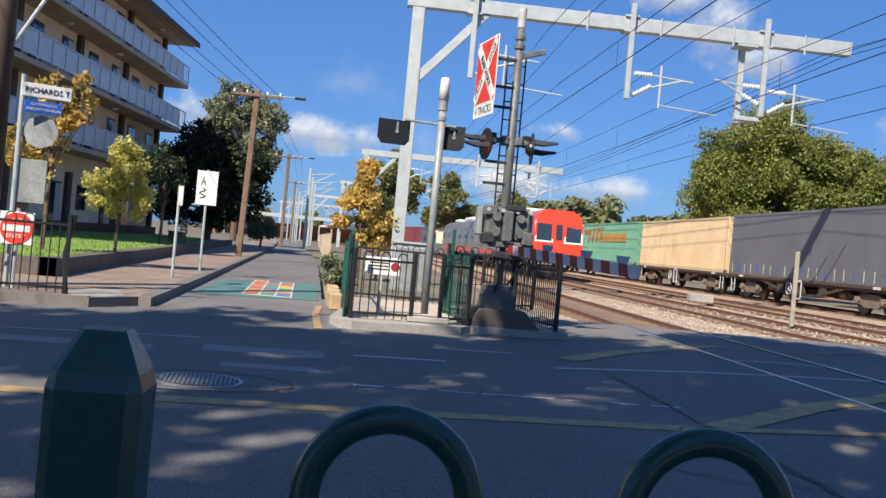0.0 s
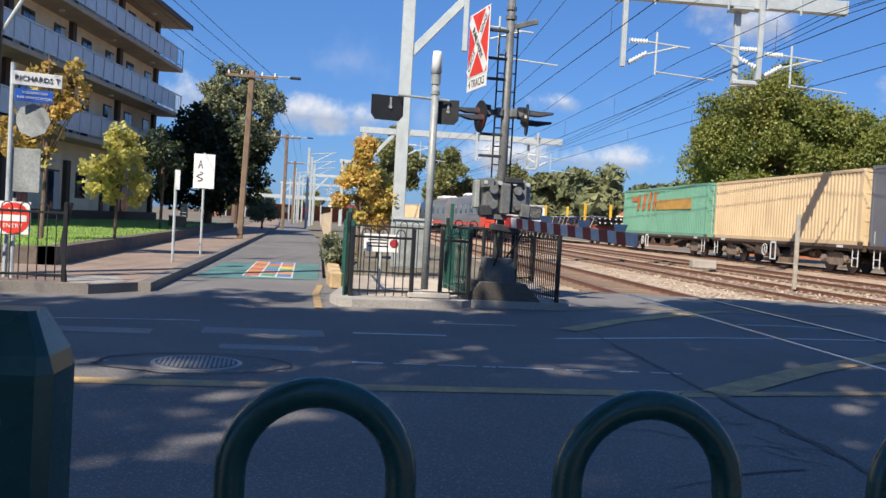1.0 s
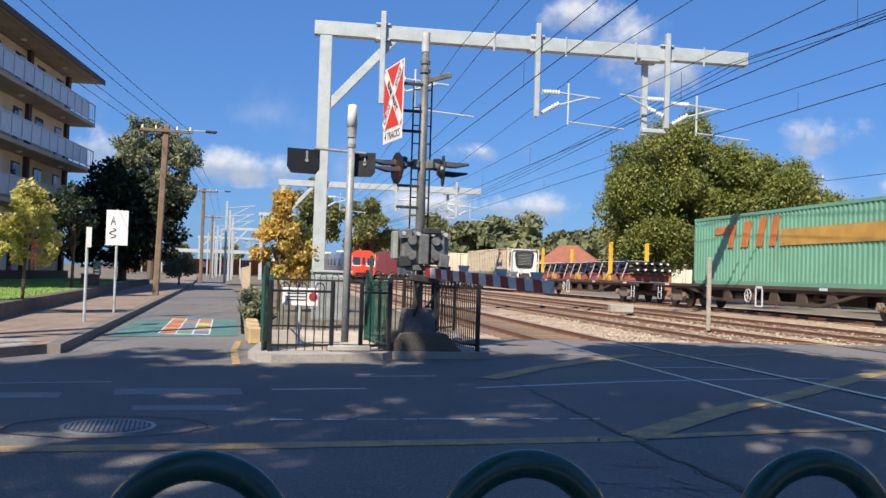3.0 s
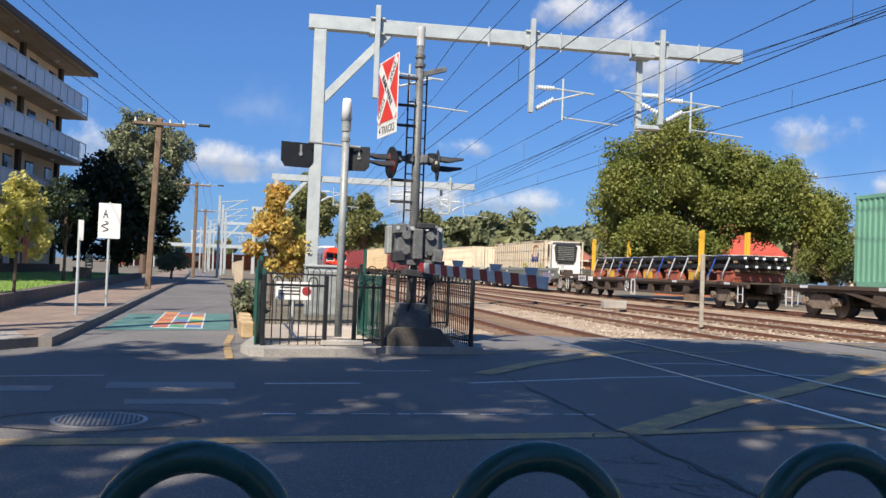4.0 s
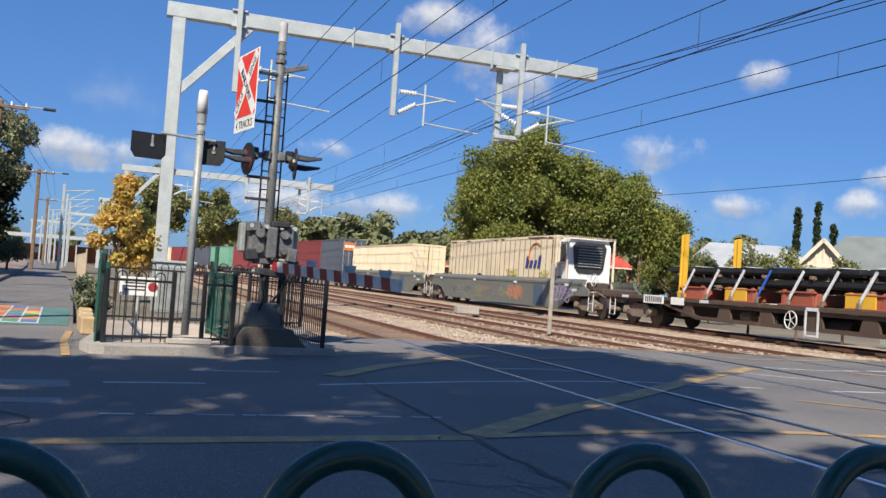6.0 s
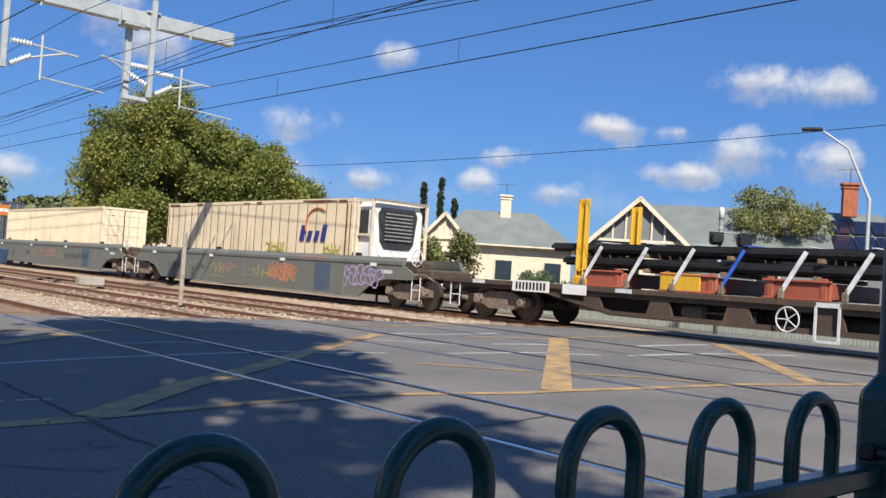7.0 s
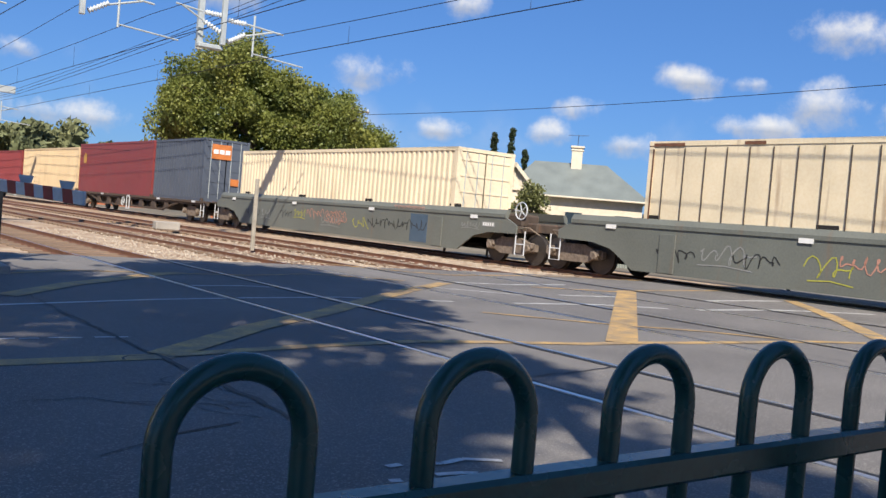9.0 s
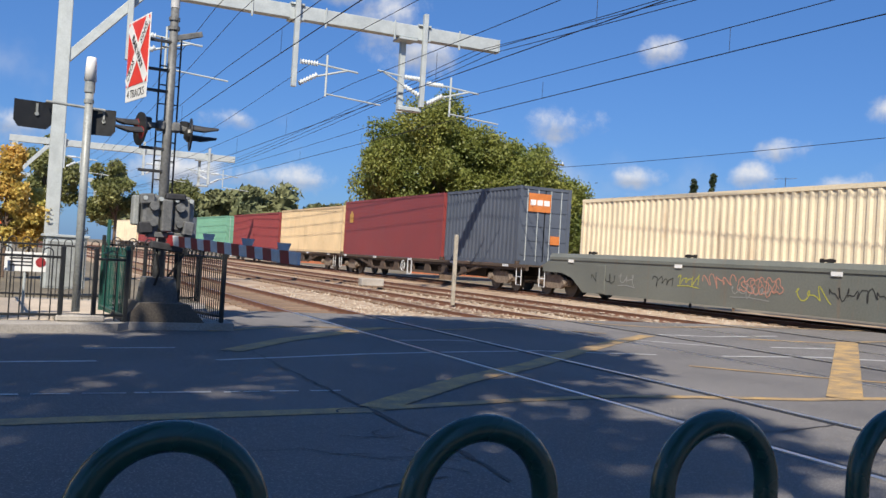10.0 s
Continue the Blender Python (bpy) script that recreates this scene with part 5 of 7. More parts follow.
def well_wagon(B, L, label, seed):
    w = thing("well_wagon", label, "wagon", group="wagons of the freight train")
    for sx in (-1, 1):
        pl = Mesh()
        x0, x1 = (sx * 1.28, sx * 1.22)
        out = [(-L / 2, 0.90), (-L / 2 + 1.3, 0.88), (-L / 2 + 2.0, 0.74), (-L / 2 + 2.5, 0.44), (-L / 2 + 2.8, 0.24), (L / 2 - 2.8, 0.24), (L / 2 - 2.5, 0.44), (L / 2 - 2.0, 0.74), (L / 2 - 1.3, 0.88), (L / 2, 0.90), (L / 2, 1.14), (L / 2 - 0.5, 1.36), (-L / 2 + 0.5, 1.36), (-L / 2, 1.14)]
        pl.prism(out, 0, min(x0, x1), max(x0, x1))
        side = part("side_plate", pl, M_C_WELL, w, "grey-green side plate with graffiti")
        sill = part("top_sill", Mesh().prism([(sx * 1.18, 1.36), (sx * 1.31, 1.36), (sx * 1.31, 1.46), (sx * 1.22, 1.60), (sx * 1.10, 1.60)], 1, -L / 2 + 0.5, L / 2 - 0.5), M_C_WELL, w)
        for k in range(4):
            part("guide", Mesh().box((sx * 1.16, -L / 2 + 3.2 + k * (L - 6.4) / 3, 1.65), (0.1, 0.55, 0.11), bev=0.02), M_TYRE, sill)
            part("label_plate", Mesh().box((sx * 1.315, -L / 2 + 2.0 + k * (L - 4.0) / 3, 1.33), (0.006, 0.36, 0.11)), M_WHITE, sill)
        for y in (-L / 2 + 3.9, L / 2 - 3.9):
            part("stiffener", Mesh().box((sx * 1.29, y, 0.75), (0.03, 0.5, 0.98), bev=0.008), M_C_WELL, side)
    part("floor", Mesh().box((0, 0, 0.42), (2.3, L - 7, 0.12)), M_TYRE, w)
    for s_ in (-1, 1):
        part("end_platform", Mesh().box((0, s_ * (L / 2 - 1.6), 1.0), (2.4, 3.2, 0.14)).box((0, s_ * (L / 2 + 0.2), 1.1), (1.7, 0.5, 0.32), bev=0.05), M_FRAME, w)
        bogie(w, s_ * (L / 2 - 0.45))
        part("coupler", Mesh().box((0, s_ * (L / 2 + 0.5), 0.85), (0.3, 0.7, 0.3), bev=0.04), M_TYRE, w)
    handwheel(w, -0.95, -L / 2 + 0.2, 1.6)
    for s_ in (-1, 1):
        steps(w, s_ * (L / 2 + 0.15))
        part("brake_box", Mesh().box((-0.6, s_ * (L / 2 - 0.5), 1.3), (0.7, 0.8, 0.4), bev=0.06), M_FRAME, w)
        part("air_pipe", Mesh().tube([(-1.1, s_ * (L / 2 - 1.0), 1.12), (-1.1, s_ * (L / 2 + 0.4), 1.1), (-0.4, s_ * (L / 2 + 0.6), 0.7)], 0.025, 6), M_BOGIE, w)
    rg = random.Random(seed)
    # long scrawls at the far end, bubble letters towards the near end
    for k in range(7):
        squiggle(w, L / 2 - 3.9 - k * (L - 10) / 8 + rg.uniform(-.4, .4), 0.84 + rg.uniform(-.1, .14), 0.9 + 0.7 * rg.random(), 0.32 + 0.22 * rg.random(), (M_GRAF_K, M_GRAF_G, M_GRAF_K, M_GRAF_Y, M_GRAF_R, M_GRAF_G, M_GRAF_Y)[k], seed * 10 + k, "spray-painted tag", r=0.019)
    if seed == 4:
        squiggle(w, -L / 2 + 7.7, 0.86, 1.8, 0.58, M_GRAF_R, seed * 10 + 8, "pink and orange bubble-letter tag", r=0.014, bubble=True, fill=M_GRAF_O)
        squiggle(w, -L / 2 + 2.75, 0.93, 2.2, 0.62, M_GRAF_P, seed * 10 + 9, "pale purple bubble-letter tag", r=0.024, bubble=True)
    else:
        squiggle(w, -L / 2 + 6.4, 0.86, 3.6, 0.34, M_GRAF_K, seed * 10 + 8, "long black scrawled tag", r=0.02)
        squiggle(w, -L / 2 + 10.6, 0.9, 1.6, 0.4, M_GRAF_R, seed * 10 + 9, "faded pink bubble-letter tag", r=0.012, bubble=True)
    squiggle(w, -L / 2 + 2.2, 1.06, 0.9, 0.2, M_GRAF_G, seed * 10 + 11, "spray-painted tag", r=0.012)
    squiggle(w, -L / 2 + 5.6, 1.48, 1.8, 0.13, M_GRAF_R, seed * 10 + 12, "spray-painted tag", -1.313, r=0.012)
    plt = part("running_number", Mesh().box((-1.284, -L / 2 + 1.3, 1.12), (0.006, 0.62, 0.14)), M_GRAF_G, w)
    for k in range(5):
        part("number_bar", Mesh().box((-1.289, -L / 2 + 1.52 - 0.11 * k, 1.12), (0.004, 0.06, 0.1)), M_WHITE, plt)
    part("blue_patch", Mesh().box((-1.283, -L / 2 + 5.0, 0.8), (0.006, 1.0, 0.95)), M_BLUEPATCH, w, "dull blue painted patch")
    MOVING.append((w, B, 0.0))
    return w


FLAT = "brown weathered container flat wagon"
# grey curtain-sided load, tan and green boxes
flat_wagon(37.9, 15.2, FLAT)
c = container(38.3, 14.6, 2.95, 1.1, M_C_GREY, "dark grey curtain-sided freight container", flat=True, doors=False)
for k in range(20):
    part("buckle", Mesh().box((-1.225, -6.8 + 0.72 * k, 0.30), (0.02, 0.05, 0.45), bev=0.005), M_STRAP if k % 3 == 0 else M_STEEL, c)
flat_wagon(53.4, 15.0, FLAT)
flat_wagon(72.2, 21.0, FLAT)
container(53.5, 14.6, 2.9, 1.1, M_C_TAN, "tan corrugated shipping container with faded marks")
c = container(70.2, 16.2, 2.95, 1.1, M_C_GREEN, "faded green corrugated container with orange band")
part("orange_band", Mesh().box((-1.226, -2.55, 1.85), (0.012, 6.3, 0.62)), M_C_YEL, c, "faded ochre band")
lg = Mesh()
for y0, w_, h_ in ((5.4, 1.3, 0.30), (4.6, 0.45, 1.0), (3.4, 0.6, 1.05), (2.2, 0.5, 1.15), (1.2, 0.5, 1.15)):
    lg.prism([(y0 + w_ / 2, 1.55 + (0.6 if h_ < 0.5 else 0)), (y0 - w_ / 2, 1.55 + (0.6 if h_ < 0.5 else 0)), (y0 - w_ / 2 - 0.3 * h_, 1.55 + h_ + (0.6 if h_ < 0.5 else 0)), (y0 + w_ / 2 - 0.3 * h_, 1.55 + h_ + (0.6 if h_ < 0.5 else 0))], 0, -1.232, -1.22)
part("logo_shape", lg, M_C_ORANGE, c, "faded orange slanted logo shapes")


def steel_load(w, L, off, seed):
    """Stanchions, cradles, dunnage, straps and bundles of dark bars on a flat wagon."""
    rg = random.Random(seed)
    for y in (-7.6, 6.7):
        for sx in (-1, 1):
            st = part("stanchion", Mesh().box((sx * 1.1, y, 2.22), (0.10, 0.27, 2.26), bev=0.015).box((sx * 1.1 - 0.07, y - 0.11, 2.22), (0.1, 0.05, 2.2), bev=0.01).box((sx * 1.1 - 0.07, y + 0.11, 2.22), (0.1, 0.05, 2.2), bev=0.01), M_YEL, w, "chipped yellow steel stanchion")
            part("stanchion_foot", Mesh().box((sx * 1.1, y, 1.22), (0.24, 0.46, 0.26), bev=0.04).tube([(sx * 1.1 - 0.14, y, 1.5), (sx * 1.1 - 0.1, y, 1.5)], 0.05, 8), M_YEL, st)
    for k in range(7):
        y = off + -L / 2 + 1.7 + k * (L - 3.4) / 6
        c_ = part("cradle", Mesh().box((0, y, 1.30), (2.3, 1.5, 0.36), bev=0.03).box((-1.14, y - 0.6, 1.34), (0.06, 0.14, 0.46), bev=0.01).box((-1.14, y + 0.6, 1.34), (0.06, 0.14, 0.46), bev=0.01), M_REDOX, w, "red oxide steel cradle")
        part("cradle_flange", Mesh().box((-1.17, y, 1.50), (0.08, 1.55, 0.05), bev=0.01).box((-1.17, y, 1.12), (0.08, 1.55, 0.05), bev=0.01), M_REDOX, c_)
        if k % 2:
            part("cradle_panel", Mesh().box((-1.18, y + 0.2, 1.33), (0.04, 1.1, 0.42), bev=0.01), M_YEL, c_, "chipped yellow end panel")
    for k in range(9):
        y = off + -L / 2 + 0.9 + k * (L - 1.8) / 8
        for z_ in (1.56, 1.93):
            part("dunnage_timber", Mesh().box((0, y + rg.uniform(-.1, .1), z_), (2.3, 0.12, 0.10), bev=0.01), M_WOOD, w)
    for lay in range(2):
        for k in range(5):
            for h_ in (-1, 1):
                y0 = off + h_ * (L / 4 - 0.1) + rg.uniform(-.12, .12) + 0.2 * lay
                b_ = part("steel_bar", Mesh().box((-0.88 + 0.44 * k, y0, 1.74 + 0.35 * lay + rg.uniform(-.012, .012)), (0.36, L / 2 - 0.35, 0.11), bev=0.012).box((-0.88 + 0.44 * k, y0, 1.74 + 0.35 * lay - 0.07), (0.14, L / 2 - 0.4, 0.08)).box((-0.88 + 0.44 * k, y0, 1.74 + 0.35 * lay + 0.08), (0.22, L / 2 - 0.4, 0.06)), M_STEELBLK, w, "dark steel bar")
                if h_ < 0:
                    part("end_mark", Mesh().box((-0.88 + 0.44 * k, y0 - L / 4 + 0.17, 1.74 + 0.35 * lay), (0.12, 0.012, 0.09)), M_WHITE, b_)
    for k in range(13):
        y = off + -L / 2 + 1.5 + k * (L - 3.0) / 12 + rg.uniform(-.15, .15)
        blue = k % 4 == 1
        st = part("strap", Mesh().box((-1.20, y, 1.66), (0.025, 0.08 if blue else 0.10, 1.05), pose(0, 0, 0, 27, 9, 0)).box((-0.55, y - 0.24, 2.23), (1.1, 0.10, 0.02)), M_STRAP if blue else M_BOOMWHITE, w, "blue ratchet strap" if blue else "pale tie-down strap")
        part("ratchet", Mesh().box((-1.25, y + 0.22, 1.2), (0.08, 0.14, 0.2), bev=0.02).box((-1.25, y + 0.2, 1.33), (0.05, 0.05, 0.12), bev=0.01), M_BOGIE, st)


w = flat_wagon(97.2, 23.9, "brown flat wagon loaded with dark steel bars and straps")
steel_load(w, 19.4, -1.9, 1)
pb = part("number_board", Mesh().box((-1.292, 8.3, 0.99), (0.02, 1.35, 0.30)), M_WHITE, w, "white wagon number board")
for k in range(9):
    part("number_bar", Mesh().box((-1.305, 8.81 - 0.128 * k, 0.99), (0.006, 0.07, 0.2)), M_BLACK, pb)
part("plain_board", Mesh().box((-1.292, 6.75, 0.98), (0.02, 0.8, 0.26)), M_WHITE, w)

# the two well wagons with their boxes
well_wagon(121.1, 21.0, "grey-green well wagon with sprayed graffiti", 4)
c = container(121.3, 14.6, 2.95, 0.62, M_C_CREAM, "rust-streaked cream refrigerated container with blue logo", flat=True)
for k in range(23):
    part("panel_seam", Mesh().box((-1.222, -6.85 + 0.62 * k, 1.48), (0.014, 0.022, 2.6)), M_FRAME, c)
for yy, l_ in ((-2.3, 1.3), (-6.1, 1.1)):
    squiggle(c, yy, 1.22, l_, 0.34, M_GRAF_Y, int(-yy * 10), "yellow sprayed tag", -1.226, r=0.03)
for k, (yy, w_, h_) in enumerate(((-4.10, 0.30, 0.58), (-4.56, 0.26, 0.38), (-5.02, 0.26, 0.38), (-5.48, 0.28, 0.60))):
    part("logo_bar", Mesh().prism([(yy + w_ / 2, 1.42), (yy - w_ / 2, 1.42), (yy - w_ / 2 - 0.12, 1.42 + h_), (yy + w_ / 2 - 0.12, 1.42 + h_)], 0, -1.236, -1.222), M_NAVY, c, "blue slanted logo bar")
part("logo_arc", Mesh().tube([(-1.24, -5.1 + 0.75 * math.cos(a), 2.0 + 0.62 * math.sin(a)) for a in (k * 0.2 - 0.4 for k in range(14))], 0.03, 5), M_C_ORANGE, c, "orange arc over the lettering")
ru = part("cooling_unit", Mesh().prism([(-1.08, 0.35), (1.08, 0.35), (1.08, 2.5), (0.92, 2.82), (-0.92, 2.82), (-1.08, 2.5)], 1, -8.15, -7.3), M_WHITE, c, "white refrigeration unit with black grille")
part("grille_surround", Mesh().prism([(-0.55, 1.28), (0.55, 1.28), (0.72, 1.5), (0.84, 2.45), (0.7, 2.66), (-0.7, 2.66), (-0.84, 2.45), (-0.72, 1.5)], 1, -8.20, -8.14), M_DARKBOX, ru, "dark grey grille surround")
part("grille", Mesh().box((0, -8.21, 2.02), (1.2, 0.04, 1.05), bev=0.015), M_BLACK, ru)
for k in range(8):
    part("louvre", Mesh().box((0, -8.24, 1.58 + 0.125 * k), (1.16, 0.05, 0.035), pose(0, 0, 0, 30, 0, 0)), M_POLE, ru)
part("service_door", Mesh().box((-0.5, -8.16, 0.85), (0.85, 0.02, 0.75), bev=0.01).box((0.5, -8.16, 0.85), (0.85, 0.02, 0.75), bev=0.01), M_WHITE, ru)
part("side_vent", Mesh().box((-1.085, -7.72, 2.1), (0.02, 0.5, 0.9), bev=0.008), M_DARKBOX, ru)
for sx in (-1, 1):
    part("guard_post", Mesh().box((sx * 1.17, -8.30, 1.45), (0.09, 0.09, 2.9), bev=0.01).box((sx * 1.17, -7.8, 2.86), (0.08, 1.0, 0.09)).box((sx * 1.17, -7.8, 1.7), (0.06, 1.0, 0.08)).box((sx * 1.17, -7.45, 1.45), (0.10, 0.14, 2.8), bev=0.01), M_CREAM, c)
part("guard_bar", Mesh().box((0, -8.30, 2.88), (2.4, 0.08, 0.08)), M_CREAM, c)
for k in range(24):
    part("rail_stripe", Mesh().box((-1.16 + 0.1 * k, -8.345, 2.88), (0.05, 0.01, 0.085)), M_DARKBOX, ru)
rr_ = random.Random(77)
for k in range(9):              # rust worn through along the top rail and the posts
    part("rust_patch", Mesh().box((-1.224, rr_.uniform(-7, 7), 2.88 - 0.03 * rr_.random()), (0.006, rr_.uniform(0.3, 1.4), rr_.uniform(0.03, 0.09))), M_RAIL, c)
for y_ in (-7.12, -6.9, 7.15):
    part("rust_patch", Mesh().box((-1.226, y_, 1.45), (0.006, 0.05, 2.6)), M_RAIL, c)
well_wagon(144.4, 22.0, "grey-green well wagon with long graffiti tags", 7)
container(144.8, 16.4, 2.9, 0.66, M_C_CREAM, "clean cream corrugated shipping container", ribs=0.30)
# slate and maroon boxes and the rest of the train
flat_wagon(168.6, 23.6, FLAT)
c = container(161.1, 7.0, 3.2, 1.1, M_C_BLUEGREY, "slate grey corrugated container with orange square", ribs=0.35)
og = part("orange_square", Mesh().box((-0.3, -3.53, 2.55), (1.05, 0.012, 0.75)), M_C_ORANGE, c, "orange square on the end")
part("orange_square", Mesh().box((0.5, -3.53, 1.05), (0.45, 0.012, 0.35)), M_C_ORANGE, c, "small orange square on the end")
part("logo_bars", Mesh().box((-0.62, -3.54, 2.55), (0.26, 0.012, 0.22)).box((-0.3, -3.54, 2.55), (0.26, 0.012, 0.22)).box((0.02, -3.54, 2.55), (0.26, 0.012, 0.22)), M_WHITE, og)
c = container(172.2, 14.5, 3.2, 1.1, M_C_RED, "maroon corrugated shipping container with small yellow mark", flat=True)
part("yellow_mark", Mesh().prism([(6.3, 1.9), (5.7, 1.9), (5.7, 2.4), (6.0, 2.6), (6.3, 2.4)], 0, -1.232, -1.22), M_C_YEL, c)
flat_wagon(196, 30.0, FLAT)
container(187.2, 14.5, 3.0, 1.1, M_C_TAN, "tan corrugated shipping container with door end")
container(202.4, 14.5, 2.9, 1.1, M_C_RED, "plain maroon shipping container far back")
flat_wagon(226, 28.0, FLAT)
container(218.5, 12.2, 2.9, 1.1, M_C_GREEN, "faded green shipping container")
container(232.0, 12.2, 2.9, 1.1, M_C_BLUEGREY, "slate grey shipping container")
flat_wagon(255, 26.0, FLAT)
container(248.0, 12.2, 2.9, 1.1, M_C_RED, "dull red shipping container")
container(261.5, 12.2, 2.9, 1.1, M_C_CREAM, "cream shipping container far back")


# ---- suburban railcar ----
def railcar(L, cab, label):
    r = thing("railcar", label, "train", group="suburban railcar set")
    prof = [(-1.38, 1.0), (1.38, 1.0), (1.45, 1.7), (1.42, 3.0), (1.2, 3.55), (0.8, 3.8), (-0.8, 3.8), (-1.2, 3.55), (-1.42, 3.0), (-1.45, 1.7)]
    y0 = 2.2 if cab else 0.0
    part("body", Mesh().prism([(x, z) for x, z in prof], 1, y0, L), M_RAILCAR, r, "dull silver car body")
    if cab:
        cabm = Mesh()
        n = len(prof)
        front = [(x * 0.94, z) for x, z in prof]
        cabm.add([(x, 2.2, z) for x, z in prof] + [(x, 0.0 + max(0, (z - 2.0)) * 0.12, z) for x, z in front], [tuple(range(n)), tuple(range(n, 2 * n))] + [(i, i + n, (i + 1) % n + n, (i + 1) % n) for i in range(n)])
        cb = part("cab", cabm, M_CABRED, r, "bright red driving cab")
        for x in (-0.82, 0.82):
            part("windscreen", Mesh().box((x, 0.10, 2.55), (0.85, 0.06, 0.95), pose(0, 0, 0, -7, 0, 0), bev=0.02), M_GLASS, cb)
            part("window_surround", Mesh().box((x, 0.115, 2.55), (1.06, 0.05, 1.16), pose(0, 0, 0, -7, 0, 0), bev=0.02), M_WHITE, cb)
        part("cab_door", Mesh().box((0, 0.09, 2.25), (0.55, 0.05, 1.7), pose(0, 0, 0, -7, 0, 0), bev=0.01), M_CABRED, cb)
        part("door_window", Mesh().box((0, 0.06, 2.6), (0.35, 0.05, 0.8), pose(0, 0, 0, -7, 0, 0), bev=0.01), M_GLASS, cb)
        part("tail_lamp", Mesh().tube([(-0.16, 0.16, 3.3), (-0.16, 0.2, 3.3)], 0.1, 10).tube([(0.16, 0.16, 3.3), (0.16, 0.2, 3.3)], 0.1, 10), M_GLASS, cb)
        part("bumper", Mesh().box((0, -0.05, 1.15), (1.9, 0.25, 0.22), bev=0.05), M_BLACK, cb)
    for k in range(6):
        for sx in (-1, 1):
            part("window", Mesh().box((sx * 1.42, y0 + 1.6 + k * (L - y0 - 3) / 5, 2.5), (0.06, 1.5, 0.8), bev=0.02), M_GLASS, r)
    part("red_stripe", Mesh().box((0, L / 2 + 1, 1.2), (2.86, L - 4, 0.25)), M_CABRED, r)
    part("roof_unit", Mesh().box((0, L * 0.4, 3.95), (1.6, 5, 0.35), bev=0.1).box((0, L * 0.75, 3.92), (1.6, 3, 0.3), bev=0.1), M_WHITE, r)
    for y in (3.5, L - 3.5):
        bogie(r, y)
    return r


CARS = [(railcar(24, True, "red and silver suburban railcar with red cab end"), 0.0), (railcar(24, False, "silver suburban railcar coupled behind"), 24.6)]


# ---- plants ----
def leaves(clumps, n, size, seed, flat=0.6):
    """Many small leaf blades scattered through the clumps (x, y, z, rx, ry, rz)."""
    rg = np.random.RandomState(seed)
    vol = np.array([c[3] * c[4] * c[5] for c in clumps]) ** 0.75
    pick = rg.choice(len(clumps), n, p=vol / vol.sum())
    c = np.array(clumps)[pick]
    d = rg.normal(size=(n, 3))
    d /= np.linalg.norm(d, axis=1)[:, None]
    r = rg.uniform(0.35, 1.0, n) ** 0.5 * (1 + 0.2 * rg.normal(size=n))
    p = c[:, :3] + d * r[:, None] * c[:, 3:6]
    a = rg.normal(size=(n, 3)) + d * 0.5
    a /= np.linalg.norm(a, axis=1)[:, None]
    b = np.cross(a, rg.normal(size=(n, 3)))
    b /= np.linalg.norm(b, axis=1)[:, None]
    s = size * rg.uniform(0.6, 1.4, n)[:, None]
    v = np.stack([p - a * s, p + b * s * flat, p + a * s, p - b * s * flat], 1).reshape(-1, 3)
    me = Mesh()
    me.v = [tuple(q) for q in v.tolist()]
    me.f = [(4 * i, 4 * i + 1, 4 * i + 2, 4 * i + 3) for i in range(n)]
    return me


def leaf_part(name, mesh, material, parent, label=""):
    d = bpy.data.meshes.new(name)
    d.from_pydata(mesh.v, [], mesh.f)
    d.materials.append(material)
    o = new(name, d)
    o.parent = parent
    return tagged(o, label)


def clump_ball(rg, c, r, k, sub):
    """k smaller clumps scattered inside an ellipsoid."""
    out = []
    for _ in range(k):
        d = Vector((rg.gauss(0, 1), rg.gauss(0, 1), rg.gauss(0, 1))).normalized() * rg.uniform(0.45, 0.95)
        q = sub * rg.uniform(0.7, 1.35)
        out.append((c[0] + d.x * r[0], c[1] + d.y * r[1], c[2] + d.z * r[2], q, q, q * 0.95))
    return out


def tree(label, m, h, crowns, n, size, leaf, seed, trunk=0.15, sub=0.5, k=14, bark=None, cat="tree"):
    rg = random.Random(seed)
    t_ = thing("tree", label, cat, m)
    clumps = []
    for c in crowns:
        clumps += clump_ball(rg, c[:3], c[3:], k, sub)
    g = Mesh().tube([(0, 0, -0.1), (0.02, 0.01, h * 0.3), (0.05, -0.03, h * 0.6), (0, 0.02, h)], [trunk, trunk * 0.85, trunk * 0.6, trunk * 0.25], 8)
    for q in clumps[:: max(1, len(clumps) // 26)]:
        z0 = h * rg.uniform(0.35, 0.75)
        mid = (q[0] * 0.5, q[1] * 0.5, (z0 + q[2]) / 2 + 0.1)
        g.tube([(0, 0, z0), mid, q[:3]], [trunk * 0.4, trunk * 0.22, trunk * 0.06], 5)
    part("trunk", g, bark or M_BARK, t_)
    leaf_part("crown", leaves(clumps, n, size, seed), leaf, t_)
    return t_


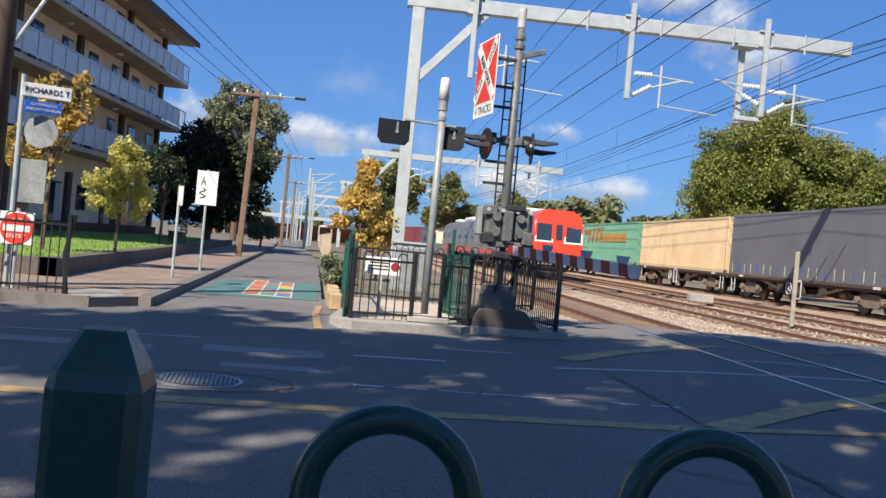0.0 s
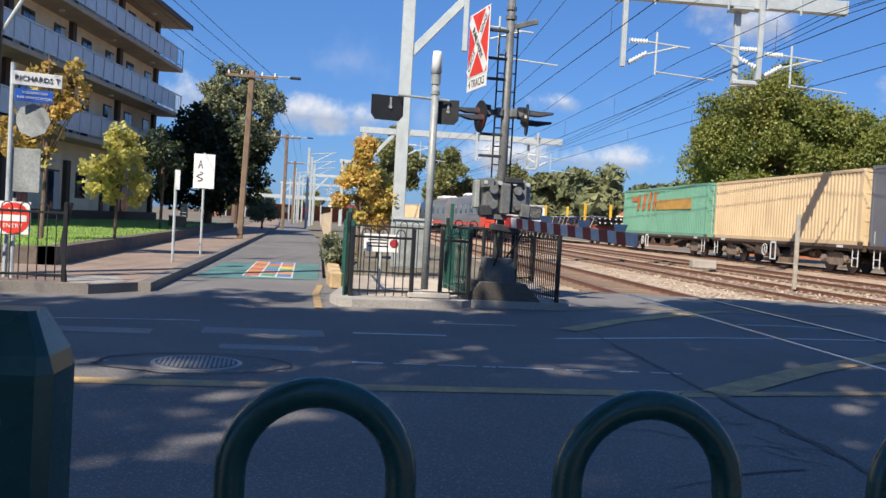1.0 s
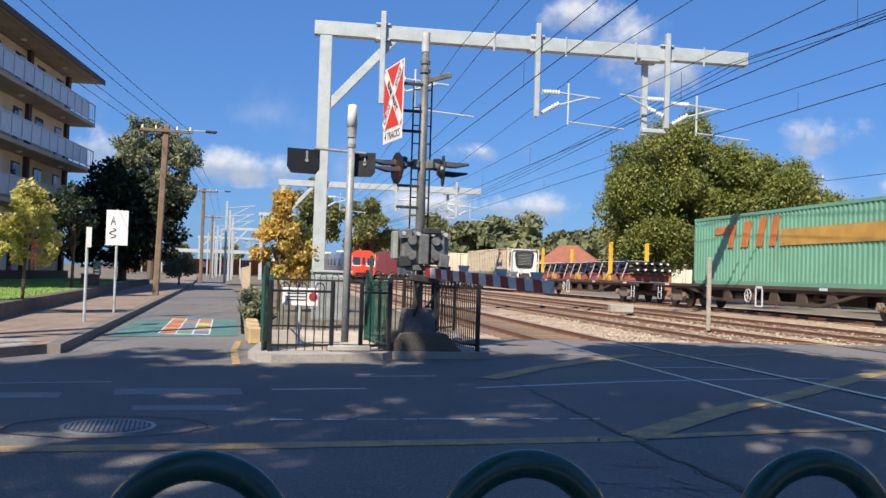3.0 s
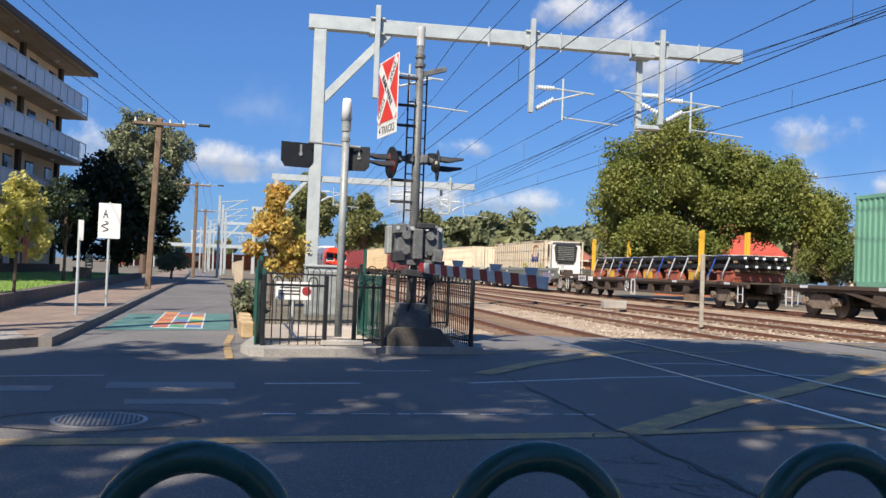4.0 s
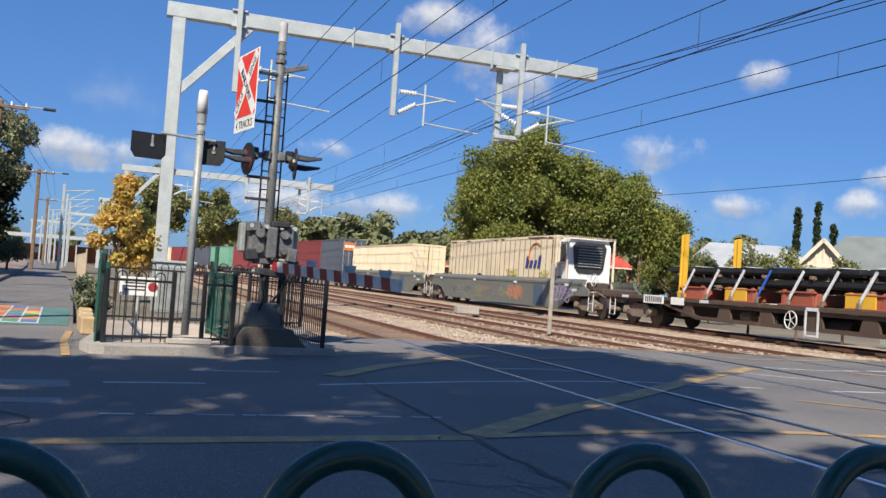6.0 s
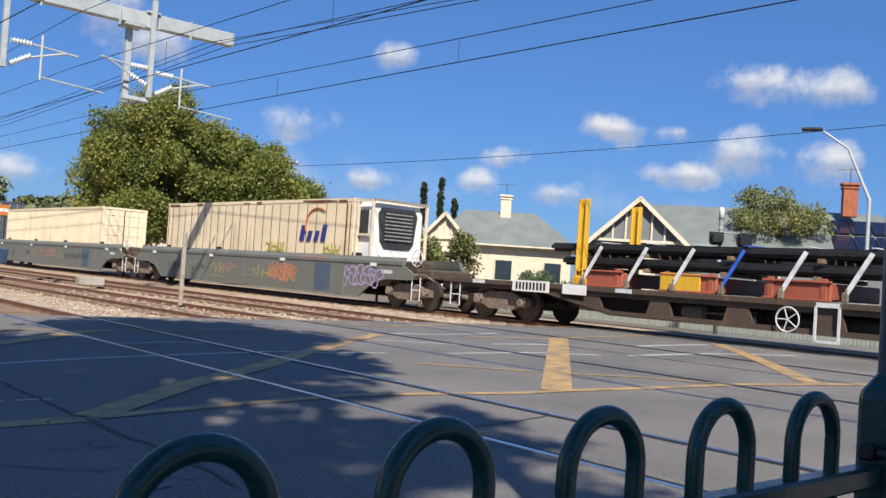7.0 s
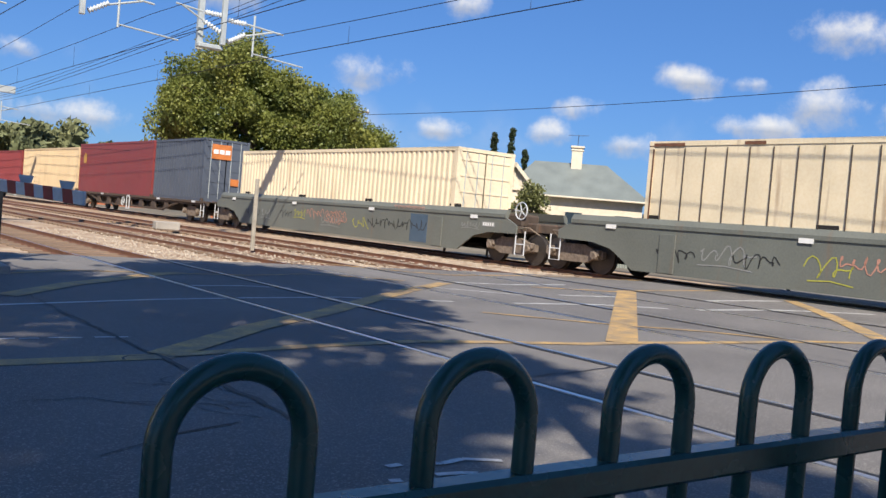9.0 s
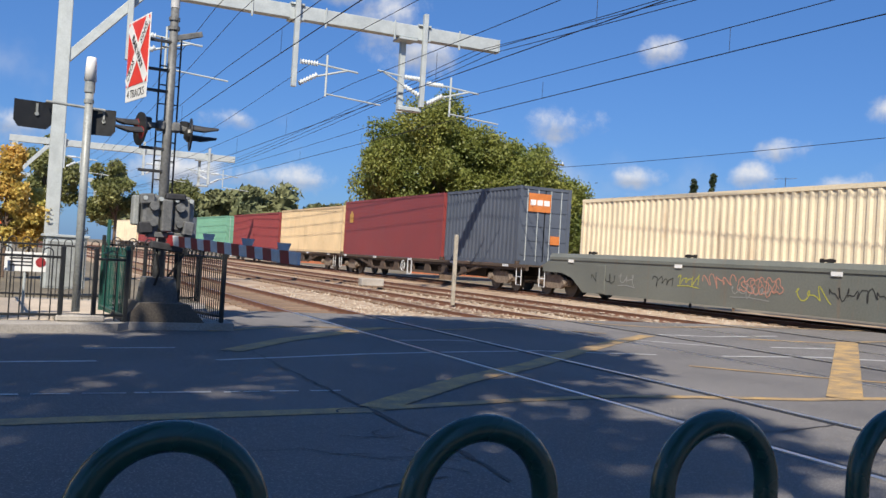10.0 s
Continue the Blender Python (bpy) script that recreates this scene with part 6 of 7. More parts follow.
# the big pepper tree beyond the freight line: lobes (x, y, z, rx, ry, rz)
PEPPER = [(-1.7, 0.6, 8.7, 3.3, 3.2, 3.5), (-3.4, 1.8, 6.2, 2.5, 2.8, 3.0), (-0.3, 0.0, 4.6, 3.4, 3.0, 2.4), (3.9, -2.4, 6.2, 2.6, 2.5, 2.4), (1.6, -1.0, 7.4, 2.4, 2.4, 2.6), (6.0, -3.7, 4.9, 1.6, 1.6, 1.7), (-2.6, 1.2, 3.9, 2.6, 2.6, 1.6)]
tree("large rounded pepper tree with drooping green and yellowish foliage", pose(30.5, 50.5, 0.1), 8, PEPPER, 190000, 0.09, M_LEAF, 5, 0.5, 0.84, 42)
# tall dark tree and a taller thin one at the end of the lawn
tree("dense dark evergreen tree shading the lawn", pose(-3.2, 54, 0.3), 5, [(-0.3, 0, 4.9, 2.3, 2.4, 2.0), (0.9, -1, 2.8, 2.2, 2.2, 2.3), (1.9, 0, 4.2, 1.2, 1.4, 1.6), (-1.4, 0, 2.6, 1.8, 2, 2.2)], 26000, 0.12, M_LEAFD, 6, 0.25, 0.55, 30)
tree("tall open grey-green gum tree behind the dark tree", pose(-2.4, 76, 0.3), 11, [(-0.4, 0, 11.2, 2.2, 2.2, 1.9), (1.4, 0, 9.6, 2.0, 2, 2.2), (-2.0, 0, 9.6, 1.6, 2, 1.7), (2.0, 0, 7.0, 1.6, 1.8, 2.0), (-0.2, 0, 8.2, 2.6, 2.2, 2.0)], 20000, 0.12, M_LEAFG, 7, 0.26, 0.5, 26)
tree("low green shrub at the side road", pose(-0.2, 62, 0), 1.6, [(0, 0, 1.2, 1.0, 1.4, 0.9)], 4000, 0.09, M_LEAFG, 8, 0.08, 0.4, 14, cat="shrub")
# young autumn trees on the lawn
tree("young autumn tree with yellow-green leaves on the lawn", pose(-3.45, 22.6, 0.42), 2.5, [(0.05, 0, 2.3, 0.34, 0.36, 0.42), (0.12, 0, 1.75, 0.62, 0.6, 0.5), (0.2, 0, 1.2, 0.8, 0.7, 0.42), (-0.42, 0.1, 1.4, 0.5, 0.5, 0.45)], 3000, 0.06, M_LEAFY, 9, 0.04, 0.13, 26)
tree("slender autumn tree with orange leaves before the flats", pose(-4.67, 20.9, 0.42), 3.9, [(0.0, 0, 2.6, 0.5, 0.5, 1.4), (0.45, 0, 3.3, 0.4, 0.4, 0.7), (-0.5, 0, 2.0, 0.5, 0.5, 0.8)], 1900, 0.06, M_LEAFO, 10, 0.05, 0.13, 20)
tree("thin brownish young tree beside the bench", pose(-3.75, 35, 0.42), 3.0, [(0, 0, 2.6, 0.9, 0.9, 1.1)], 3200, 0.06, M_LEAFD, 12, 0.06, 0.3, 14)
# autumn bush by the gantry, planting by the fence
tree("autumn tree with yellow and orange leaves beside the gantry", pose(3.1, 31.5, 0), 3.4, [(0, 0, 2.2, 0.95, 0.9, 1.1), (0.5, 0, 1.5, 0.8, 0.8, 0.8), (0.1, 0, 3.4, 0.25, 0.25, 0.7)], 7500, 0.075, M_LEAFO, 13, 0.06, 0.22, 24)
tree("yellow-leaved bush beside the gantry mast", pose(3.9, 32.4, 0), 2.4, [(0, 0, 1.9, 0.7, 0.7, 0.9)], 4500, 0.07, M_LEAFY, 14, 0.05, 0.3, 14)
rg = random.Random(4)
for i in range(7):
    y = 19.0 + i * 2.1
    tree("silvery shrub planted along the road edge", pose(xr(y) + 0.35, y, 0), 0.4, [(0, 0, 0.35, 0.3, 0.5, 0.3)], 1500, 0.04, M_LEAFG, 20 + i, 0.02, 0.14, 9, cat="shrub")
# trees behind the camera, whose shade falls on the street
SH = [((-5.0, -6.0), [(-0.6, 0, 14.5, 2.4, 5.2, 2.6), (2.6, 4.4, 14.6, 2.0, 2.4, 1.5), (3.9, 7.0, 15.5, 1.5, 2.0, 1.2), (-1.4, 5.1, 14.5, 4.0, 2.8, 2.2), (3.9, 9.0, 14.5, 1.3, 1.8, 1.0)], 15000),
      ((-11.0, -6.5), [(0.4, 0.5, 14.5, 4.4, 6.0, 2.8), (-2.0, 5.4, 14.5, 4.4, 3.1, 2.3)], 9000),
      ((-17, -5), [(0, 0, 14, 4, 6, 3)], 4500), ((-7.0, -11.0), [(-1.6, 0, 13.5, 3.4, 3.4, 2.4)], 2800)]
for i, (p_, cr, n_) in enumerate(SH):
    tree("tall street tree shading the footpath and street", pose(p_[0], p_[1], 0), 13.5, cr, n_, 0.23, M_LEAF, 40 + i, 0.3, 0.72, 40)

# unseen trees, added behind the camera to cut the sky's fill light
for i, (x, y) in enumerate(((-12, -17), (9, -19))):
    tree("unseen street tree added to cut sky light", pose(x, y, 0), 10, [(0, 0, 9.5, 4.4, 4.2, 4.5)], 5500, 0.28, M_LEAF, 60 + i, 0.3, 1.1, 26)
# plain unseen block, added to keep low sky light off the street
bb = thing("street_building", "plain unseen building added to block low sky light", "building", pose(0, -31, 0))
part("wall", Mesh().box((0, 0, 3.0), (90, 12, 6)), M_WALL, bb)
part("roof", Mesh().box((0, 0, 6.1), (91, 13, 0.25)), M_ROOFG, bb)

# far woods: low hills of many crowns
rg = random.Random(8)
g = Mesh()
for k in range(150):
    an = radians(12 + 32 * k / 150 + rg.uniform(-0.3, 0.3))
    D = rg.uniform(200, 300)
    x, y = D * math.sin(an), D * math.cos(an)
    h = 9 + 5 * rg.random()
    for j in range(5):
        ox, oy, oz, q = rg.uniform(-6, 6), rg.uniform(-6, 6), h * rg.uniform(0.35, 1.0), rg.uniform(1.9, 3.6)
        vs, fs = [], []
        for a in range(6):
            for b in range(4):
                th, ph = a * 1.047 + 0.3 * b, -0.9 + b * 0.78
                w_ = q * rg.uniform(0.75, 1.25)
                vs.append((x + ox + w_ * math.cos(th) * math.cos(ph), y + oy + w_ * math.sin(th) * math.cos(ph), oz + w_ * 0.8 * math.sin(ph)))
        for a in range(6):
            for b in range(3):
                fs.append((a * 4 + b, ((a + 1) % 6) * 4 + b, ((a + 1) % 6) * 4 + b + 1, a * 4 + b + 1))
        fs.append(tuple(a * 4 + 3 for a in range(6)))
        g.add(vs, fs)
        for _ in range(120):
            th, ph, w_ = rg.uniform(0, 6.28), rg.uniform(-0.3, 1.4), q * rg.uniform(0.9, 1.3)
            c_ = Vector((x + ox + w_ * math.cos(th) * math.cos(ph), y + oy + w_ * math.sin(th) * math.cos(ph), oz + w_ * 0.8 * math.sin(ph)))
            e1, e2 = Vector((rg.gauss(0, .38), rg.gauss(0, .38), rg.gauss(0, .38))), Vector((rg.gauss(0, .38), rg.gauss(0, .38), rg.gauss(0, .38)))
            g.add([c_ - e1, c_ + e2, c_ + e1, c_ - e2], [(0, 1, 2, 3)])
fw = setting("far_woods", g, mat("far_foliage", (0.19, 0.19, 0.085), 0.9, scale=0.06, var=0.45, col2=(0.085, 0.105, 0.05), fine=0.8, bump=0, per=0.4), "distant green wooded suburb", kind="stuff")
for x, y, h, r in ((15, 109, 12, 3.2), (21.5, 108, 10.2, 3.4), (28.5, 106, 8.3, 2.2)):
    tree("dense green tree beyond the tracks", pose(x, y, 0), h * 0.7, [(0, 0, h * 0.65, r, r, h * 0.35)], 12000, 0.18, M_LEAFM, int(x * 7 + y), 0.2, 0.9, 18)
for x, y, h in ((106.5, 104, 16.3), (110.5, 104, 17.2), (114.0, 104, 15.0)):
    tree("slim dark cypress behind the houses", pose(x, y, 0), h - 1, [(0, 0, 2 + q * (h - 3.2) / 9, 0.55 - 0.03 * q, 0.55 - 0.03 * q, 1.1) for q in range(10)], 9000, 0.18, M_LEAFD, int(x), 0.2, 0.35, 9)
for x, y, h, r, lf in ((50, 21.5, 6.6, 3.2, M_LEAFM), (37, 46, 3.6, 2.5, M_LEAF)):
    tree("autumn-tinged garden tree behind the houses", pose(x, y, 0), h * 0.6, [(0, 0, h * 0.85, r, r, r * 0.5)], 16000, 0.07, lf, int(x + y), 0.12, 0.5, 60)


# ---- block of flats ----
FL = Matrix.Translation((-5.3, 58.0, 0)) @ Matrix.Rotation(-math.atan(0.175), 4, "Z")
fl = thing("apartment_block", "four-storey cream brick flats with grey-railed balconies", "building", FL)
LEN = 33.0
part("wall", Mesh().box((-6.4, -LEN / 2 - 0.8, 6.0), (10.0, LEN, 11.9)), M_WALL, fl, "cream brick wall")
part("roof", Mesh().box((-5.5, -LEN / 2, 12.12), (11.5, LEN + 1.6, 0.2), bev=0.03), M_SLAB, fl, "flat roof with deep eaves")
part("fascia", Mesh().box((0.28, -LEN / 2, 12.12), (0.06, LEN + 1.6, 0.3), bev=0.01), M_BROWN, fl, "dark brown fascia")
for lv, z in enumerate((3.9, 6.6, 9.3)):
    part("balcony_slab", Mesh().box((-0.72, -LEN / 2, z + 0.11), (1.5, LEN, 0.22), bev=0.02), M_SLAB, fl)
    bal = part("balustrade", Mesh().box((0.0, -LEN / 2, z + 1.27), (0.06, LEN, 0.06)).box((0.0, -LEN / 2, z + 0.36), (0.05, LEN, 0.05)), M_BALU, fl, "grey steel balustrade")
    pm = Mesh().box((0, 0, 0), (0.05, 0.05, 1.1)).data("baluster_post", M_BALU)
    qm = Mesh().box((0, 0, 0), (0.015, 1.22, 0.84)).data("balustrade_panel", M_BALU)
    for k in range(25):
        y = -0.05 - k * 1.32
        o = new("baluster_post", pm)
        o.parent, o.matrix_basis = bal, pose(0, y, z + 0.75)
        if k > 1:
            o = new("balustrade_panel", qm)
            o.parent, o.matrix_basis = bal, pose(-0.01, y + 0.66, z + 0.81)
    for k in range(9):
        part("end_bar", Mesh().box((-0.15 - k * 0.15, 0, z + 0.8), (0.02, 0.02, 0.95)), M_BALU, bal)
for lv, z in enumerate((0.5, 4.12, 6.82, 9.52)):
    for k in range(10):
        y = -2.2 - k * 3.2
        tall = (k + lv) % 3 != 0
        h = 2.05 if tall else 1.1
        wz = z + (h / 2 if tall else 1.5)
        wd = part("window", Mesh().box((-1.40, y, wz), (0.06, 1.25, h + 0.1), bev=0.01), M_BROWN, fl, "brown-framed window")
        part("pane", Mesh().box((-1.365, y - 0.29, wz), (0.03, 0.52, h - 0.08)), M_GLASS, wd)
        part("curtain_pane", Mesh().box((-1.368, y + 0.29, wz), (0.03, 0.52, h - 0.08)), M_GLASS if k % 2 else M_BALU, wd)
    for k in range(5):
        part("pier", Mesh().box((-1.30, -0.95 - k * 6.4, z + 1.28), (0.2, 0.45, 2.6)), M_BROWN, fl, "brown rendered pier")
        part("bulkhead_lamp", Mesh().tube([(-0.7, -3.8 - k * 6.4, z + 2.38), (-0.7, -3.8 - k * 6.4, z + 2.46)], 0.14, 10), M_WHITE, fl)
part("plinth", Mesh().box((-1.3, -LEN / 2, 0.6), (0.3, LEN, 0.5)), M_BROWN, fl)

# ---- street furniture by the flats ----
tp = thing("timber_pole", "thick dark brown timber pole with grey stay", "pole", pose(-4.05, 14.4, 0.1))
part("shaft", Mesh().tube([(0, 0, 0), (0.05, 0, 9)], [0.17, 0.13], 12), M_BROWN, tp, smooth=True)
part("stay", Mesh().tube([(0.1, 0, 3.4), (0.75, 0, 4.6)], 0.03, 8), M_STEEL, tp)
sp = thing("street_sign", "street name blades on a grey post", "sign", pose(-3.62, 14.05, 0.1))
part("post", Mesh().tube([(0, 0, 0), (0, 0, 3.05)], 0.035, 10), M_STEEL, sp)
nb1 = part("name_blade", Mesh().box((0.33, -0.04, 2.83), (0.66, 0.02, 0.19), pose(0, 0, 0, 0, 0, 20), bev=0.004), M_WHITE, sp, "white street name blade")
lettering("word", "RICHARDS T", 0.105, M_BLACK, nb1, pose(0.34, -0.055, 2.83, 90, 0, 20))
nb2 = part("info_blade", Mesh().box((0.30, -0.04, 2.60), (0.5, 0.02, 0.17), pose(0, 0, 0, 0, 0, 20), bev=0.004), M_BLUE, sp, "blue direction blade")
for zz, wd in ((2.635, "GOODWOOD"), (2.565, "RAILWAY STATION")):
    lettering("word", wd, 0.052, M_WHITE, nb2, pose(0.31, -0.053, zz, 90, 0, 20))
part("round_plate", Mesh().tube([(0.28, 0.02, 2.26), (0.28, 0.03, 2.26)], 0.24, 8), M_POLE, sp, "grey back of a sign plate")
part("back_plate", Mesh().box((0.2, 0.02, 1.55), (0.42, 0.015, 0.62), bev=0.005), M_POLE, sp, "grey back of a rectangular sign")
ne = thing("no_entry_sign", "round red no entry sign on a white plate", "sign", pose(-3.50, 13.9, -0.05))
part("post", Mesh().tube([(0, 0.03, 0), (0, 0.03, 1.3)], 0.028, 8), M_STEEL, ne)
pl_ = part("plate", Mesh().box((0, 0, 1.02), (0.46, 0.012, 0.46), bev=0.005), M_WHITE, ne)
part("disc", Mesh().tube([(0, -0.012, 1.02), (0, -0.006, 1.02)], 0.22, 28), M_RED, pl_)
part("bar", Mesh().box((0, -0.015, 1.02), (0.36, 0.006, 0.09)), M_WHITE, pl_)
lettering("word", "NO", 0.085, M_WHITE, pl_, pose(0, -0.017, 1.13, 90, 0, 0))
lettering("word", "ENTRY", 0.085, M_WHITE, pl_, pose(0, -0.017, 0.91, 90, 0, 0))
bar_fence((-9.0, 13.2), (-2.74, 13.58), 1.08, M_BLACK, z0=0.13)
kp = thing("leaning_fence_post", "bent black end post of the fence", "post", pose(-2.72, 13.6, 0.13))
part("post", Mesh().tube([(0, 0, 0), (-0.06, 0, 0.55), (0.04, 0, 1.1)], 0.03, 8), M_BLACK, kp)
for x, y, h, w, lab in ((-1.55, 23.46, 2.6, 0.5, "back of a white parking sign with a graffiti tag"), (-1.85, 19.6, 2.0, 0.0, "narrow edge-on sign on a grey post")):
    s_ = thing("sign_post", lab, "sign", pose(x, y, 0.13))
    part("post", Mesh().tube([(0, 0, 0), (0, 0, h - 0.12)], 0.03, 8), M_STEEL, s_)
    if w:
        pl_ = part("plate", Mesh().box((0, -0.035, h - 0.57), (w, 0.012, 0.84), bev=0.005), M_WHITE, s_)
        part("graffiti", Mesh().tube([(-0.14, -0.046, h - 0.50), (-0.09, -0.046, h - 0.30), (-0.04, -0.046, h - 0.50), (-0.07, -0.046, h - 0.42), (-0.12, -0.046, h - 0.42)], 0.012, 4).tube([(-0.10 + 0.08 * math.sin(k * 1.25), -0.046, h - 0.58 - 0.03 * k) for k in range(9)], 0.012, 4), M_GRAF_K, pl_)
    else:
        part("plate", Mesh().box((0.03, -0.03, h - 0.33), (0.08, 0.3, 0.4), pose(0, 0, 0, 0, 0, 10), bev=0.005), M_WHITE, s_)


def power_pole(m, h, label, lean=0.0, lamp=False):
    p_ = thing("power_pole", label, "pole", m)
    part("shaft", Mesh().box((0, 0, h / 2), (0.24, 0.2, h), pose(0, 0, 0, 0, lean, 0), bev=0.04), M_WOOD, p_)
    t = math.sin(radians(lean)) * h / 2
    part("crossarm", Mesh().box((t, -0.12, h - 0.25), (2.0, 0.1, 0.12), bev=0.01), M_WOOD, p_)
    for x in (-0.9, -0.4, 0.4, 0.9):
        part("insulator", Mesh().tube([(t + x, -0.12, h - 0.19), (t + x, -0.12, h - 0.05)], [0.05, 0.03], 8), M_INSUL, p_)
    if lamp:
        part("lamp_arm", Mesh().tube([(t, 0, h - 0.2), (t + 1.5, 0, h - 0.15)], 0.025, 6), M_STEEL, p_)
        part("lamp_head", Mesh().box((t + 1.7, 0, h - 0.17), (0.45, 0.18, 0.1), bev=0.03), M_DARKBOX, p_)
    return p_


PL = "weathered timber power pole with crossarm"
power_pole(pose(-0.9, 38.0, 0.1), 6.75, PL, 1.5, True)
power_pole(pose(1.3, 70, 0.1), 7.0, PL, 0, True)
power_pole(pose(3.0, 105, 0.1), 7.0, PL, 0, True)
power_pole(pose(35.0, 46.6, 0.17), 7.75, PL, 3)
power_pole(pose(41.0, 84, 0.05), 8.5, PL)
power_pole(pose(32.5, 118, 0.0), 8.5, PL)
for dx in (-0.9, -0.4, 0.4, 0.9):
    wire([(-0.9 + dx, 37.9, 6.7), (-9.5 + dx, 2, 9.5)], 0.01, "power_line", 0.4)
    wire([(-0.9 + dx, 37.9, 6.7), (1.3 + dx, 70, 7.0), (3 + dx, 105, 7)], 0.01, "power_line", 0.4)
wire([(35.2, 46.6, 7.4), (39, 10, 8.6), (42, -20, 8.6)], 0.015, "power_line", 0.3)
wire([(35.2, 46.6, 5.2), (22, 56, 3.8)], 0.012, "power_line", 0.2)
bn = thing("park_bench", "pale slatted park bench on the lawn", "bench", pose(-3.65, 40.5, 0.42, 0, 0, -75))
for k in range(4):
    part("seat_slat", Mesh().box((0, -0.2 + 0.12 * k, 0.45), (1.5, 0.09, 0.03), bev=0.005), M_CREAM, bn)
    part("back_slat", Mesh().box((0, 0.26, 0.55 + 0.13 * k), (1.5, 0.03, 0.09), bev=0.005), M_CREAM, bn)
for x in (-0.65, 0.65):
    part("leg", Mesh().box((x, 0.02, 0.22), (0.07, 0.5, 0.44), bev=0.01).box((x, 0.28, 0.7), (0.06, 0.05, 0.6), bev=0.01), M_WOOD, bn)
# fence along the railway side of the side road
bar_fence((2.3, 33.5), (7.6, 130), 1.5, M_SLAB, gap=0.35, r=0.02, loops=False, z0=0.0, label="weathered grey-brown paling fence beside the railway")
pb_ = Mesh()
for k in range(6):
    pb_.box((xr(16.5 + 1.2 * k) + 0.2, 16.5 + 1.2 * k, 0.14), (0.22, 0.95, 0.3), bev=0.03)
setting("planter_edge", pb_, mat("sandstone_block", (0.50, 0.36, 0.20), 0.9, scale=3, var=0.3), "sandstone block edging by the planting", category="edging")
eb = thing("equipment_cabinet", "grey sheet metal equipment cabinet on a footing", "cabinet", pose(3.6, 23.2, 0))
part("body", Mesh().box((0, 0, 0.65), (0.9, 0.5, 1.2), bev=0.02), M_STEEL, eb)
part("roof", Mesh().box((0, 0, 1.28), (1.0, 0.6, 0.06), bev=0.01), M_STEEL, eb)
part("door", Mesh().box((0, -0.255, 0.62), (0.8, 0.015, 1.05), bev=0.004), M_POLE, eb)
sg = thing("track_side_box", "low pale signalling box between the tracks", "box", TRACK @ pose(12.4, 33, 0.05))
part("body", Mesh().box((0, 0, 0.2), (0.9, 0.4, 0.3), bev=0.03), M_CONC, sg)


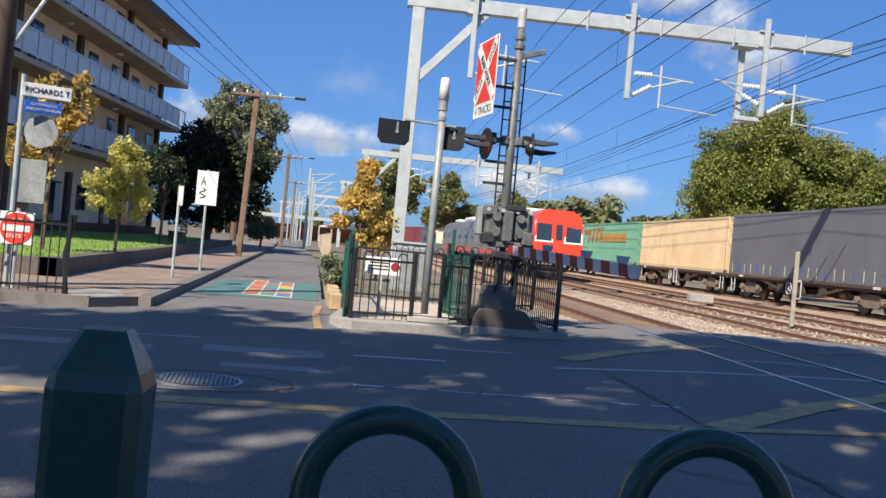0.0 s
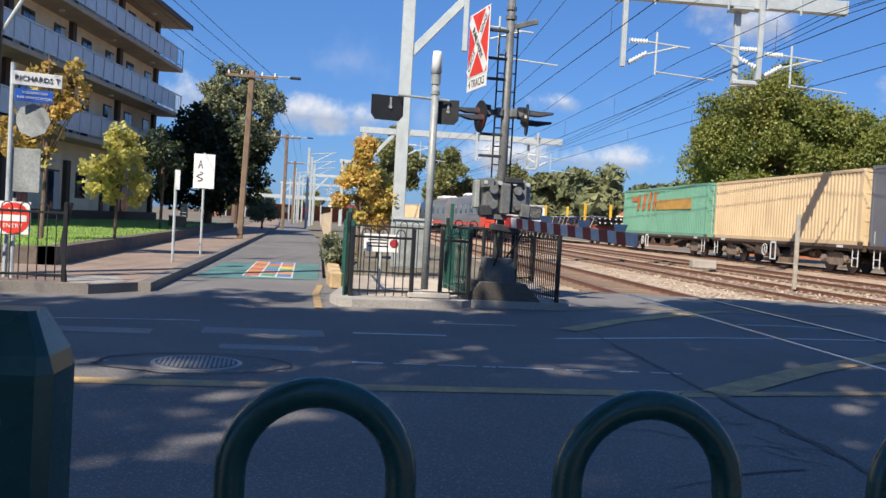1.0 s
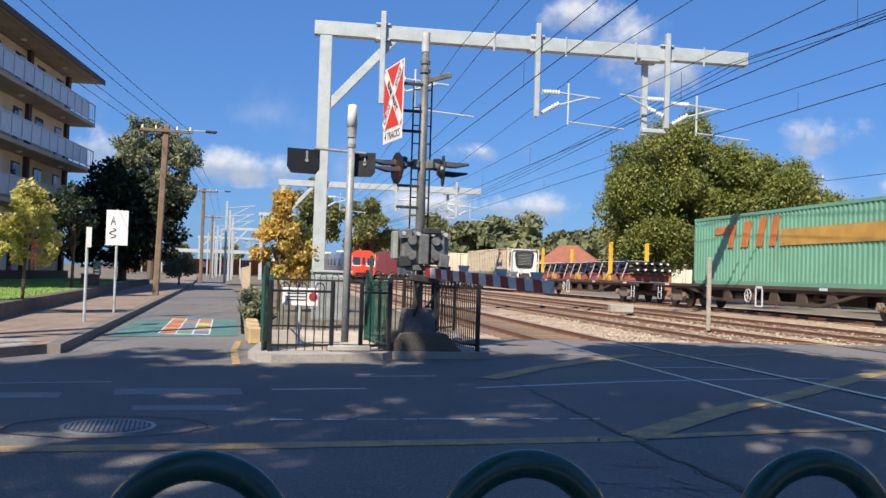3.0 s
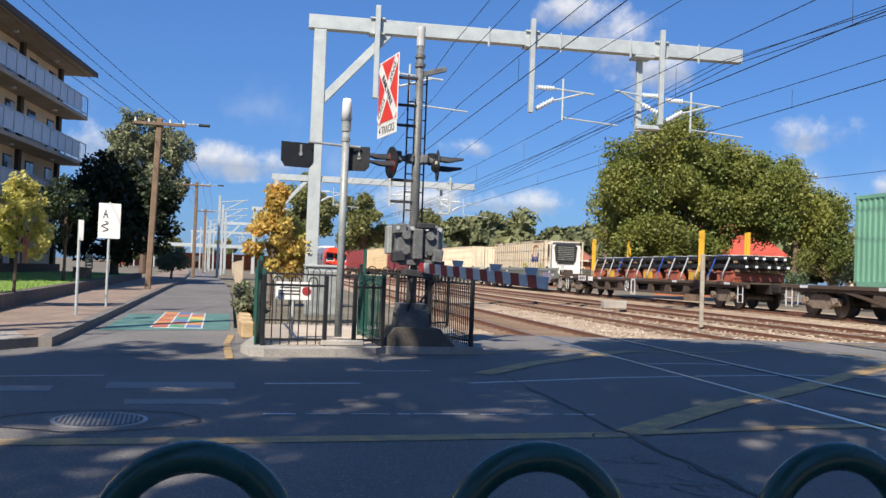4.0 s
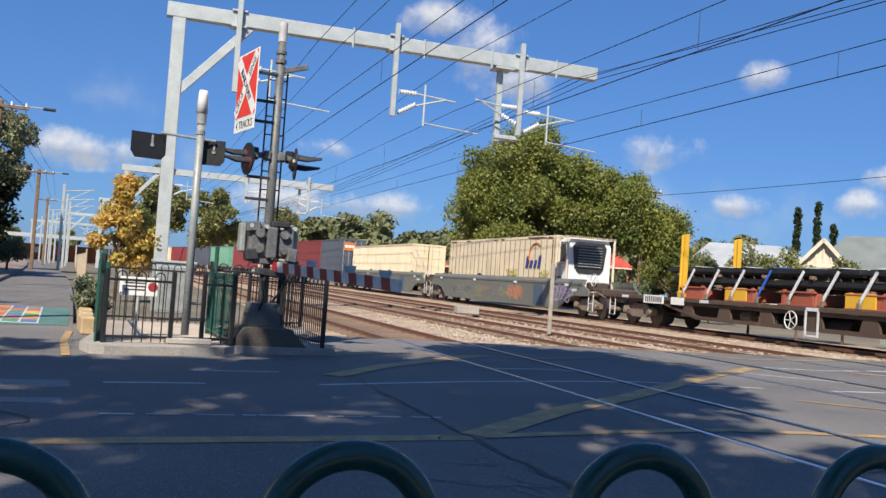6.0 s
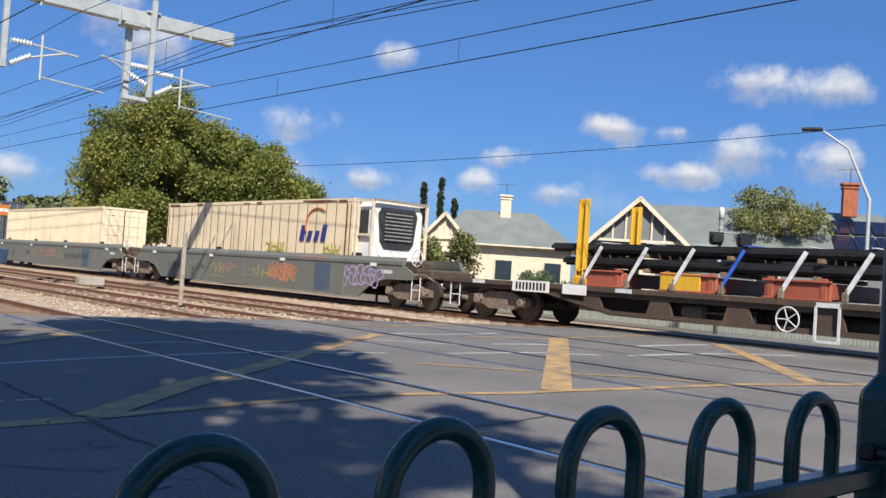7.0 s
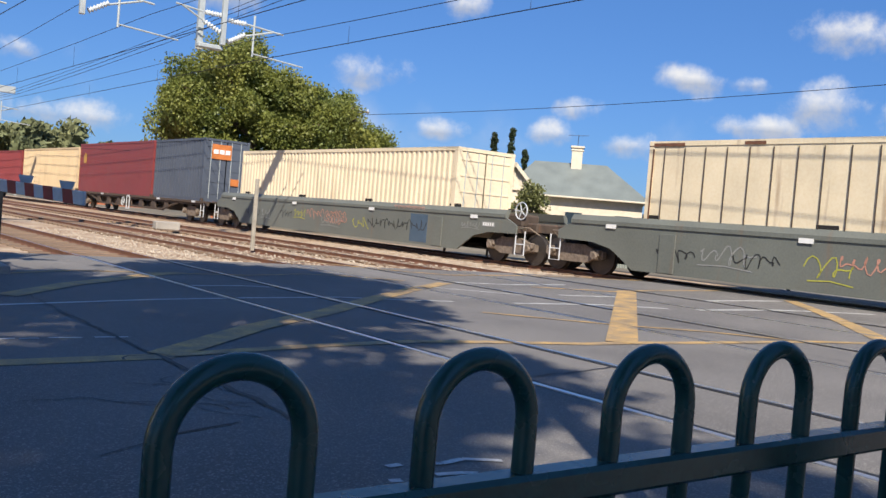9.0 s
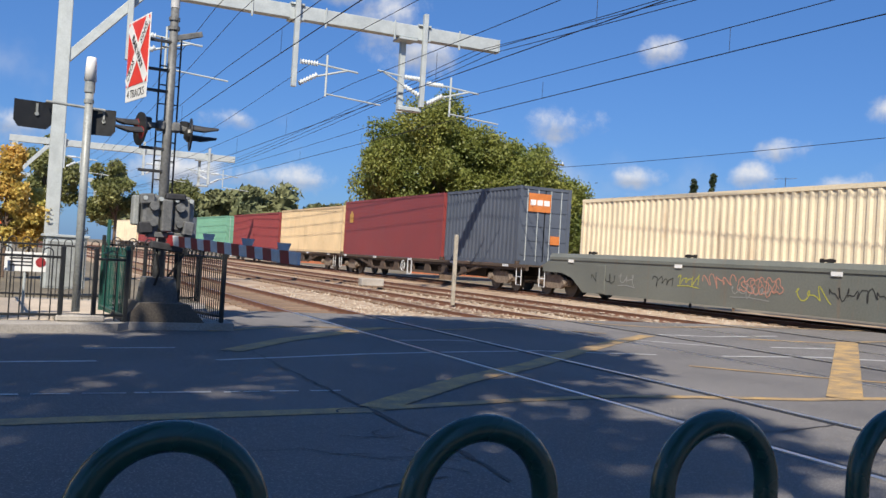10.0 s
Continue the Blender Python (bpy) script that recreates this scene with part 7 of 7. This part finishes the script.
# ---- houses beyond the freight line ----
def house(m, x0, x1, depth, eave, ridge, roof, wall, label, gable=None, chim=None, chim_mat=None, panels=0):
    h = thing("house", label, "house", m)
    part("wall", Mesh().box(((x0 + x1) / 2, depth / 2 + 1.5, eave / 2), (x1 - x0, depth, eave)), wall, h)
    y0, y1, ym, o = 1.0, depth + 2.0, depth / 2 + 1.5, 0.5
    r = Mesh().add([(x0 - o, y0, eave - 0.1), (x1 + o, y0, eave - 0.1), (x1 + o, y1, eave - 0.1), (x0 - o, y1, eave - 0.1), (x0 + 1.5, ym, ridge), (x1 - 2.5, ym, ridge)], [(0, 1, 5, 4), (1, 2, 5), (2, 3, 4, 5), (3, 0, 4), (0, 3, 2, 1)])
    rf = part("roof", r, roof, h)
    part("gutter", Mesh().box(((x0 + x1) / 2, y0 - 0.05, eave - 0.12), (x1 - x0 + 1.0, 0.12, 0.12), bev=0.02), M_CREAM, h)
    if gable:
        gx, gw, gz = gable
        part("gable_wall", Mesh().prism([(gx - gw / 2 + 0.3, 0), (gx + gw / 2 - 0.3, 0), (gx + gw / 2 - 0.3, eave), (gx, gz - 0.25), (gx - gw / 2 + 0.3, eave)], 1, 0.0, 2.4), wall, h)
        for s_ in (-1, 1):
            part("gable_roof", Mesh().add([(gx, -0.4, gz), (gx + s_ * gw / 2, -0.4, eave - 0.15), (gx + s_ * gw / 2, ym, eave - 0.15), (gx, ym, gz), (gx, -0.4, gz - 0.1), (gx + s_ * gw / 2, -0.4, eave - 0.25), (gx + s_ * gw / 2, ym, eave - 0.25), (gx, ym, gz - 0.1)], [(0, 1, 2, 3), (4, 5, 6, 7), (0, 1, 5, 4), (1, 2, 6, 5), (2, 3, 7, 6)]), roof, h)
            dx, dz = s_ * gw / 2, eave - 0.2 - gz
            L = math.hypot(dx, dz)
            part("bargeboard", Mesh().box((gx + dx / 2, -0.43, gz + dz / 2 - 0.06), (L + 0.1, 0.05, 0.22), pose(0, 0, 0, 0, -math.degrees(math.atan2(dz, dx)), 0)), M_CREAM, h)
        part("gable_beam", Mesh().box((gx, -0.1, eave + 0.1), (gw * 0.86, 0.12, 0.14)), M_CREAM, h)
        for k in range(-3, 4):
            zt = gz - 0.3 - abs(k) * 0.13 * gw * (gz - eave) / (gw / 2) * 1.0
            part("gable_stud", Mesh().box((gx + k * gw * 0.12, -0.06, (eave + zt) / 2 + 0.1), (0.1, 0.1, max(0.1, zt - eave))), M_CREAM, h)
        wn_ = part("window", Mesh().box((gx, -0.03, eave * 0.48), (1.9, 0.08, 1.9), bev=0.02), M_CREAM, h, "cream double window")
        for s_ in (-0.45, 0.45):
            part("pane", Mesh().box((gx + s_, -0.075, eave * 0.48 - 0.05), (0.7, 0.03, 1.5)), M_GLASS, wn_)
            part("blind", Mesh().box((gx + s_, -0.095, eave * 0.48 - 0.0), (0.66, 0.01, 1.3)), M_CREAM, wn_)
        part("hood", Mesh().box((gx, -0.2, eave * 0.48 + 1.02), (2.1, 0.35, 0.1), bev=0.02), M_CREAM, wn_)
    for x in (x0 + 1.2, x1 - 1.2, (x0 + x1) / 2):
        w_ = part("window", Mesh().box((x, 1.47, eave * 0.5), (1.3, 0.08, 1.5), bev=0.02), M_CREAM, h)
        part("pane", Mesh().box((x, 1.42, eave * 0.5), (1.1, 0.03, 1.3)), M_GLASS, w_)
    if chim:
        cx, cy, cz = chim
        ch = part("chimney", Mesh().box((cx, cy, cz - 0.9), (0.75, 0.6, 1.8), bev=0.02), chim_mat, h)
        part("chimney_cap", Mesh().box((cx, cy, cz), (0.95, 0.8, 0.14), bev=0.02).box((cx, cy, cz - 0.22), (0.88, 0.72, 0.1), bev=0.02), chim_mat, ch)
        part("aerial", Mesh().tube([(cx, cy, cz), (cx, cy, cz + 0.9)], 0.02, 5).tube([(cx - 0.7, cy, cz + 0.8), (cx + 0.7, cy, cz + 0.85)], 0.015, 5).tube([(cx - 0.4, cy - 0.2, cz + 0.8), (cx - 0.4, cy + 0.2, cz + 0.8)], 0.012, 5).tube([(cx + 0.3, cy - 0.2, cz + 0.8), (cx + 0.3, cy + 0.2, cz + 0.8)], 0.012, 5), M_DARKBOX, h)
    sl_ = math.atan2(ridge - eave + 0.1, ym - y0)
    for k in range(panels):
        for j in range(2):
            yy = y0 + 1.2 + j * 1.55
            part("solar_panel", Mesh().box((x1 - 4.9 + 1.1 * k, yy, eave - 0.1 + (yy - y0) * math.tan(sl_) + 0.14), (1.0, 1.5, 0.04), pose(0, 0, 0, math.degrees(sl_), 0, 0)), M_SOLAR, rf)
    return h


HM = Matrix.Translation((43.0, 25.9, 0.2)) @ Matrix.Rotation(math.atan2(-0.86, 0.51), 4, "Z")
house(HM, -2.0, 15.5, 8.0, 3.5, 6.1, M_ROOFG, M_HWALL, "grey rendered house with cream gable and grey-green iron roof", (0.0, 5.6, 5.9), (11.2, 4.4, 7.6), M_BRICK, 4)
HM2 = Matrix.Translation((45.5, 41.5, 0.2)) @ Matrix.Rotation(math.atan2(-0.78, 0.63), 4, "Z")
house(HM2, -1.0, 8.0, 6.0, 3.5, 5.9, M_ROOFG, M_CREAM, "white-walled cottage with grey iron roof and pale chimney", (-0.5, 3.6, 5.3), (3.4, 4.2, 7.0), M_CREAM)
HM3 = Matrix.Translation((38.5, 64, 0.03)) @ Matrix.Rotation(math.atan2(-0.5, 0.86), 4, "Z")
house(HM3, -2, 7, 7.0, 3.4, 5.8, M_ROOFR, M_BRICK, "red-roofed brick house beyond the freight line", (-1, 4.0, 5.4), (3, 4.2, 6.6), M_BRICK)
HM4 = Matrix.Translation((37.5, 92, 0.03)) @ Matrix.Rotation(math.atan2(-0.5, 0.86), 4, "Z")
house(HM4, -1, 5, 6.0, 3.0, 5.0, mat("terracotta_roof", (0.33, 0.12, 0.07), 0.8, scale=2, var=0.3), M_BRICK, "terracotta-tiled house among the trees")
HM5 = Matrix.Translation((47, 48.5, 0.2)) @ Matrix.Rotation(math.atan2(-0.6, 0.8), 4, "Z")
house(HM5, -5, 4, 7.0, 3.6, 5.4, M_ROOFW, M_CREAM, "long low building with pale iron roof")
# hedges and the pale paling fence behind the train
for x, y, rx, h in ((39.0, 29.5, 1.6, 1.7), (40.6, 26.6, 1.3, 1.5), (44.5, 21.0, 1.8, 1.4), (46.5, 17.5, 1.6, 1.3), (33.5, 38.5, 2.2, 2.9), (31.0, 43.5, 2.0, 2.4)):
    tree("leafy green garden hedge", pose(x, y, 0.17), 0.8, [(0, 0, h * 0.55, rx, rx, h * 0.5)], 5000, 0.07, M_LEAFH if h < 2.5 else M_LEAFD, int(x * 3 + y), 0.05, 0.35, 22, cat="hedge")
for x, y, rx, h in ((24.4, 25.9, 1.0, 3.2), (25.3, 24.5, 1.1, 3.5), (26.0, 23.1, 0.9, 2.9)):
    tree("dark leafy rose bush beside the railway fence", pose(x, y, 0.17), 1.2, [(0, 0, h * 0.55, rx, rx, h * 0.42)], 4500, 0.06, M_LEAFM, int(x * 3 + y), 0.05, 0.3, 26, cat="shrub")
pf = thing("paling_fence", "pale grey-green paling fence behind the railway", "fence", TRACK @ pose(24.4, -6, 0.17))
pk = Mesh().box((0, 0, 0.55), (0.025, 0.085, 1.1), bev=0.004).data("paling", mat("pale_green_paling", (0.36, 0.40, 0.36), 0.8, scale=2, var=0.25, per=0.15))
for i in range(270):
    o = new("paling", pk)
    o.parent, o.matrix_basis = pf, pose(0, 0.115 * i, 0)
part("rail", Mesh().box((0.03, 15.5, 0.9), (0.04, 31, 0.07)), M_CONC, pf)
part("rail", Mesh().box((0.03, 15.5, 0.25), (0.04, 31, 0.07)), M_CONC, pf)
tc_ = thing("traffic_cone", "orange traffic cone beside the paling fence", "cone", TRACK @ pose(23.9, 9.2, 0.17))
part("cone", Mesh().tube([(0, 0, 0.03), (0, 0, 0.7)], [0.16, 0.04], 12), M_C_ORANGE, tc_)
part("foot", Mesh().box((0, 0, 0.015), (0.38, 0.38, 0.03)), M_C_ORANGE, tc_)
copy_thing(cp, pose(24.3, 12.0, 0.17, 0, 0, 150))
sl2 = thing("street_lamp", "grey street lamp with curved arm beyond the crossing", "street lamp", pose(37.9, 12.6, 0.17))
part("pole", Mesh().tube([(0, 0, 0), (0, 0, 5.2), (-0.3, 0.8, 7.2), (-0.6, 1.7, 7.9)], [0.09, 0.07, 0.05, 0.045], 10), M_STEEL, sl2)
part("lamp_head", Mesh().box((-0.75, 2.1, 7.98), (0.3, 0.8, 0.14), pose(0, 0, 0, 0, 0, 20), bev=0.05), M_DARKBOX, sl2)
lo = thing("station_canopy", "pale flat station canopy at the end of the side road", "building", pose(4, 205, 0, 0, 0, -4))
part("roof", Mesh().box((0, 0, 5.0), (34, 7, 0.35), bev=0.05), M_ROOFW, lo)
part("fascia", Mesh().box((0, -3.55, 4.7), (34, 0.1, 0.5)), M_STEEL, lo)
part("back_wall", Mesh().box((0, 3.2, 1.6), (34, 0.3, 3.2)), M_BRICK, lo)
for k in range(9):
    part("column", Mesh().box((-16 + 4 * k, -2.6, 2.4), (0.25, 0.25, 4.8)), M_STEEL, lo)
for k, m_ in enumerate((M_CABRED, M_WHITE, M_BLUE, M_WHITE, M_CABRED, M_BOGIE)):
    part("notice_panel", Mesh().box((-13 + 4.4 * k, 2.95, 2.0), (1.6, 0.1, 1.2)), m_, lo)
for x_, y_, h_, r_ in ((-6, 190, 6.5, 3.0), (-1, 240, 8, 3.5), (-9, 170, 6, 3), (12, 250, 7.5, 3.5), (20, 245, 8, 4)):
    tree("green street tree far down the side road", pose(x_, y_, 0), h_ * 0.6, [(0, 0, h_ * 0.62, r_, r_, h_ * 0.36)], 4500, 0.25, M_LEAFM, int(x_ * 3 + y_), 0.2, 0.9, 16)
for k in range(9):
    mt = thing("overhead_mast", "slim grey steel overhead line mast", "mast", pose(3.6 + 0.9 * (k % 3) + 0.012 * k * k, 84 + 13 * k, 0))
    part("shaft", Mesh().box((0, 0, 3.6), (0.22, 0.18, 7.2), bev=0.02), M_STEEL, mt)
    part("bracket", Mesh().tube([(0, 0, 6.6), (2.4, 0, 6.9)], 0.05, 6).tube([(0, 0, 5.7), (2.0, 0, 6.8)], 0.04, 6), M_STEEL, mt)

# loose ballast stones nearest the crossing
rg = random.Random(21)
g = Mesh()
for _ in range(5200):
    a = rg.uniform(7.3, 18.0)
    b = edge(a) + 0.1 + 14 * rg.random() ** 1.8
    q = rg.uniform(0.02, 0.045)
    z = rise(a) - 0.085
    vs = [(a + q * rg.uniform(.6, 1.2) * x, b + q * rg.uniform(.6, 1.2) * y, z + q * rg.uniform(.4, 1.0) * k) for x, y, k in ((1, 0, 0.2), (0, 1, 0.2), (-1, 0, 0.2), (0, -1, 0.2), (0, 0, 1))]
    g.add(vs, [(0, 1, 4), (1, 2, 4), (2, 3, 4), (3, 0, 4)])
st = Mesh(TRACK)
st.v, st.f = [tuple(TRACK @ Vector(v)) for v in g.v], g.f
setting("ballast_stones", st, M_STONE, "loose pale ballast stones beside the rails", kind="stuff")


# ---- what moves ----
def gone(t):
    """Metres that the freight train has run by t."""
    return 12.85 * t - 0.0375 * t * t


def motions():
    times = [0.5 * i for i in range(21)]
    for ob, B, z in MOVING:
        walk(ob, [(t, on_track(19.75, B - gone(t), FREIGHT_Z + z)) for t in times])
    for ob, off in CARS:
        walk(ob, [(t, on_track(10.6, 50 + off + 21.0 * t - 0.7 * t * t, 0.05)) for t in times])


motions()
